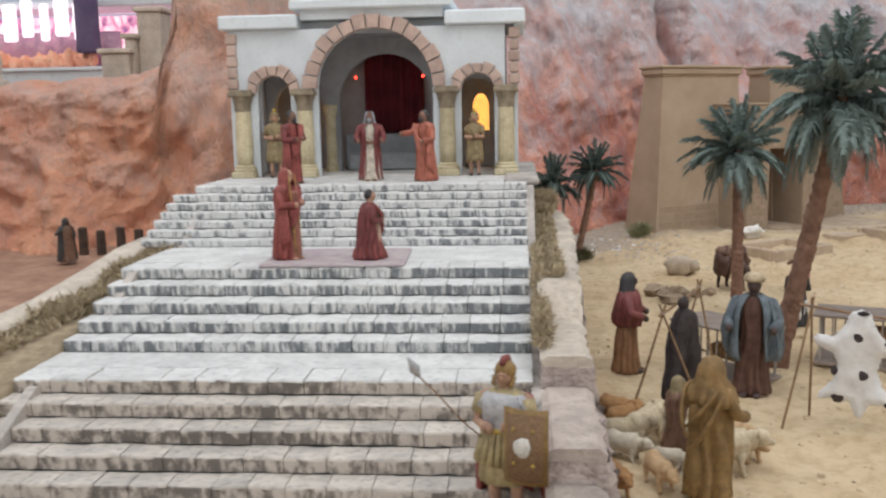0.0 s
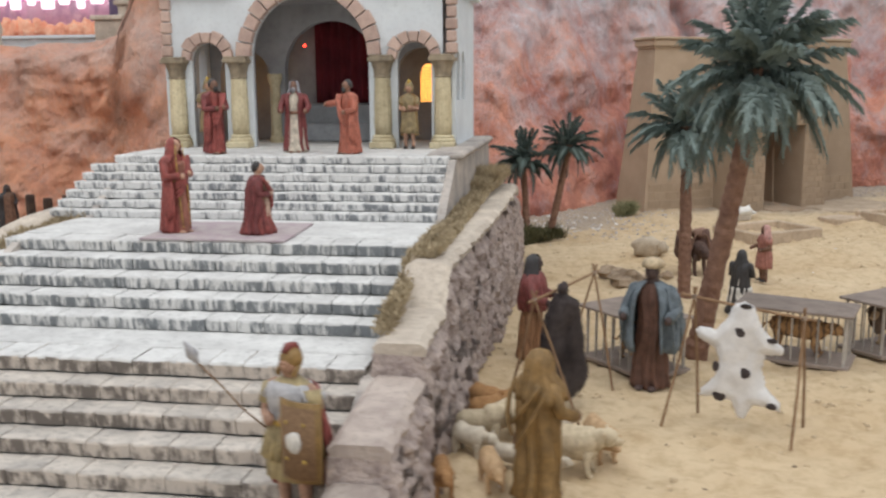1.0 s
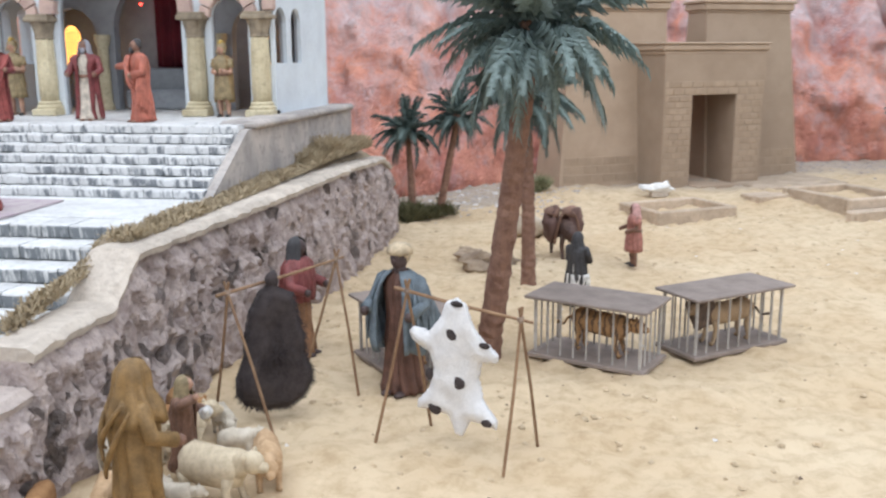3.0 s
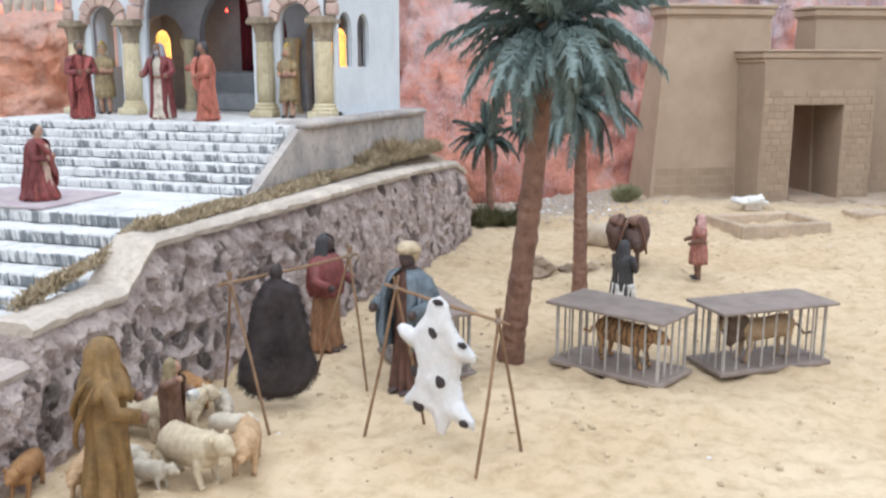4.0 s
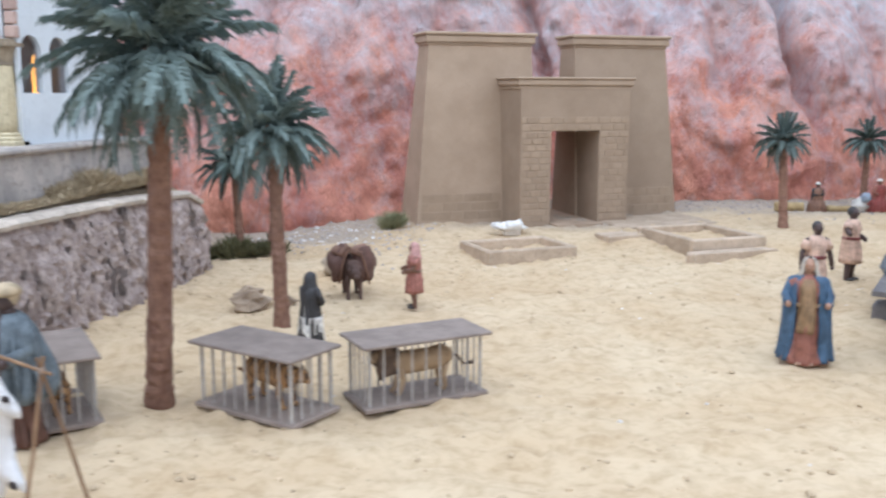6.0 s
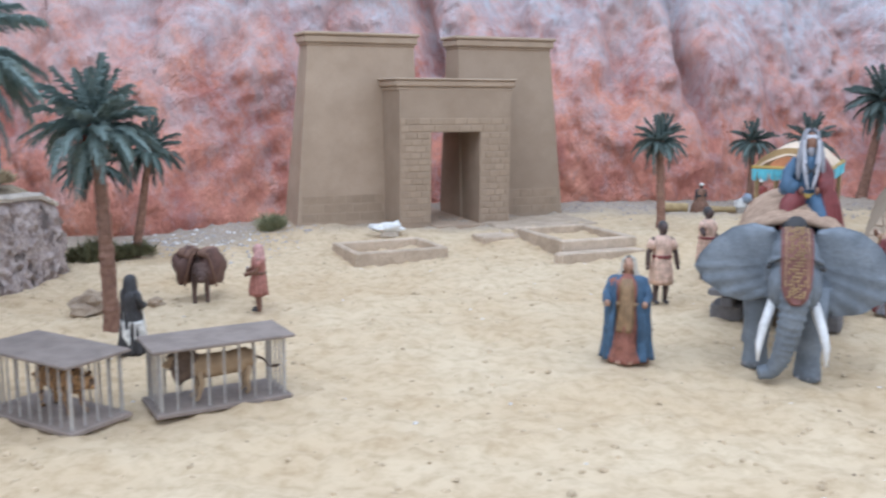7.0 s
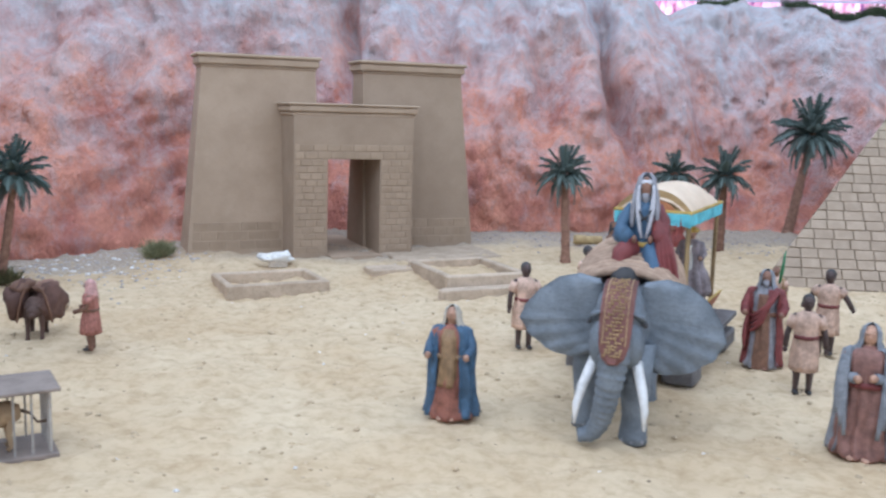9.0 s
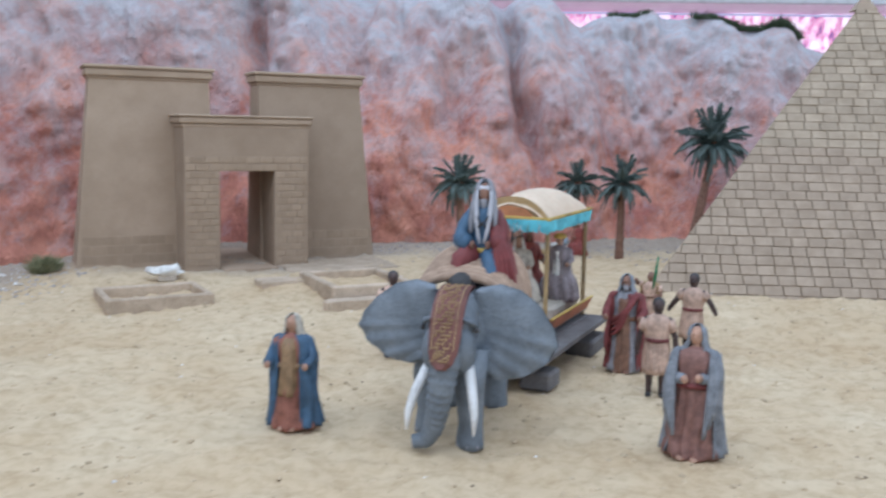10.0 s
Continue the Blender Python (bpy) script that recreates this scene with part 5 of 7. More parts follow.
def hide(name, label, outline, m, thick, material, seed, puff=0.006, res=60):
    """A pelt: the inside of an outline, swollen and rippled."""
    def inside(x, z):
        c = False
        for (x0, z0), (x1, z1) in zip(outline, outline[1:] + outline[:1]):
            if (z0 > z) != (z1 > z) and x < (x1 - x0) * (z - z0) / (z1 - z0) + x0:
                c = not c
        return c

    def edge(x, z):
        best = 9
        p = Vector((x, z))
        for a, b in zip(outline, outline[1:] + outline[:1]):
            a, b = Vector(a), Vector(b)
            q = max(0, min(1, (p - a).dot(b - a) / max(1e-9, (b - a).length_squared)))
            best = min(best, (a.lerp(b, q) - p).length)
        return best
    bm = bmesh.new()
    us = [v[0] for v in outline]
    zs = [v[1] for v in outline]
    u0, u1, z0, z1 = min(us), max(us), min(zs), max(zs)
    nz = int(res * (z1 - z0) / (u1 - u0))
    cell = (u1 - u0) / res
    grid = {}
    for i in range(res + 1):
        for j in range(nz + 1):
            x, z = u0 + cell * i, z0 + cell * j
            if inside(x, z):
                d = min(1.0, edge(x, z) / 0.01)
                bulge = puff * math.sqrt(d) + 0.0022 * noise.noise(Vector((x * 60, z * 45, seed)))
                wave = 0.006 * noise.noise(Vector((x * 22, z * 15, seed + 3)))
                grid[i, j] = (bm.verts.new((x, wave - bulge - thick / 2, z)), bm.verts.new((x, wave + thick / 2 * d, z)))
    rim = {}
    for (i, j) in list(grid):
        q = [(i, j), (i + 1, j), (i + 1, j + 1), (i, j + 1)]
        if all(k in grid for k in q):
            bm.faces.new([grid[k][0] for k in q])
            bm.faces.new([grid[k][1] for k in reversed(q)])
            for a, b in zip(q, q[1:] + q[:1]):
                rim[a, b] = rim.get((a, b), 0) + 1
    for (a, b) in rim:
        if (b, a) not in rim:
            bm.faces.new((grid[b][0], grid[a][0], grid[a][1], grid[b][1]))
    for v in [v for v in bm.verts if not v.link_faces]:
        bm.verts.remove(v)
    ob = finish(name, bm, material)
    ob.matrix_world = m
    return tagged(ob, label, "animal hide")


WHITE_FUR = mat("white_fur", (0.85, 0.84, 0.83), (0.76, 0.75, 0.74), 90, 0.9, 0.5)
BLACK_FUR = mat("black_fur", (0.068, 0.054, 0.053), (0.042, 0.033, 0.033), 120, 0.75, 0.8, (0.08, 0.062, 0.058), 5, 0.5)
WH = [(0.0, 0.143), (0.012, 0.138), (0.02, 0.118), (0.027, 0.108), (0.046, 0.094), (0.044, 0.085), (0.026, 0.083), (0.022, 0.066), (0.028, 0.046), (0.046, 0.03), (0.045, 0.02), (0.03, 0.024), (0.014, 0.022), (0.006, 0.004),
      (-0.002, 0.006), (-0.01, 0.024), (-0.03, 0.026), (-0.046, 0.024), (-0.045, 0.034), (-0.03, 0.05), (-0.024, 0.07), (-0.03, 0.085), (-0.05, 0.094), (-0.054, 0.103), (-0.048, 0.109), (-0.03, 0.107), (-0.018, 0.122), (-0.012, 0.138)]
HIDE_M = pose(0.741, 1.317, 0.066, 0, 0, -23)
pelt = hide("spotted_hide", "white pelt with black spots hanging on a rack", WH, HIDE_M, 0.004, WHITE_FUR, 1)
for x, z, a, b in ((-0.004, 0.108, 0.0095, 0.0075), (0.002, 0.06, 0.0095, 0.007), (-0.022, 0.031, 0.0075, 0.007), (0.033, 0.102, 0.006, 0.003), (0.003, 0.138, 0.007, 0.003), (-0.027, 0.064, 0.004, 0.006), (0.036, 0.027, 0.006, 0.004)):
    bm = bmesh.new()
    wave = 0.006 * noise.noise(Vector((x * 22, z * 15, 4)))
    ball(bm, (x, wave - 0.0068, z), (a, 0.0022, b), n=12, rows=6, wob=0.25, seed=x * 99)
    s = part("spot", bm, BLACK_FUR, pelt, "black fur spot", smooth=True)
BH = [(0.0, 0.15), (0.01, 0.142), (0.024, 0.135), (0.03, 0.11), (0.037, 0.085), (0.036, 0.06), (0.044, 0.04), (0.044, 0.025), (0.032, 0.008), (0.012, 0.0), (-0.015, 0.003), (-0.036, 0.012), (-0.048, 0.03), (-0.046, 0.05), (-0.035, 0.07), (-0.032, 0.095), (-0.026, 0.12), (-0.014, 0.14)]
black = hide("black_hide", "shaggy black pelt hanging on a stick rack", BH, pose(0.533, 1.37, 0.064, 0, 0, 50) @ Matrix.Diagonal((0.95, 1.0, 0.93, 1)), 0.008, BLACK_FUR, 5, puff=0.012, res=44)
rnd = random.Random(19)
verts, faces = [], []
cx, cz = 0.0, 0.07
for k in range(2600):
    i = rnd.randrange(len(BH))
    a, b, u = Vector(BH[i]), Vector(BH[(i + 1) % len(BH)]), rnd.random()
    r = 1 - rnd.random() ** 2.2
    x, z = (a.x + (b.x - a.x) * u) * r, cz + (a.y + (b.y - a.y) * u - cz) * r
    y = -0.012 * math.sqrt(max(0.0, 1 - r)) - 0.006 + 0.006 * noise.noise(Vector((x * 22, z * 15, 8)))
    d = Vector((x * 0.12 + rnd.uniform(-0.003, 0.003), -rnd.uniform(0.0, 0.004), -rnd.uniform(0.001, 0.006)))
    n = len(verts)
    verts += [(x - 0.0008, y, z), (x + 0.0008, y, z), (x + d.x, y + d.y, z + d.z)]
    faces.append((n, n + 1, n + 2))
me = bpy.data.meshes.new("fur")
me.from_pydata(verts, [], faces)
me.materials.append(BLACK_FUR)
fur = new("fur", me)
fur.parent = black
bm = bmesh.new()
ball(bm, (0.002, -0.004, 0.152), (0.008, 0.007, 0.01), n=10, rows=7, wob=0.3)
part("muzzle", bm, BLACK_FUR, black, "drooping black snout", smooth=True)

# ---- statues ----


def paint(name, c, rough=0.55):
    return mat("paint_" + name, tuple(min(0.8, v * 1.12) for v in c), tuple(v * 0.66 for v in c), 13, rough, 0.3, tuple(v * 0.4 for v in c), 6, 0.5, spec=0.4)


SKIN = paint("skin", (0.5, 0.3, 0.21))
DARK = paint("dark_skin", (0.09, 0.06, 0.055))
TAN = paint("brown_skin", (0.24, 0.13, 0.09))
CRIMSON, MAROON, VERMILION = paint("crimson", (0.3, 0.075, 0.065)), paint("maroon", (0.2, 0.05, 0.05)), paint("vermilion", (0.42, 0.14, 0.095))
CREAM, BEIGE, OCHRE, BROWN = paint("cream", (0.6, 0.54, 0.45)), paint("beige", (0.62, 0.43, 0.33)), paint("ochre", (0.34, 0.22, 0.095)), paint("brown", (0.22, 0.12, 0.08))
BLUE, SLATE, TEAL, KHAKI = paint("blue", (0.075, 0.14, 0.23)), paint("slate", (0.25, 0.265, 0.295)), paint("grey_blue", (0.145, 0.18, 0.205)), paint("khaki", (0.31, 0.24, 0.13))
BLACK, GOLD, WHITEP, PINK, GREYP = paint("black", (0.05, 0.048, 0.05)), paint("gold", (0.55, 0.38, 0.09), 0.4), paint("white", (0.72, 0.7, 0.66)), paint("pink", (0.62, 0.36, 0.33)), paint("grey", (0.3, 0.3, 0.33))
GREEN = paint("green", (0.05, 0.2, 0.09))
SILVER, STRAW, RUST = paint("silver", (0.5, 0.5, 0.52), 0.35), paint("straw", (0.46, 0.37, 0.2)), paint("rust", (0.34, 0.14, 0.1))


def cloth(bm, rings, folds, amp, mi, n=56, seed=0.0, a0=0.0, a1=2 * math.pi, thick=0.0):
    """A hanging cloth over (z, rx, ry, x, y) rings; with a0 to a1 it is a cloak that stands open.
    Folds have round backs and sharp valleys, wander, and run out towards the shoulders."""
    full = abs(a1 - a0 - 2 * math.pi) < 1e-6
    fine = []
    for p, q in zip(rings, rings[1:]):
        m = max(1, int(abs(q[0] - p[0]) / 0.035))
        for k in range(m):
            fine.append(tuple(u + (v - u) * k / m for u, v in zip(p, q)))
    fine.append(rings[-1])
    out = []
    zt, zb = max(r[0] for r in rings), min(r[0] for r in rings)
    for z, rx, ry, ox, oy in fine:
        hang = (zt - z) / max(1e-6, zt - zb)
        pts = []
        for k in range(n):
            a = a0 + (a1 - a0) * (k / n if full else k / (n - 1))
            ca, sa = math.cos(a), math.sin(a)
            warp = 1.5 * noise.noise(Vector((ca * 1.3 + seed, sa * 1.3, z * 1.5)))
            ridge = 2 * abs(math.sin(folds * 0.5 * a + warp + 1.6 * noise.noise(Vector((z * 3, seed, 2))))) - 1.25
            soft = noise.noise(Vector((ca * 1.7, sa * 1.7 + seed, z * 3.2)))
            f = 1 + amp * ((0.15 + 0.85 * hang ** 0.8) * ridge * 0.75 + 0.8 * soft)
            pts.append(Vector((ox + rx * f * sa, oy + ry * f * ca, z)))
        if not full:
            inner = [Vector((ox, oy, 0)) + (p - Vector((ox, oy, 0))) * (1 - thick) for p in pts]
            for p, q in zip(inner, pts):
                p.z = q.z
            pts = pts + inner[::-1]
        out.append(pts)
    hull(bm, out, mi)


def swags(bm, mi, lines, r=0.016):
    """Heavy folds lying across a garment: each a tapering ridge through three points."""
    for p, q, e in lines:
        p, q, e = Vector(p), Vector(q), Vector(e)
        pts = [(1 - u) ** 2 * p + 2 * u * (1 - u) * q + u * u * e for u in (k / 10 for k in range(11))]
        tube(bm, pts, [r * (0.35 + 0.65 * math.sin(math.pi * (0.08 + 0.84 * k / 10))) for k in range(11)], 8, mi)


def toga(mi, side=1, w=1.0):
    """A mantle drawn from one shoulder across the breast to the other hip, hanging over the arm."""
    def f(bm):
        s = side
        swags(bm, mi, [((s * 0.13, -0.06, 0.8), (0.06 * s, -0.2 * w, 0.62), (-s * 0.13 * w, -0.1, 0.5 - 0.03 * k)) for k in range(1)] +
              [((s * (0.13 - 0.03 * k), -0.07, 0.8), (0.05 * s, -0.22 * w, 0.62 - 0.05 * k), (-s * 0.14 * w, -0.1, 0.52 - 0.05 * k)) for k in range(4)], 0.024)
        swags(bm, mi, [((-s * 0.16 * w, -0.07 + 0.03 * k, 0.56), (-s * 0.2 * w, -0.1 + 0.03 * k, 0.38), (-s * 0.18 * w, -0.1 + 0.035 * k, 0.2 - 0.03 * k)) for k in range(4)], 0.026)
    return f


def both(*fs):
    def f(bm):
        for g in fs:
            g(bm)
    return f


def arm(bm, sx, elbow, hand, m_sleeve, m_hand, shoulder=(0.135, 0.01, 0.765), r=0.045):
    s = Vector((sx * shoulder[0], shoulder[1], shoulder[2]))
    tube(bm, [s + Vector((-sx * 0.02, 0, 0.01)), s, Vector(elbow), Vector(elbow).lerp(Vector(hand), 0.85)], [r * 0.9, r * 1.1, r, r * 0.95], 9, m_sleeve)
    tube(bm, [Vector(elbow).lerp(Vector(hand), 0.8), Vector(hand)], [r * 0.5, r * 0.45], 7, m_hand)
    ball(bm, hand, (0.028, 0.03, 0.034), m_hand, 8, rows=6)


ARMS = {
    "fold": (((-0.17, -0.03, 0.6), (-0.05, -0.15, 0.6)), ((0.17, -0.03, 0.6), (0.05, -0.15, 0.62))),
    "out": (((-0.19, -0.02, 0.62), (-0.17, -0.17, 0.57)), ((0.19, -0.02, 0.62), (0.17, -0.17, 0.57))),
    "down": (((-0.21, 0.0, 0.6), (-0.23, -0.04, 0.44)), ((0.21, 0.0, 0.6), (0.23, -0.04, 0.44))),
    "left": (((-0.22, -0.03, 0.68), (-0.34, -0.12, 0.66)), ((0.18, -0.02, 0.6), (0.1, -0.15, 0.56))),
    "right": (((-0.18, -0.02, 0.6), (-0.1, -0.15, 0.56)), ((0.22, -0.03, 0.68), (0.34, -0.12, 0.66))),
    "wide": (((-0.24, 0.0, 0.66), (-0.33, -0.03, 0.55)), ((0.24, 0.0, 0.66), (0.33, -0.03, 0.55))),
    "raise": (((-0.22, -0.02, 0.78), (-0.2, -0.16, 0.86)), ((0.19, -0.02, 0.62), (0.14, -0.16, 0.6))),
}


def statue(name, label, x, y, z, h, turn, robe, cloak=None, hood=None, skin=SKIN, arms="fold", kind="robed", extra=None, wide=1.0, under=None, sash=None, seed=1.0, lean=0.0, hair=BROWN, group="", beard=None, wrap=2.25, deep=1.0, cape=True):
    """One painted statue of height h as a single mesh; it faces -y before its turn."""
    bm = bmesh.new()
    mats = [robe, cloak or robe, skin, hood or hair, under or robe, sash or robe, GOLD, BLACK, CRIMSON, STICK, WHITEP, beard or hair, SILVER, STRAW]
    if kind in ("robed", "kneeling", "seated"):
        if kind == "robed":
            rings = [(0.0, 0.19, 0.17), (0.03, 0.2, 0.175), (0.12, 0.18, 0.155), (0.25, 0.165, 0.14), (0.4, 0.155, 0.13), (0.52, 0.14, 0.12), (0.6, 0.14, 0.118), (0.7, 0.155, 0.118), (0.765, 0.16, 0.1), (0.8, 0.11, 0.08), (0.83, 0.05, 0.05)]
        elif kind == "kneeling":
            rings = [(0.0, 0.25, 0.26), (0.04, 0.26, 0.27), (0.14, 0.24, 0.25), (0.25, 0.2, 0.2), (0.38, 0.165, 0.15), (0.5, 0.15, 0.125), (0.65, 0.155, 0.12), (0.765, 0.16, 0.1), (0.8, 0.11, 0.08), (0.83, 0.05, 0.05)]
        else:
            rings = [(0.0, 0.27, 0.2), (0.06, 0.3, 0.24), (0.2, 0.28, 0.25), (0.33, 0.25, 0.22), (0.42, 0.19, 0.16), (0.55, 0.17, 0.14), (0.68, 0.18, 0.14), (0.765, 0.17, 0.12), (0.8, 0.12, 0.09), (0.83, 0.05, 0.05)]
        rings = [(a, b * wide, c * wide, 0, 0.02 * (1 - a)) for a, b, c in rings]
        cloth(bm, rings, 11 if deep < 1.5 else 7, 0.17 * deep, 0, 60, seed)
        if under:
            cloth(bm, [(0.0, 0.12 * wide, 0.17 * wide, 0, -0.02), (0.2, 0.1 * wide, 0.158 * wide, 0, -0.02), (0.45, 0.085 * wide, 0.14 * wide, 0, -0.015), (0.75, 0.07, 0.122, 0, -0.01)], 7, 0.16, 4, 36, seed + 2)
        if sash:
            cloth(bm, [(0.53, 0.148 * wide, 0.128 * wide, 0, 0), (0.57, 0.15 * wide, 0.13 * wide, 0, 0)], 3, 0.02, 5, 24, seed)
        ball(bm, (0.05, -0.14 * wide, 0.012), (0.035, 0.06, 0.018), 2, 8, rows=5)
        ball(bm, (-0.05, -0.14 * wide, 0.012), (0.035, 0.06, 0.018), 2, 8, rows=5)
    else:
        # short tunic on bare legs
        cloth(bm, [(0.235, 0.168, 0.138, 0, 0), (0.3, 0.165, 0.135, 0, 0), (0.42, 0.158, 0.128, 0, 0), (0.54, 0.14, 0.11, 0, 0), (0.6, 0.135, 0.105, 0, 0), (0.7, 0.155, 0.11, 0, 0), (0.765, 0.16, 0.095, 0, 0), (0.8, 0.11, 0.08, 0, 0), (0.83, 0.05, 0.05, 0, 0)], 12, 0.13, 0, 48, seed)
        cloth(bm, [(0.555, 0.148, 0.118, 0, 0), (0.59, 0.146, 0.116, 0, 0)], 3, 0.01, 5, 24, seed)
        for sx in (-1, 1):
            tube(bm, [(sx * 0.07, 0, 0.46), (sx * 0.075, -0.015, 0.26), (sx * 0.075, 0.005, 0.06), (sx * 0.075, 0, 0.0)], [0.06, 0.05, 0.034, 0.036], 9, 2)
            ball(bm, (sx * 0.078, -0.04, 0.018), (0.036, 0.075, 0.022), 7, 8, rows=5)
    if cloak and cape:
        zb = 0.02 if kind != "short" else 0.2
        w = wide * (1.0 if kind != "kneeling" else 1.2)
        cloth(bm, [(zb, 0.225 * w, 0.2 * w, 0, 0.03), (0.2, 0.205 * w, 0.18 * w, 0, 0.025), (0.45, 0.19 * w, 0.155 * w, 0, 0.015), (0.65, 0.185 * w, 0.14, 0, 0.01), (0.755, 0.178, 0.12, 0, 0.005), (0.8, 0.13, 0.1, 0, 0), (0.825, 0.075, 0.075, 0, 0)], 12 if deep < 1.5 else 7, 0.17 * deep, 1, 60, seed + 5, -wrap, wrap, 0.1)
    tube(bm, [(0, 0, 0.79), (0, -0.005, 0.87)], [0.045, 0.04], 9, 2)
    ball(bm, (0, -0.012, 0.905), (0.055, 0.064, 0.075), 2, 12)
    ball(bm, (0, -0.073, 0.9), (0.011, 0.015, 0.018), 2, 6, rows=4)
    tube(bm, [(-0.03, -0.063, 0.922), (0, -0.074, 0.926), (0.03, -0.063, 0.922)], [0.005, 0.009, 0.005], 6, 2)
    if beard:
        ball(bm, (0, -0.055, 0.862), (0.034, 0.032, 0.045), 11, 10, rows=7, wob=0.3)
    if hood:
        cloth(bm, [(0.74, 0.13, 0.105, 0, 0.01), (0.8, 0.105, 0.09, 0, 0.01), (0.86, 0.078, 0.085, 0, 0.008), (0.92, 0.074, 0.083, 0, 0.005), (0.965, 0.058, 0.068, 0, 0.002), (0.99, 0.03, 0.035, 0, 0), (0.997, 0.008, 0.01, 0, 0)], 9, 0.09, 3, 40, seed + 8, -2.45, 2.45, 0.14)
    else:
        ball(bm, (0, 0.012, 0.925), (0.062, 0.066, 0.072), 3, 12)
    for sx, (el, ha) in zip((-1, 1), ARMS[arms]):
        arm(bm, sx, el, ha, (1 if cloak and kind != "short" else 0) if kind != "short" else 2, 2, r=0.045 if kind != "short" else 0.036)
        if kind == "short":
            s = Vector((sx * 0.14, 0.0, 0.765))
            tube(bm, [s, s.lerp(Vector(el), 0.65)], [0.055, 0.062], 9, 0)
    if extra:
        extra(bm)
    if kind == "kneeling":
        for v in bm.verts:
            v.co.z = v.co.z * 0.74 if v.co.z < 0.4 else v.co.z - 0.104
    if kind == "short":
        for v in bm.verts:
            v.co.x *= 1 + (wide - 1) * smooth01(0.88, 0.8, v.co.z) if v.co.z < 0.88 else 1
    ob = finish(name, bm, mats)
    ob.matrix_world = pose(x, y, z, lean, 0, turn) @ Matrix.Diagonal((h, h, h, 1))
    return tagged(ob, label, "statue", group)


def helmet(crest):
    def f(bm):
        ball(bm, (0, 0.004, 0.93), (0.068, 0.074, 0.072), 3, 14)
        tube(bm, [(-0.066, -0.01, 0.9), (-0.06, -0.045, 0.86), (-0.045, -0.055, 0.845)], [0.012, 0.016, 0.008], 8, 3)
        tube(bm, [(0.066, -0.01, 0.9), (0.06, -0.045, 0.86), (0.045, -0.055, 0.845)], [0.012, 0.016, 0.008], 8, 3)
        tube(bm, [(0, -0.06, 0.985), (0, -0.02, 1.01), (0, 0.04, 1.0), (0, 0.08, 0.95)], [0.018, 0.024, 0.024, 0.015], 8, crest)
    return f


def soldier_kit(bm):
    helmet(8)(bm)
    # cloak behind, pleated tunic, breastplate with scaled straps
    cloth(bm, [(0.05, 0.24, 0.12, 0.02, 0.08), (0.45, 0.2, 0.1, 0.01, 0.06), (0.78, 0.16, 0.09, 0, 0.03)], 10, 0.17, 8, 44, 4.0, -1.75, 1.75, 0.12)
    for k in range(22):
        a = 2 * math.pi * k / 22
        p, q = Vector((0.135 * math.sin(a), 0.105 * math.cos(a), 0.56)), Vector((0.19 * math.sin(a), 0.15 * math.cos(a), 0.36))
        tube(bm, [p, p.lerp(q, 0.5) * 1.01, q], [0.016, 0.021, 0.024], 6, 13)
    cloth(bm, [(0.56, 0.146, 0.116, 0, 0), (0.64, 0.15, 0.118, 0, 0), (0.73, 0.165, 0.125, 0, 0), (0.785, 0.14, 0.1, 0, 0), (0.805, 0.09, 0.075, 0, 0)], 4, 0.03, 12, 36, 2.0)
    for sx in (-1, 1):
        for k in range(5):
            tube(bm, [(sx * (0.1 + 0.02 * k), -0.06 + 0.025 * k, 0.79 - 0.01 * k), (sx * (0.15 + 0.012 * k), -0.07 + 0.028 * k, 0.71)], [0.014, 0.017], 6, 12)
    # curved rectangular shield with a rim and a round boss
    rz = math.radians(8)
    for lo, w, h, th, mi in ((0.0, 0.27, 0.46, 0.024, 3), (-0.014, 0.225, 0.41, 0.014, 9)):
        rings = []
        for j in (0, 1):
            ring = []
            for e in (0.0, th):
                row = [(0.2 + u * w, -0.235 + lo + 0.16 * u * u + e, 0.54 + h * (j - 0.5)) for u in (-0.5 + k / 8 for k in range(9))]
                ring += row if e == 0.0 else row[::-1]
            rings.append(ring)
        hull(bm, rings, mi)
    ball(bm, (0.2, -0.253, 0.55), (0.056, 0.012, 0.062), 10, 16, rows=6, wob=0.25)
    for k in range(4):
        a = math.pi / 4 + k * math.pi / 2
        ball(bm, (0.2 + 0.085 * math.cos(a), -0.243, 0.55 + 0.15 * math.sin(a)), (0.012, 0.008, 0.012), 6, 8, rows=5)
    tube(bm, [(-0.13, -0.06, 0.5), (-0.23, -0.15, 0.63), (-0.34, -0.21, 0.78), (-0.46, -0.28, 0.93)], 0.0055, 6, 9)
    tube(bm, [(-0.455, -0.277, 0.92), (-0.475, -0.288, 0.97), (-0.515, -0.31, 1.05)], [0.012, 0.036, 0.003], 8, 12)


def turban(mi=3, w=0.09):
    def f(bm):
        lathe(bm, [(0.055, 0.925), (w, 0.935), (w * 1.05, 0.96), (w * 0.9, 0.985), (0.045, 1.005), (0.012, 1.01)], 18, (0, 0.0, 0), mi, flute=0.1, nf=9)
    return f


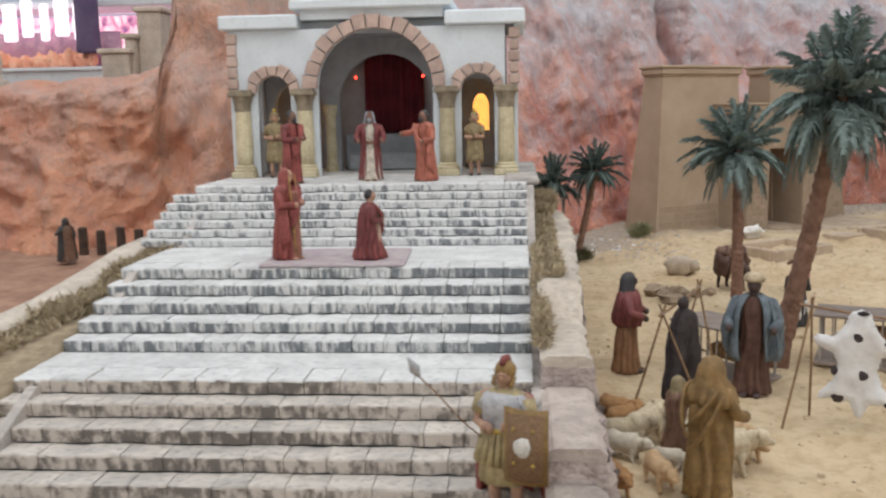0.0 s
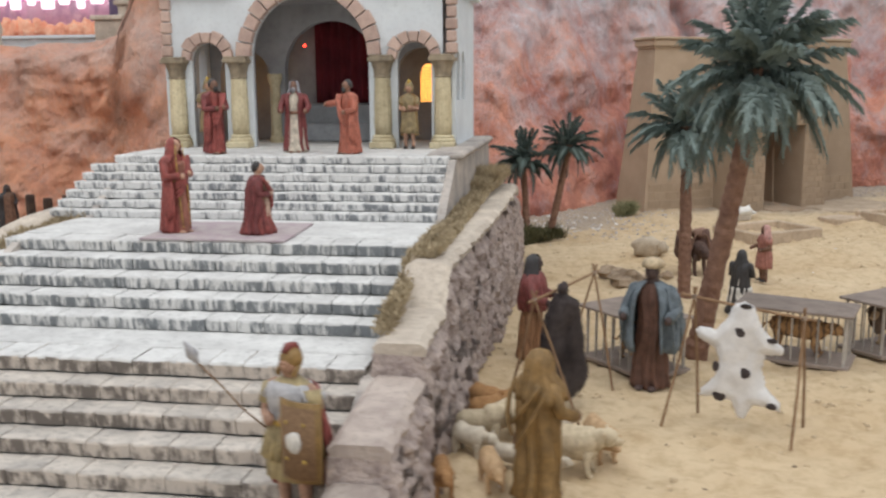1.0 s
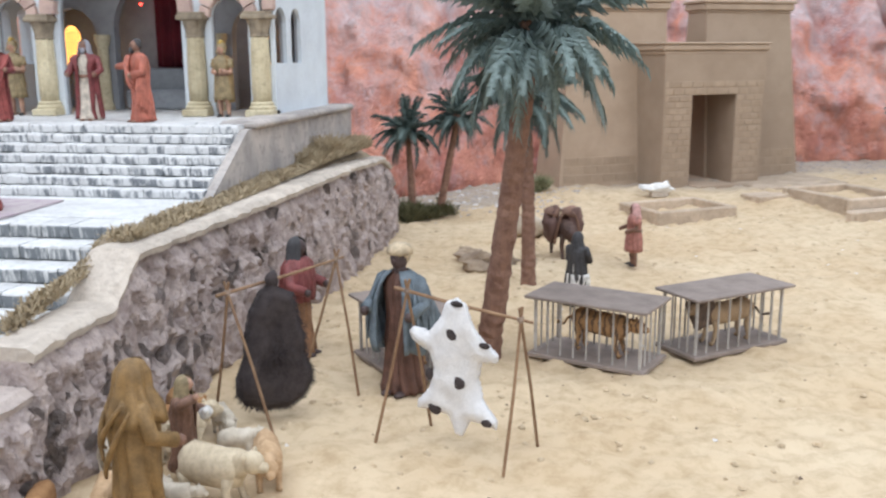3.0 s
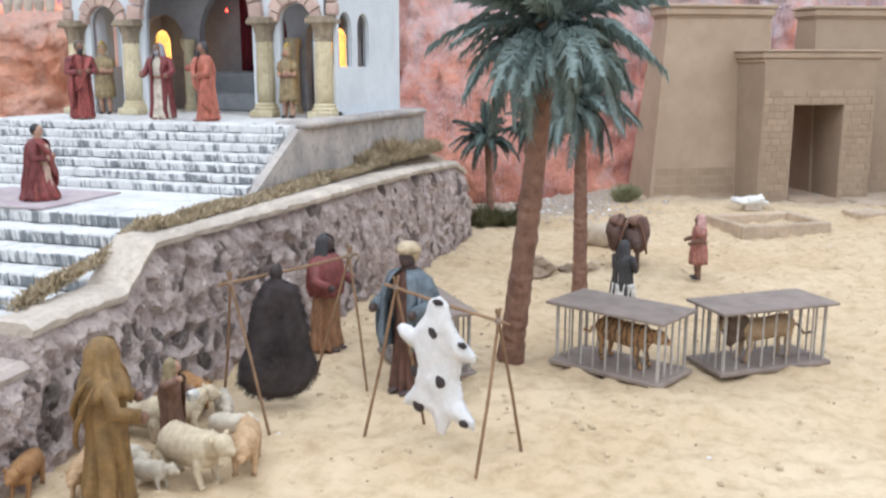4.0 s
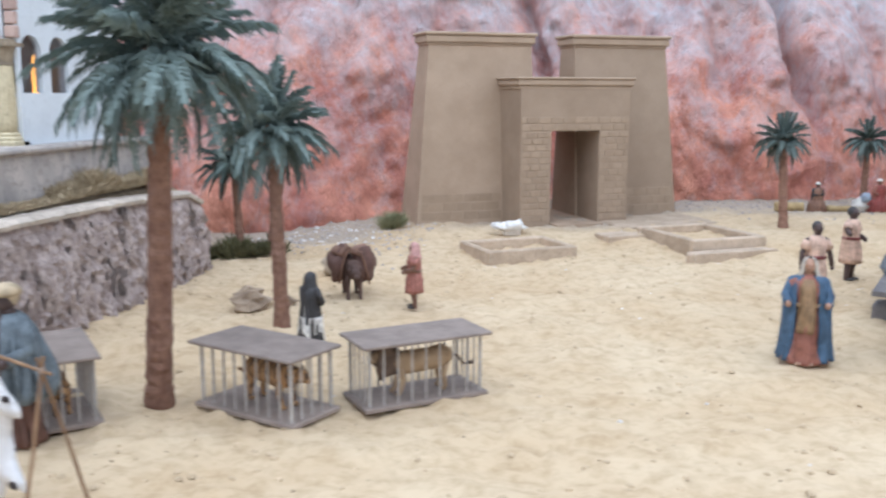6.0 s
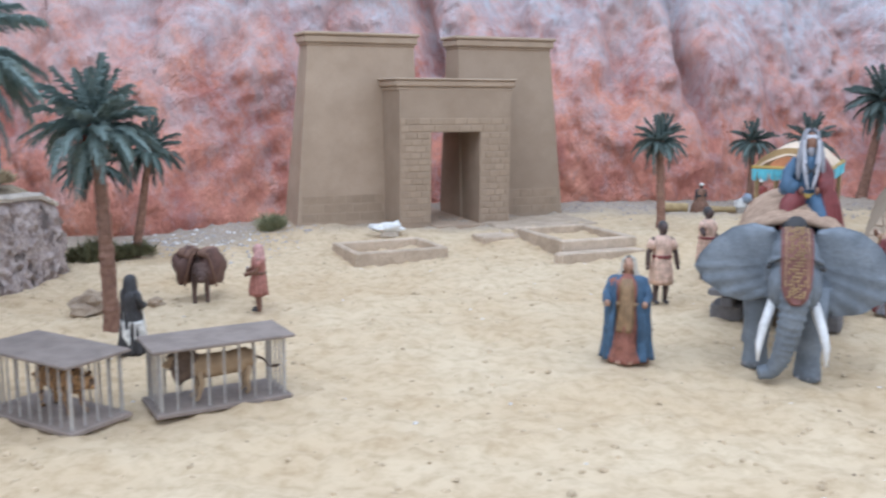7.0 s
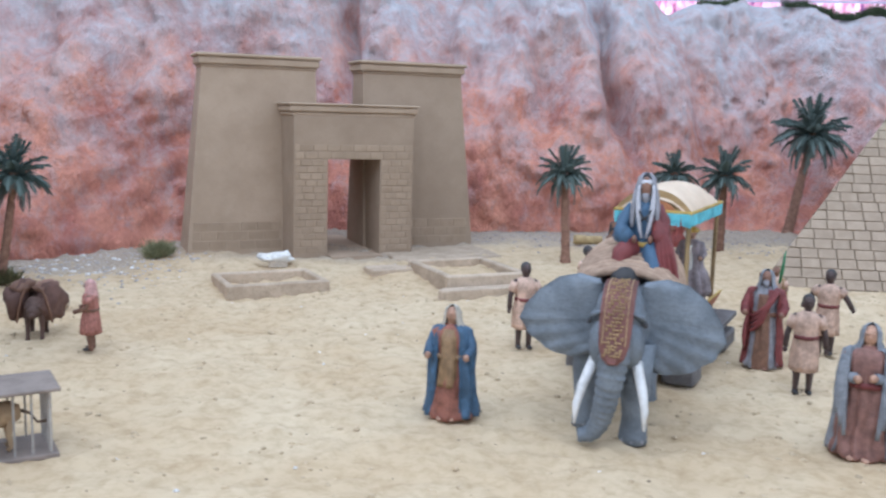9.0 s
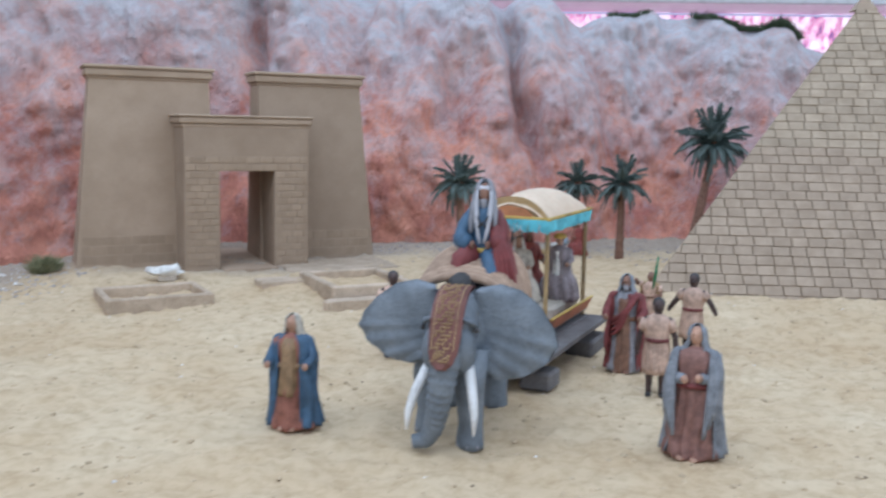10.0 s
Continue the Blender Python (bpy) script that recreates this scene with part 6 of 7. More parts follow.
P = PLAT
STEP1 = 0.242
statue("statue_of_a_nobleman", "crimson-robed statue standing on the temple platform", -0.078, 1.812, P, 0.13, 55, CRIMSON, MAROON, None, TAN, "fold", sash=BROWN, seed=2, extra=toga(0, 1, 0.8), beard=BLACK, hair=BLACK, wide=0.66)
statue("statue_of_a_guard", "khaki armoured guard statue in the side arch", -0.147, 1.955, P, 0.13, 10, KHAKI, None, None, SKIN, "fold", "short", helmet(6), sash=BROWN, seed=3, hair=KHAKI, wide=0.82)
statue("statue_of_a_priest", "priest statue in white robe and maroon cloak", 0.058, 1.843, P, 0.127, 8, CREAM, MAROON, GREYP, TAN, "out", seed=4, sash=BROWN, beard=GREYP, wrap=2.7, wide=0.74)
statue("statue_of_a_speaker", "vermilion-robed statue stretching out an arm", 0.159, 1.82, P, 0.127, -38, VERMILION, VERMILION, None, TAN, "left", seed=5, extra=toga(1, -1, 0.85), beard=BLACK, hair=BLACK, wide=0.74)
statue("statue_of_a_guard", "khaki guard statue standing between two columns", 0.243, 1.945, P, 0.122, -5, KHAKI, OCHRE, None, SKIN, "fold", "short", helmet(6), sash=BROWN, seed=6, hair=KHAKI, wide=0.78)
statue("statue_of_a_noblewoman", "tall statue in crimson veil on the landing", -0.012, 1.5, STEP1 + 0.003, 0.135, 70, CRIMSON, CRIMSON, CRIMSON, SKIN, "fold", sash=OCHRE, seed=7, wide=0.74, deep=1.2, under=RUST, extra=both(toga(8, 1, 0.8), lambda bm: swags(bm, 6, [((sx * 0.05, -0.07, 0.93), (sx * 0.075, -0.1, 0.6), (sx * 0.05, -0.128, 0.05)) for sx in (-1, 1)], 0.006)))
statue("statue_of_a_kneeling_man", "kneeling statue in a crimson cloak on the carpet", 0.11, 1.5, STEP1 + 0.003, 0.114, 100, CRIMSON, MAROON, None, SKIN, "fold", "kneeling", seed=8, wide=0.8, hair=BLACK, under=BEIGE, sash=OCHRE, extra=toga(8, -1))
statue("statue_of_a_soldier", "soldier statue with red-crested helmet and brown shield", 0.312, 1.008, 0.0795, 0.15, -20, STRAW, None, None, SKIN, "fold", "short", soldier_kit, sash=GOLD, seed=9, hair=paint("bronze", (0.3, 0.18, 0.06), 0.4))
statue("statue_of_a_shepherd", "shepherd statue wrapped in an ochre hooded cloak", 0.521, 1.115, G, 0.15, 132, paint("shepherd_brown", (0.25, 0.15, 0.055)), MATS["paint_shepherd_brown"], MATS["paint_shepherd_brown"], TAN, "out", wide=0.72, seed=10,
       deep=2.0, wrap=2.7,
       extra=lambda bm: (swags(bm, 1, [((-0.13, 0.1, 0.8), (-0.06, 0.24, 0.6), (0.1, 0.15, 0.5)), ((-0.15, 0.07, 0.76), (-0.12, 0.22, 0.5), (0.04, 0.17, 0.36)), ((0.14, 0.08, 0.79), (0.13, 0.2, 0.6), (0.06, 0.17, 0.44))], 0.017),
                         cloth(bm, [(0.68, 0.19, 0.15, 0, 0.0), (0.77, 0.165, 0.13, 0, 0.0), (0.84, 0.1, 0.1, 0, 0.01), (0.93, 0.082, 0.092, 0, 0.005), (0.985, 0.05, 0.06, 0, 0.0), (1.0, 0.01, 0.012, 0, 0)], 9, 0.22, 3, 52, 2.2, -2.5, 2.5, 0.12)))
statue("statue_of_a_kneeling_shepherd", "kneeling shepherd statue in a brown cloak", 0.507, 1.222, G + 0.008, 0.1, 100, BROWN, BROWN, KHAKI, SKIN, "raise", "kneeling", wide=0.6, seed=11,
       extra=lambda bm: (ball(bm, (0.04, -0.17, 0.62), (0.085, 0.06, 0.055), 10, 12, wob=0.3), ball(bm, (-0.05, -0.19, 0.67), (0.035, 0.035, 0.035), 10, 10, wob=0.2)))
statue("statue_of_a_merchant", "dark merchant statue in red shawl and brown robe", 0.492, 1.575, G, 0.155, 82, paint("russet", (0.3, 0.16, 0.085)), paint("dull_red", (0.24, 0.07, 0.065)), BLACK, DARK, "out", sash=OCHRE, wide=0.76, seed=12, deep=1.4, cape=False,
       extra=lambda bm: cloth(bm, [(0.47, 0.155, 0.135, 0.02, 0.01), (0.55, 0.165, 0.14, 0.01, 0.01), (0.64, 0.17, 0.135, 0, 0.0), (0.76, 0.165, 0.115, 0, 0), (0.81, 0.11, 0.09, 0, 0), (0.83, 0.07, 0.07, 0, 0)], 13, 0.24, 1, 56, 3.3))
statue("statue_of_a_seller", "seller statue with striped cap and grey-blue mantle", 0.651, 1.466, G, 0.172, -20, paint("umber", (0.14, 0.07, 0.05)), TEAL, None, DARK, "out", wide=0.74, seed=13, deep=1.4, cape=False, hair=paint("sand_cap", (0.55, 0.44, 0.29)),
       extra=lambda bm: (turban(3, 0.085)(bm), cloth(bm, [(0.3, 0.2, 0.17, 0.02, 0.02), (0.4, 0.235, 0.185, 0.01, 0.015), (0.52, 0.24, 0.175, 0, 0.01), (0.64, 0.22, 0.155, 0, 0.0), (0.74, 0.185, 0.13, 0, 0), (0.8, 0.12, 0.1, 0, 0), (0.83, 0.065, 0.065, 0, 0)], 11, 0.24, 1, 72, 3.9, -2.68, 2.68, 0.1),
                         swags(bm, 1, [((sx * 0.12, -0.05, 0.79), (sx * (0.2 + 0.02 * k), -0.12 + 0.05 * k, 0.6), (sx * (0.2 + 0.015 * k), -0.1 + 0.06 * k, 0.36)) for sx in (-1, 1) for k in range(3)], 0.014)))
statue("statue_of_a_porter", "porter statue with black vest and white trousers", 0.833, 1.88, G, 0.113, 150, BLACK, None, BLACK, DARK, "fold", under=WHITEP, seed=14,
       extra=lambda bm: cloth(bm, [(0.02, 0.15, 0.13, 0, 0), (0.2, 0.18, 0.15, 0, 0), (0.42, 0.17, 0.14, 0, 0)], 7, 0.2, 10, 36, 1.7))
statue("statue_of_a_girl", "small statue in pink headscarf and red dress", 0.924, 2.155, G, 0.115, -75, paint("dusty_red", (0.46, 0.2, 0.16)), None, PINK, TAN, "out", "short", under=PINK, sash=BROWN, seed=15)
statue("statue_of_a_lady", "lady statue in blue cloak and ochre dress", 1.525, 1.952, G, 0.148, -8, RUST, BLUE, CREAM, SKIN, "out", sash=paint("bronze_brown", (0.33, 0.21, 0.11)), under=RUST, wide=1.09, seed=16, wrap=2.6,
       extra=lambda bm: cloth(bm, [(0.3, 0.11, 0.185, 0, -0.012), (0.45, 0.105, 0.175, 0, -0.012), (0.6, 0.095, 0.16, 0, -0.008), (0.72, 0.095, 0.145, 0, -0.006), (0.79, 0.08, 0.1, 0, 0)], 8, 0.13, 5, 44, 1.1))
statue("statue_of_a_veiled_woman", "veiled woman statue in slate mantle and brown dress", 2.024, 1.905, G, 0.162, -22, paint("plum_brown", (0.27, 0.14, 0.115)), SLATE, SLATE, SKIN, "fold", sash=MAROON, seed=17, wide=1.08,
       extra=lambda bm: swags(bm, 1, [((sx * 0.12, -0.06, 0.82), (sx * (0.2 - 0.02 * k), -0.16, 0.62), (sx * (0.17 - 0.03 * k), -0.17, 0.34 - 0.08 * k)) for sx in (-1, 1) for k in range(3)], 0.028))
for k, (x, y, tn, ar) in enumerate(((2.02, 2.153, -8, "down"), (2.121, 2.4, -25, "wide"), (1.608, 2.325, 15, "down"), (1.72, 2.56, 50, "left"))):
    statue("statue_of_a_servant", ("dark servant statue in a belted beige tunic", "dark servant statue holding its arms apart", "dark servant statue beside the elephant", "dark servant statue walking behind the elephant")[k],
           x, y, ground_z(x, y), 0.148, tn, BEIGE, None, None, DARK, ar, "short", wide=0.82, sash=MAROON, seed=18 + k, hair=BLACK, group="servants round the elephant")
statue("statue_of_a_king", "king statue in grey shawl and maroon robe", 1.992, 2.292, G, 0.16, -18, GREYP, MAROON, SLATE, TAN, "out", wide=0.88, sash=BROWN, under=BROWN, seed=23, beard=GREYP, extra=toga(1, 1, 0.9))
statue("statue_of_a_musician", "musician statue in beige clothes lifting a green horn", 2.08, 2.6, ground_z(2.08, 2.6), 0.115, -30, BEIGE, OCHRE, None, TAN, "raise", "short", sash=BROWN, seed=24,
       extra=lambda bm: tube(bm, [(0.12, -0.2, 0.75), (0.16, -0.22, 1.0), (0.18, -0.2, 1.3)], [0.02, 0.03, 0.012], 8, 4), under=GREEN)
statue("statue_of_a_seated_man", "seated dark statue in a white cap near the cliff", 1.832, 3.46, ground_z(1.83, 3.46) - 0.004, 0.09, 10, BROWN, BLACK, None, DARK, "fold", "seated", turban(10), seed=25)
statue("statue_of_a_seated_man", "seated statue in white and red robes near the cliff", 2.01, 3.5, ground_z(2.0, 3.5) - 0.004, 0.1, 20, CRIMSON, RUST, None, TAN, "out", "seated", turban(10), seed=26)
statue("statue_of_a_small_peasant", "small dark peasant statue beside wooden posts", -0.6, 1.98, 0.165, 0.09, 60, BROWN, BLACK, BLACK, DARK, "left", seed=27)

# ---- flock ----
WOOL, WOOL2 = mat("cream_wool", (0.66, 0.56, 0.4), (0.5, 0.41, 0.28), 120, 0.9, 0.6), mat("white_wool", (0.72, 0.645, 0.53), (0.58, 0.51, 0.4), 120, 0.9, 0.6)
WOOL3 = mat("ginger_wool", (0.46, 0.26, 0.12), (0.33, 0.17, 0.075), 120, 0.9, 0.5)
WOOL4 = mat("tan_wool", (0.58, 0.4, 0.24), (0.44, 0.29, 0.16), 120, 0.9, 0.5)
for k, (x, y, tn, L, mt, lab) in enumerate((
        (0.548, 1.182, 80, 0.064, WOOL, "cream sheep statue grazing in the flock"), (0.525, 1.156, 95, 0.034, WOOL2, "white lamb statue beside the grazing sheep"), (0.581, 1.226, 25, 0.052, WOOL4, "tan goat statue turning its head"),
        (0.474, 1.262, 140, 0.058, WOOL, "cream sheep statue near the stone wall"), (0.443, 1.208, 60, 0.044, WOOL2, "white lamb statue beside the wall"), (0.473, 1.138, 20, 0.044, WOOL4, "tan goat statue in the flock"),
        (0.448, 1.335, 60, 0.046, WOOL3, "ginger goat statue near the stone wall"), (0.452, 1.3, 120, 0.046, WOOL3, "ginger sheep statue among the flock"), (0.489, 1.176, 75, 0.036, WOOL2, "white lamb statue behind the shepherd"),
        (0.447, 1.245, 100, 0.05, WOOL, "cream sheep statue against the wall"), (0.425, 1.118, 20, 0.042, WOOL3, "ginger goat statue at the wall foot"), (0.5, 1.315, 40, 0.038, WOOL2, "white lamb statue beside the black hide"),
        (0.533, 1.268, 110, 0.036, WOOL2, "white lamb statue by the kneeling shepherd"))):
    quadruped("sheep_statue", lab, "statue", pose(x, y, G - 0.001, 0, 0, tn), L, L * 0.7, [mt, mt], 0.5, 0.3, 0.1, tail=False, lumps=0.22, group="flock of sheep statues", down=0.05 + 0.1 * (k % 3), seed=k)

# pack animal
COAT = paint("dark_brown_coat", (0.11, 0.065, 0.05), 0.75)
quadruped("donkey_statue", "dark brown donkey statue loaded with packs", "statue", pose(0.792, 2.222, G - 0.001, 0, 0, 24), 0.084, 0.074, [COAT, COAT], 0.4, 0.24, 0.06, down=0.3)
DM = pose(0.792, 2.222, G, 0, 0, 24)
for dx, dz, lab in ((-0.023, 0.06, "brown leather pack on the donkey"), (0.023, 0.058, "dark cloth bundle on the donkey")):
    bm = bmesh.new()
    ball(bm, DM @ Vector((dx, 0.0, dz)), (0.0165, 0.034, 0.033), n=16, rows=11, wob=0.6, seed=dx * 50)
    ball(bm, DM @ Vector((dx * 0.75, 0.004, dz + 0.024)), (0.016, 0.028, 0.013), 1, 12, rows=7, wob=0.5)
    for y in (-0.018, 0.014):
        tube(bm, [DM @ Vector((dx * (0.3 + 0.8 * u), y - 0.012, dz + 0.03 - 0.05 * u * u)) for u in (0, 0.3, 0.6, 0.9, 1.1)], 0.0022, 6, 1)
    tagged(finish("pack", bm, [paint("pack_leather", (0.14, 0.078, 0.062), 0.8), BROWN]), lab, "pack")
bm = bmesh.new()
ball(bm, (0.712, 2.4, G + 0.02), (0.036, 0.024, 0.026), n=14, rows=9, wob=0.3, seed=7)
ball(bm, (0.744, 2.39, G + 0.022), (0.014, 0.014, 0.014), n=12, rows=7, wob=0.35, seed=8)
tagged(finish("sack", bm, mat("dusty_sackcloth", (0.52, 0.44, 0.34), (0.4, 0.33, 0.25), 40, 0.9, 0.6)), "cream cloth sack lying behind the donkey", "sack")
for x, y, r, s in ((0.648, 2.09, 0.027, 1), (0.7, 2.13, 0.014, 2), (0.62, 2.16, 0.02, 3), (0.735, 2.16, 0.012, 4)):
    bm = bmesh.new()
    ball(bm, (x, y, G + r * 0.35), (r * 1.3, r, r * 0.75), n=10, rows=7, wob=0.7, seed=s)
    tagged(finish("boulder", bm, BOULDER, smooth=False), "pale sandstone boulder lying on the sand", "stone", "boulders by the palm")

# ---- elephant and canopied cart ----


def build_elephant():
    m = pose(1.745, 1.975, G, 0, 0, -10) @ Matrix.Diagonal((0.92, 0.92, 0.92, 1))
    HIDE = mat("elephant_grey", (0.205, 0.23, 0.26), (0.14, 0.16, 0.185), 30, 0.62, 0.5, (0.1, 0.115, 0.135), 6, 0.45)
    IVORY = paint("ivory", (0.78, 0.76, 0.72), 0.4)
    bm = bmesh.new()
    tube(bm, [(0, -0.075, 0.15), (0, -0.04, 0.15), (0, 0.02, 0.142), (0, 0.08, 0.145), (0, 0.14, 0.15), (0, 0.165, 0.14)], [0.035, 0.055, 0.064, 0.066, 0.055, 0.025], 20, 0, flat=1.05)
    for sx in (-1, 1):
        for y, k in ((-0.05 - 0.024 * sx, -0.012), (0.11, 0.01)):
            px = 0.026 if sx > 0 else -0.044
            tube(bm, [(px * 0.9, y, 0.13), (px, y + k, 0.08), (px, y, 0.03), (px, y - 0.004, 0.006), (px, y - 0.004, -0.002)], [0.026, 0.02, 0.0165, 0.019, 0.019], 14, 0)
            for q in (-1, 0, 1):
                ball(bm, (px + 0.011 * q, y - 0.02 + 0.004 * abs(q), 0.003), (0.0045, 0.003, 0.0045), 3, 8, rows=5)
    ball(bm, (0, -0.078, 0.16), (0.034, 0.042, 0.047), 0, 18, rows=12)
    ball(bm, (0, -0.06, 0.178), (0.034, 0.036, 0.03), 0, 14)
    for sx in (-1, 1):
        ball(bm, (sx * 0.018, -0.1, 0.135), (0.018, 0.024, 0.032), 0, 12)
        tube(bm, [(sx * 0.02, -0.112, 0.178), (sx * 0.031, -0.104, 0.172), (sx * 0.036, -0.092, 0.164)], [0.002, 0.0042, 0.002], 8, 0)
    pts, rad = [], []
    path = [(0, -0.098, 0.155), (0, -0.122, 0.125), (-0.003, -0.126, 0.092), (-0.008, -0.123, 0.06), (-0.014, -0.119, 0.034), (-0.024, -0.116, 0.016), (-0.042, -0.12, 0.013)]
    for k in range(55):
        u = k / 54 * (len(path) - 1)
        i = min(int(u), len(path) - 2)
        pts.append(Vector(path[i]).lerp(Vector(path[i + 1]), u - i))
        rad.append((0.0235 - 0.0143 * (k / 54) ** 0.8) * (1.045 if k % 3 else 0.93))
    tube(bm, pts, rad, 18, 0)
    for sx in (-1, 1):
        tube(bm, [(sx * 0.024, -0.09, 0.12), (sx * 0.03, -0.106, 0.104), (sx * 0.038, -0.124, 0.082), (sx * 0.043, -0.136, 0.06), (sx * 0.044, -0.142, 0.036)], [0.0072, 0.0072, 0.0064, 0.005, 0.0015], 12, 1)
        ball(bm, (sx * 0.0355, -0.1, 0.162), 0.0038, 2, 8)
        # ear: a broad cupped fan, scalloped along its lower edge
        outline = [(0.03, 0.21), (0.058, 0.216), (0.086, 0.209), (0.112, 0.19), (0.131, 0.167), (0.136, 0.15), (0.125, 0.132), (0.104, 0.115), (0.08, 0.105), (0.054, 0.104), (0.032, 0.112)]
        rim = []
        for k in range(41):
            u = k / 40 * (len(outline) - 1)
            i = min(int(u), len(outline) - 2)
            q = u - i
            q = q * q * (3 - 2 * q) * 0.35 + q * 0.65
            rim.append((outline[i][0] + (outline[i + 1][0] - outline[i][0]) * q, outline[i][1] + (outline[i + 1][1] - outline[i][1]) * q))
        loops = []
        for i in range(11):
            r = i / 10
            ring = []
            for k, (ox, oz) in enumerate(rim):
                hz = 0.205 - 0.088 * k / 40
                low = smooth01(14, 22, k)
                rib = 0.002 * math.cos(k * 1.26) * r * low
                scal = 1 + 0.012 * math.cos(k * 1.26) * low * r
                x = 0.026 + (ox - 0.026) * r * scal
                z = hz + (oz - hz) * r * scal - (0.013 * r * smooth01(0.2, 0.13, oz) if sx > 0 else 0.0)
                y = -0.064 - 0.007 * math.sin(math.pi * r * 0.9) + 0.004 * r * r - 1.0 * rib + 0.006 * r * math.cos(k / 40 * math.pi)
                ring.append((sx * x, y, z))
            loops.append(ring + [(px, py + 0.0045, pz) for px, py, pz in reversed(ring)])
        hull(bm, loops, 0)
    tube(bm, [(0, 0.16, 0.16), (0, 0.178, 0.12), (0, 0.18, 0.07)], [0.006, 0.004, 0.006], 7, 0)
    ball(bm, (0, -0.034, 0.206), (0.0195, 0.018, 0.02), 2, 14, rows=9, wob=0.12)
    ob = finish("elephant_statue", bm, [HIDE, IVORY, BLACK, GREYP])
    ob.matrix_world = m
    tagged(ob, "grey elephant statue with spread ears and white tusks", "statue")
    # forehead cloth
    c = tagged(empty("head_cloth", m), "brown forehead cloth with gold pattern on the elephant", "cloth")
    bm = bmesh.new()
    prof = [(-0.034, 0.2075), (-0.06, 0.2115), (-0.085, 0.207), (-0.107, 0.194), (-0.12, 0.178), (-0.1285, 0.16), (-0.138, 0.14), (-0.146, 0.126), (-0.15, 0.119)]
    wid = [0.019, 0.0205, 0.021, 0.021, 0.021, 0.0205, 0.019, 0.014, 0.006]
    rings = [[(-w, y + 0.002, z), (-w * 0.6, y - 0.003, z + 0.002), (w * 0.6, y - 0.003, z + 0.002), (w, y + 0.002, z), (w, y + 0.006, z - 0.002), (-w, y + 0.006, z - 0.002)] for (y, z), w in zip(prof, wid)]
    hull(bm, rings)
    body = part("cloth_panel", bm, paint("dark_red_brown", (0.18, 0.075, 0.062), 0.7), c, smooth=False)
    bm = bmesh.new()
    for j, ((y, z), (y2, z2)) in enumerate(zip(prof[1:-2], prof[2:-1])):
        for k in range(4):
            q = (k + 0.5) / 4
            yy, zz = y + (y2 - y) * q, z + (z2 - z) * q
            for i, dx in enumerate((-0.009, -0.0045, 0.0, 0.0045, 0.009)):
                if (i + k + j) % 4 != 1:
                    ball(bm, (dx + 0.0015 * math.sin(k * 2.1 + j), yy - 0.0046, zz + 0.0026), (0.0026 if (i + k) % 2 else 0.0016, 0.0009, 0.0014 if (i + k) % 2 else 0.0028), n=6, rows=4)
    for dx in (-0.0145, 0.0145):
        tube(bm, [(dx, y - 0.0018, z + 0.0018) for y, z in prof[:-2]], 0.0009, 5)
    part("gold_pattern", bm, paint("dull_gold", (0.35, 0.24, 0.12), 0.6), body, "dull gold braided pattern")
    # ribbed blanket over the back
    s = tagged(empty("saddle_blanket", m), "tan ribbed saddle blanket over the elephant", "saddle")
    for k in range(13):
        y = -0.034 + 0.0105 * k
        rise = 0.22 + 0.0038 * min(k, 8)
        bm = bmesh.new()
        n = 17
        tube(bm, [(0.074 * math.cos(a), y + 0.006 * math.sin(a) - 0.004 + 0.001 * math.sin(3 * a + k), 0.15 + (rise - 0.15) * math.sin(a) ** 0.65) for a in (math.radians(2 + 176 * i / (n - 1)) for i in range(n))], 0.0062, 8)
        part("roll", bm, mat("tan_rope", (0.5, 0.36, 0.26), (0.36, 0.25, 0.18), 90, 0.9, 0.5), s, smooth=True)


build_elephant()


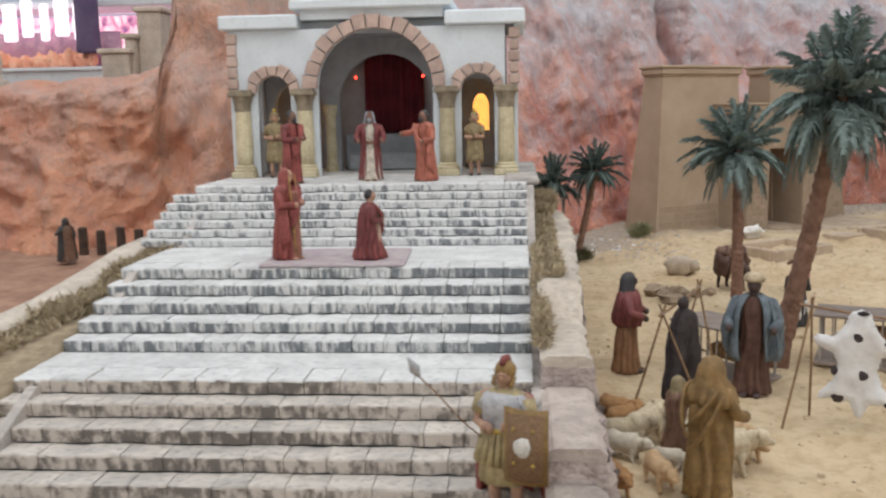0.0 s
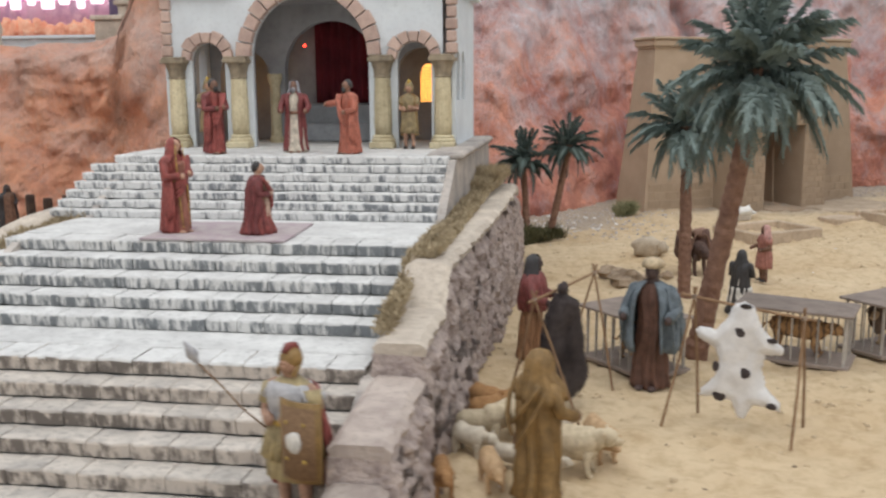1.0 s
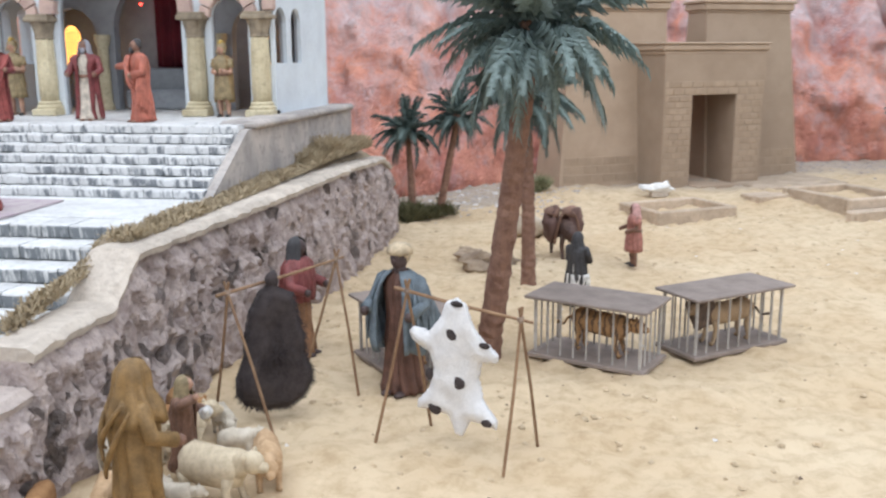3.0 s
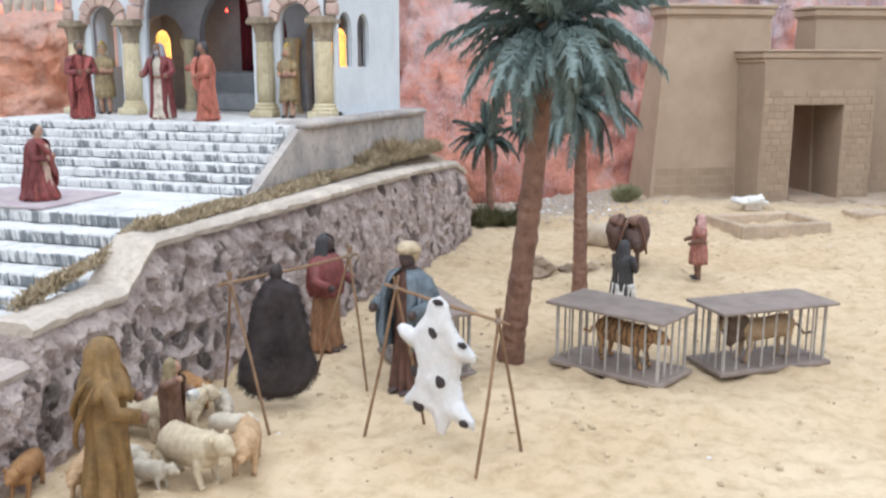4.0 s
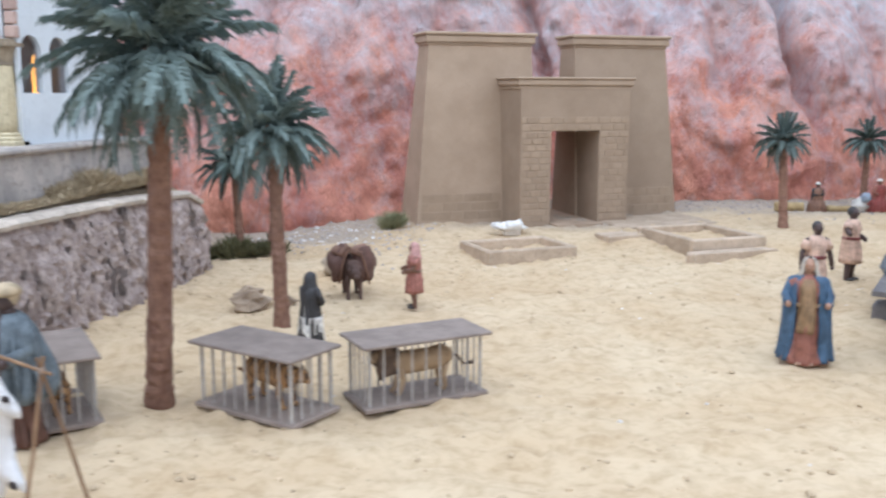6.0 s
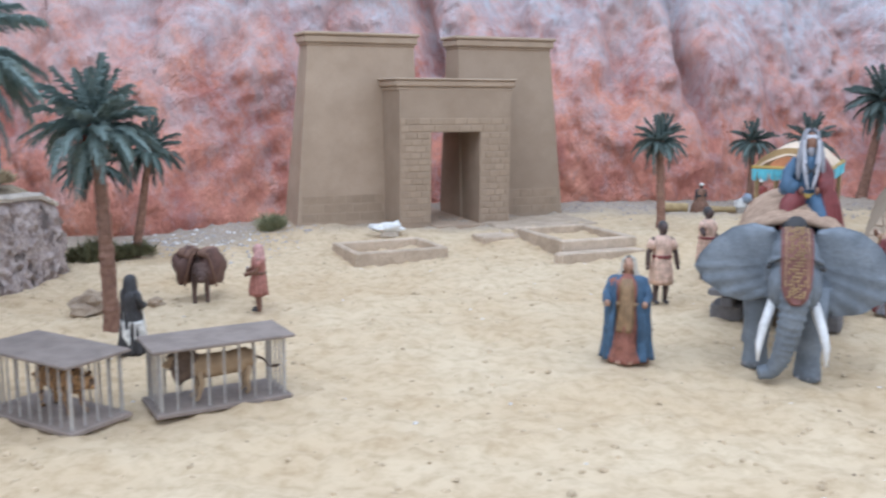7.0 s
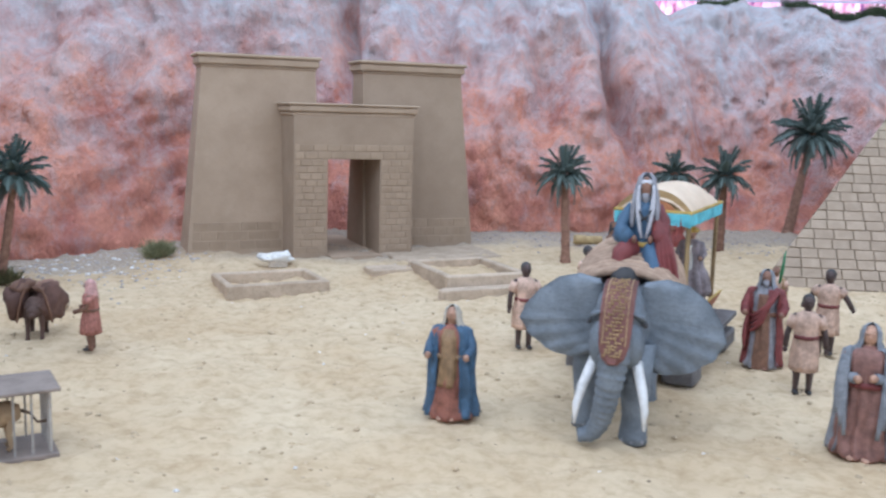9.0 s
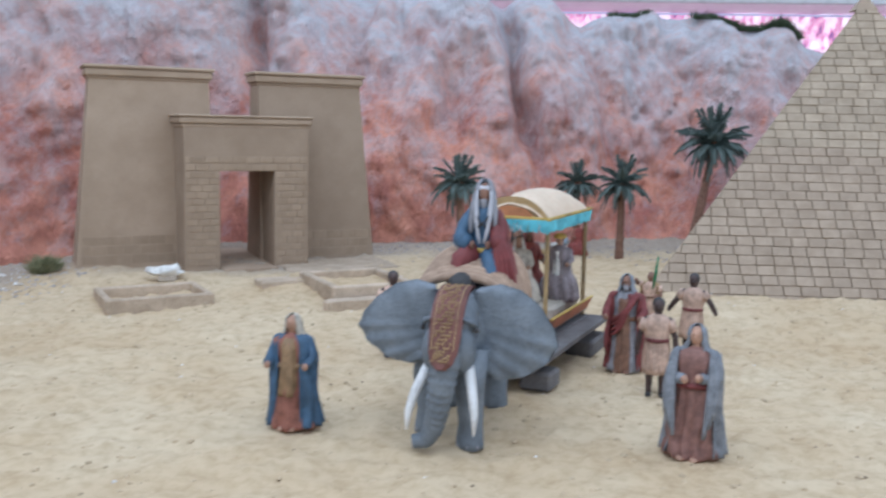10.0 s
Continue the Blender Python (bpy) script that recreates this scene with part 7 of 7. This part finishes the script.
def build_rider():
    """Bearded rider astride the blanket, in metres about the saddle; one mesh."""
    mats = [BLUE, MAROON, TAN, GREYP, CRIMSON, paint("lilac_white", (0.52, 0.52, 0.56)), GOLD, BLACK, MAROON]
    bm = bmesh.new()
    cloth(bm, [(-0.005, 0.03, 0.024, 0, 0), (0.02, 0.026, 0.02, 0, 0), (0.045, 0.027, 0.02, 0, 0), (0.07, 0.029, 0.018, 0, 0), (0.08, 0.018, 0.014, 0, 0)], 9, 0.15, 0, 48, 3.0)
    # lap: rust robe over one knee, blue over the other
    tube(bm, [(-0.008, 0.0, 0.008), (-0.028, -0.022, 0.016), (-0.042, -0.034, 0.008), (-0.05, -0.034, -0.018), (-0.056, -0.03, -0.04)], [0.017, 0.019, 0.018, 0.016, 0.014], 14, 8)
    swags(bm, 4, [((-0.01, -0.015, 0.02), (-0.04 - 0.003 * k, -0.045, 0.03 - 0.006 * k), (-0.06 + 0.004 * k, -0.05 + 0.003 * k, -0.03)) for k in range(5)], 0.0065)
    tube(bm, [(0.01, 0.0, 0.006), (0.016, -0.03, 0.012), (0.02, -0.044, -0.004), (0.026, -0.046, -0.04)], [0.018, 0.017, 0.014, 0.012], 12, 0)
    swags(bm, 0, [((0.006 + 0.006 * k, -0.02, 0.012), (0.012 + 0.006 * k, -0.06, 0.01), (0.02 + 0.005 * k, -0.058, -0.04)) for k in range(3)], 0.004)
    # cloak falling from one shoulder over the flank
    cloth(bm, [(-0.055, 0.026, 0.036, 0.048, -0.004), (-0.02, 0.028, 0.036, 0.044, -0.004), (0.02, 0.024, 0.03, 0.034, 0.0), (0.05, 0.018, 0.022, 0.026, 0.002), (0.074, 0.01, 0.014, 0.018, 0.002), (0.08, 0.003, 0.004, 0.014, 0.002)], 11, 0.24, 1, 52, 6.0)
    swags(bm, 1, [((0.022, -0.014, 0.06), (0.03 + 0.01 * k, -0.045, 0.02), (0.04 + 0.012 * k, -0.044 + 0.008 * k, -0.05)) for k in range(4)], 0.007)
    swags(bm, 4, [((0.018, -0.018, 0.05 - 0.012 * k), (0.025, -0.036, 0.03 - 0.012 * k), (0.05, -0.03, 0.02 - 0.014 * k)) for k in range(3)], 0.006)
    # sleeves and hands
    tube(bm, [(-0.024, 0, 0.07), (-0.04, -0.002, 0.05), (-0.046, -0.012, 0.036), (-0.026, -0.03, 0.03)], [0.011, 0.015, 0.016, 0.012], 12, 0)
    tube(bm, [(0.024, 0, 0.07), (0.038, -0.004, 0.05), (0.038, -0.018, 0.034), (0.02, -0.032, 0.032)], [0.011, 0.014, 0.015, 0.011], 12, 1)
    for x in (-0.018, 0.013):
        ball(bm, (x, -0.036, 0.031), (0.005, 0.006, 0.006), 2, 8, rows=6)
    tube(bm, [(-0.024, -0.012, 0.024), (0.0, -0.023, 0.022), (0.024, -0.012, 0.024)], 0.0036, 8, 6)
    # head, beard, striped shawl
    ball(bm, (0, -0.005, 0.096), (0.012, 0.0135, 0.0155), 2, 14, rows=10)
    ball(bm, (0, -0.0155, 0.095), (0.002, 0.003, 0.004), 2, 6, rows=4)
    ball(bm, (0, -0.0125, 0.085), (0.0085, 0.006, 0.0085), 3, 10, rows=7, wob=0.3)
    cloth(bm, [(0.05, 0.032, 0.022, 0, 0.004), (0.066, 0.0285, 0.021, 0, 0.003), (0.085, 0.0235, 0.0195, 0, 0.001), (0.1, 0.021, 0.018, 0, 0.0), (0.111, 0.0165, 0.015, 0, 0), (0.1165, 0.007, 0.008, 0, 0)], 7, 0.1, 3, 40, 8.0, -2.55, 2.55, 0.16)
    lathe(bm, [(0.0135, 0.1), (0.0165, 0.102), (0.0165, 0.1055), (0.0135, 0.1075)], 18, (0, 0, 0), 5)
    for sx in (-1, 1):
        swags(bm, 5, [((sx * 0.0135, -0.012, 0.1 - 0.004 * k), (sx * (0.019 - 0.003 * k), -0.024, 0.07), (sx * (0.004 + 0.002 * k), -0.029, 0.032 + 0.004 * k)) for k in range(2)], 0.0046)
        swags(bm, 3, [((sx * 0.017, -0.006, 0.1), (sx * 0.025, -0.016, 0.075), (sx * 0.024, -0.02, 0.045))], 0.006)
        tube(bm, [(sx * 0.012, -0.026, 0.068), (sx * 0.004, -0.031, 0.06), (-sx * 0.008, -0.0295, 0.054)], 0.0016, 5, 7)
    ob = finish("statue_of_a_rider", bm, mats)
    ob.matrix_world = pose(1.765, 2.0, 0.264, 0, 0, -6) @ Matrix.Diagonal((0.64, 0.8, 0.97, 1))
    tagged(ob, "bearded rider statue in blue and maroon with grey shawl", "statue")


build_rider()


def build_cart():
    m = pose(1.847, 2.382, G, 0, 0, -20.5)        # local y runs back along the cart, x to its right
    t = tagged(empty("canopied_cart", m), "wooden cart with posts and a cream canopy with blue fringe", "cart")
    SLED = mat("dark_grey_timber", (0.2, 0.19, 0.19), (0.14, 0.13, 0.13), 35, 0.8, 0.4, (0.09, 0.085, 0.085), 6, 0.5)
    for k in range(6):
        bm = bmesh.new()
        box(bm, (-0.0835 + 0.0334 * k, -0.06, 0.05), (0.0322, 0.365, 0.01), bevel=0.0015)
        part("plank", bm, SLED, t)
    for x in (-0.07, 0.07):
        bm = bmesh.new()
        box(bm, (x, -0.06, 0.036), (0.018, 0.36, 0.018), bevel=0.002)
        part("beam", bm, SLED, t)
        for y in (-0.19, 0.07):
            bm = bmesh.new()
            box(bm, (x * 1.08, y, 0.0125), (0.05, 0.05 if y < 0 else 0.095, 0.029), bevel=0.004)
            part("block", bm, SLED, t)
    # raised floor with sloping painted side boards
    bm = bmesh.new()
    box(bm, (0.0, 0.0, 0.066), (0.12, 0.245, 0.006), bevel=0.001)
    fl = part("litter_floor", bm, BOARD, t)
    ORANGE = paint("orange_red_panel", (0.46, 0.17, 0.09))
    for sx in (-1, 1):
        bm = bmesh.new()
        hull(bm, [[(sx * 0.058, y, 0.066), (sx * 0.061, y, 0.066), (sx * 0.071, y, 0.088), (sx * 0.068, y, 0.088)] for y in (-0.122, 0.122)])
        sb = part("side_board", bm, ORANGE, t, smooth=False)
        bm = bmesh.new()
        tube(bm, [(sx * 0.0695, -0.122, 0.0885), (sx * 0.0695, 0.122, 0.0885)], 0.0022, 8)
        part("gilded_rail", bm, GOLD, sb)
        for y in (-0.11, 0.11):
            bm = bmesh.new()
            lathe(bm, [(0.0045, 0), (0.0045, 0.01), (0.0038, 0.013), (0.0038, 0.174), (0.006, 0.18), (0.006, 0.186)], 12, (sx * 0.055, y, 0.056))
            part("post", bm, paint("golden_brown_post", (0.36, 0.25, 0.12)), t)
    bm = bmesh.new()
    box(bm, (0, 0.02, 0.082), (0.1, 0.15, 0.026), bevel=0.005)
    part("cushion", bm, CREAM, t)
    # arched canopy, highest at the middle, drooping to its corners
    x0, y0 = 0.06, 0.126

    def top(i, j, off=0.0):
        u, v = -1 + 2 * i / 24, -1 + 2 * j / 24
        h = 0.243 + 0.044 * (1 - abs(u) ** 2.4) * (0.62 + 0.38 * (1 - abs(v) ** 2.2)) - 0.003 * abs(v) * abs(u)
        h += 0.0016 * noise.noise(Vector((u * 3, v * 4, 3)))
        return (x0 * u, y0 * v, h - off)
    bm = bmesh.new()
    hull(bm, [[top(i, j) for i in range(25)] + [top(i, j, 0.004) for i in range(24, -1, -1)] for j in range(25)])
    cn = part("canopy", bm, mat("cream_canopy_cloth", (0.74, 0.6, 0.45), (0.62, 0.49, 0.36), 16, 0.6, 0.3, (0.66, 0.4, 0.26), 6, 0.35), t, smooth=True)
    loop = [(-x0, -y0), (x0, -y0), (x0, y0), (-x0, y0), (-x0, -y0)]
    bm = bmesh.new()
    tube(bm, [(x, y, 0.247) for x, y in loop], 0.003, 8)
    part("gold_trim", bm, GOLD, cn)
    bm = bmesh.new()
    for (ax, ay), (bx, by) in zip(loop, loop[1:]):
        n = int(math.hypot(bx - ax, by - ay) / 0.0036)
        for k in range(n):
            q = (k + 0.5) / n
            x, y = ax + (bx - ax) * q, ay + (by - ay) * q
            j = 0.002 * noise.noise(Vector((k * 1.3, ax * 9, ay)))
            tube(bm, [(x, y, 0.246), (x + j, y + j, 0.236), (x + 2 * j, y - j, 0.226 + 2 * j)], [0.0022, 0.0021, 0.0013], 5)
    part("fringe", bm, paint("sky_blue_fringe", (0.2, 0.62, 0.76)), cn, "sky blue tasselled fringe")
    for mi, grow, nm, mt in ((0, 1.0, "gable", paint("tan_gable", (0.5, 0.34, 0.16))), (1, 0.6, "gable_panel", paint("orange_gable", (0.52, 0.22, 0.1)))):
        bm = bmesh.new()
        hull(bm, [[(x0 * grow * (-1 + 2 * i / 16), -y0 + 0.006 - e - 0.003 * mi, 0.249 + (0.0318 * grow * (1 - abs(-1 + 2 * i / 16) ** 2.4))) for i in range(17)] + [(x0 * grow * (1 - 2 * i / 16), -y0 + 0.006 - e - 0.003 * mi, 0.2475) for i in range(17)] for e in (0.0, 0.003)])
        part(nm, bm, mt, cn, smooth=False)


build_cart()
cm = pose(1.847, 2.382, 0, 0, 0, -20.5)
for k, (lx, ly, a, b, c, lab) in enumerate(((0.03, 0.04, paint("greyish_brown", (0.26, 0.22, 0.23)), WHITEP, GOLD, "statue in greyish brown and white seated under the canopy"), (-0.02, -0.03, CREAM, PINK, WHITEP, "white-robed statue seated under the canopy"), (-0.035, 0.06, CRIMSON, MAROON, MAROON, "crimson-robed statue seated under the canopy"))):
    p = cm @ Vector((lx, ly, 0))
    statue("statue_of_a_passenger", lab, p.x, p.y, G + 0.09, 0.118, (-20, -10, 20)[k], a, None, None if k == 0 else c, SKIN if k < 2 else TAN, "out", "seated", turban(6, 0.095) if k == 0 else None, seed=40 + k, wide=1.0, under=b, sash=CREAM, group="passengers of the cart")

# ---- small things ----
bm = bmesh.new()
hull(bm, [[(x, y, STEP1 + 0.0006), (x, y, STEP1 + 0.003 + 0.001 * noise.noise(Vector((x * 40, y * 40, 0)))), (x2, y, STEP1 + 0.003), (x2, y, STEP1 + 0.0006)] for x, x2, y in ((-0.042, 0.165, 1.44), (-0.043, 0.163, 1.5), (-0.04, 0.16, 1.56), (-0.036, 0.158, 1.6))])
tagged(finish("carpet", bm, mat("faded_mauve_carpet", (0.42, 0.34, 0.37), (0.5, 0.45, 0.44), 50, 0.9, 0.3), smooth=False), "faded mauve carpet spread over the landing", "carpet")
# reed rolls and a bundle beside the seated statues
for (xa, xb, y, r, lab) in ((1.715, 1.795, 3.455, 0.0135, "hollow yellow reed roll lying on the sand"), (1.862, 1.935, 3.47, 0.009, "brown reed roll beside a seated statue")):
    z = ground_z(xa, y) + r
    ring = [(math.cos(a), math.sin(a)) for a in (2 * math.pi * k / 18 for k in range(18))]
    bm = bmesh.new()
    hull(bm, [[(x, y + 0.05 * (x - xa) + c * q, z + d * q) for c, d in ring] for x, q in ((xa + 0.02, r * 0.5), (xa, r * 0.62), (xa - 0.001, r * 0.95), (xa + 0.012, r * 1.05), ((xa + xb) / 2, r * 0.93), (xb, r * 0.98), (xb + 0.001, r * 0.6), (xb - 0.015, r * 0.5))])
    tagged(finish("reed_roll", bm, mat("yellow_reed", (0.5, 0.38, 0.2), (0.36, 0.26, 0.13), 60, 0.9, 0.6, (0.22, 0.15, 0.07), 4, 0.5)), lab, "reed roll")
bm = bmesh.new()
ball(bm, (1.952, 3.48, ground_z(1.95, 3.48) + 0.018), (0.022, 0.018, 0.022), n=16, rows=10, wob=0.6, seed=4)
ball(bm, (1.966, 3.47, ground_z(1.95, 3.48) + 0.044), (0.014, 0.013, 0.014), 1, 14, rows=8, wob=0.5, seed=9)
tagged(finish("cloth_bundle", bm, [WHITEP, paint("pale_blue_cloth", (0.35, 0.42, 0.52))]), "white and pale blue cloth bundle by the statues", "bundle")
# offering by the ochre temple
alt = tagged(empty("offering_table", pose(1.0, 2.9, 0.073, 0, 0, 10)), "small stone table with a white bundle", "offering table")
bm = bmesh.new()
box(bm, (0.004, 0, 0.006), (0.044, 0.03, 0.02), bevel=0.004)
part("table_block", bm, COPING, alt)
bm = bmesh.new()
ball(bm, (0.0, 0, 0.02), (0.044, 0.022, 0.013), n=36, rows=18)
for v in bm.verts:
    v.co *= 1 + 0.3 * noise.noise(v.co * 55) + 0.16 * noise.noise(v.co * 140)
part("cloth", bm, WHITEP, alt, "crumpled white cloth bundle", smooth=True)
# dark posts at the foot of the rock
for k, (x, h) in enumerate(((-0.66, 0.05), (-0.615, 0.055), (-0.575, 0.048), (-0.53, 0.055), (-0.49, 0.05))):
    bm = bmesh.new()
    lathe(bm, [(0.011, -0.06), (0.01, 0.0), (0.0095, h), (0.007, h + 0.002)], 10, (x, 2.08, 0.165))
    tagged(finish("wooden_post", bm, mat("burnt_wood", (0.09, 0.06, 0.045), (0.05, 0.035, 0.03), 60, 0.9, 0.5), smooth=False), "dark wooden post beside the orange rock", "post", "posts by the rock")
bm = bmesh.new()
hull(bm, [[(-1.6, y, 0.0), (-1.6, y, z), (-0.9, y, z), (-0.34, y, z), (-0.34, y, 0.0)] for y, z in ((1.3, 0.1), (1.6, 0.14), (2.2, 0.168), (2.4, 0.17))])
tagged(finish("ledge", bm, mat("orange_earth", (0.45, 0.27, 0.19), (0.3, 0.17, 0.12), 20, 0.95, 0.6), smooth=False), "dark earth ledge below the orange rock", "ledge", kind="structure")
# distant model town on the far shelf
for k, (x, y, z, sx, h) in enumerate(((-1.035, 3.3, 0.55, 0.1, 0.12), (-0.93, 3.35, 0.55, 0.085, 0.26), (-0.99, 3.32, 0.55, 0.035, 0.17))):
    t = tagged(empty("model_house"), "small beige model house on the far ledge", "house", "model town behind the rock")
    bm = bmesh.new()
    box(bm, (x, y, z + h / 2), (sx, 0.1, h), bevel=0.004)
    part("wall", bm, COPING, t)
    bm = bmesh.new()
    box(bm, (x, y, z + h + 0.008), (sx + 0.02, 0.12, 0.016), bevel=0.003)
    part("roof", bm, COPING, t)
t = tagged(empty("balustrade"), "tan model balustrade on the far ledge", "balustrade")
bm = bmesh.new()
box(bm, (-1.62, 3.36, 0.572), (0.26, 0.05, 0.044), bevel=0.004)
part("base", bm, COPING, t)
for k in range(5):
    bm = bmesh.new()
    lathe(bm, [(0.018, 0), (0.012, 0.02), (0.019, 0.06), (0.011, 0.1), (0.018, 0.12), (0.012, 0.14)], 12, (-1.72 + 0.05 * k, 3.36, 0.594))
    part("baluster", bm, COPING, t)
bm = bmesh.new()
box(bm, (-1.6, 3.5, 0.535), (2.2, 0.5, 0.03), bevel=0.004)
box(bm, (-1.6, 3.6, 0.26), (2.2, 0.3, 0.52))
tagged(finish("far_ledge", bm, COPING, smooth=False), "pale ledge carrying a distant model town", "ledge", kind="structure")


def scatter(name, label, count, seed, region, size, material, flat=0.4):
    rnd = random.Random(seed)
    verts, faces = [], []
    for k in range(count):
        x, y = region(rnd)
        z = ground_z(x, y) + ground_relief(x, y)
        r = size * rnd.uniform(0.4, 1.3)
        n = len(verts)
        a0 = rnd.uniform(0, 6)
        for q in range(5):
            a = a0 + q * 1.2566
            verts.append((x + r * math.cos(a) * rnd.uniform(0.7, 1.2), y + r * math.sin(a) * rnd.uniform(0.7, 1.2), z - 0.0005))
        for q in range(5):
            vx, vy = verts[n + q][:2]
            verts.append((x + (vx - x) * 0.6, y + (vy - y) * 0.6, z + r * flat * rnd.uniform(0.6, 1.4)))
        for q in range(5):
            faces.append((n + q, n + (q + 1) % 5, n + 5 + (q + 1) % 5, n + 5 + q))
        faces.append(tuple(n + 5 + q for q in range(5)))
    me = bpy.data.meshes.new(name)
    me.from_pydata(verts, [], faces)
    me.materials.append(material)
    return tagged(new(name, me), label, "grit", kind="stuff")


GRIT_W = mat("white_grit", (0.8, 0.78, 0.75), (0.6, 0.57, 0.54), 200, 0.9, 0.3, island=True)
GRIT_D = mat("dark_grit", (0.26, 0.2, 0.14), (0.14, 0.1, 0.07), 200, 0.9, 0.3, island=True)
scatter("white_chips", "white chips scattered over the sand", 140, 31, lambda r: (r.uniform(0.45, 3.0), r.uniform(0.9, 3.0)), 0.0028, GRIT_W)
scatter("dark_chips", "brown crumbs scattered over the sand", 600, 32, lambda r: (r.uniform(0.45, 3.0), r.uniform(0.9, 3.0)), 0.0021, GRIT_D, 0.3)
scatter("sand_clumps", "small clumps of sand over the floor", 3600, 35, lambda r: (r.uniform(0.42, 3.0), r.uniform(0.8, 2.9)), 0.0045, mat("clumped_sand", (0.58, 0.46, 0.31), (0.48, 0.37, 0.235), 200, 0.95, 0.3, island=True), 0.35)
scatter("shards", "white shards by the foot of the cliff", 45, 36, lambda r: (r.uniform(0.36, 0.68), r.gauss(2.83, 0.06)), 0.0065, GRIT_W, 0.5)
scatter("rubble", "pale rubble along the foot of the cliff", 420, 33, lambda r: (r.uniform(0.4, 0.8), r.gauss(2.85, 0.14)), 0.0045, mat("pale_grit", (0.55, 0.5, 0.46), (0.38, 0.34, 0.31), 200, 0.9, 0.3, island=True), 0.5)
scatter("rubble", "grey rubble along the foot of the far cliff", 900, 34, lambda r: (r.uniform(1.4, 2.9), r.gauss(3.6, 0.12)), 0.0045, mat("grey_grit", (0.42, 0.38, 0.36), (0.28, 0.25, 0.24), 200, 0.9, 0.3, island=True), 0.5)

line = [Vector(v) for v in RIDGE if 2.56 < v[0] < 3.0]
moss_strip("ridge_shrubs", "dark green shrubs along the cliff ridge", [(v.x, v.y - 0.02, v.z - 0.01) for v in line[::6]], 0.02, 0.035, 1900, 51, mat("ridge_green", (0.12, 0.16, 0.09), (0.06, 0.09, 0.05), 40, 0.9, 0.3, island=True))
line = [Vector(v) for v in RIDGE if 2.2 < v[0] < 2.4]
moss_strip("ridge_shrubs", "green moss patch on the cliff ridge", [(v.x, v.y - 0.02, v.z - 0.015) for v in line[::6]], 0.02, 0.03, 700, 52, mat("ridge_green", (0.12, 0.16, 0.09), (0.06, 0.09, 0.05), 40, 0.9, 0.3, island=True))
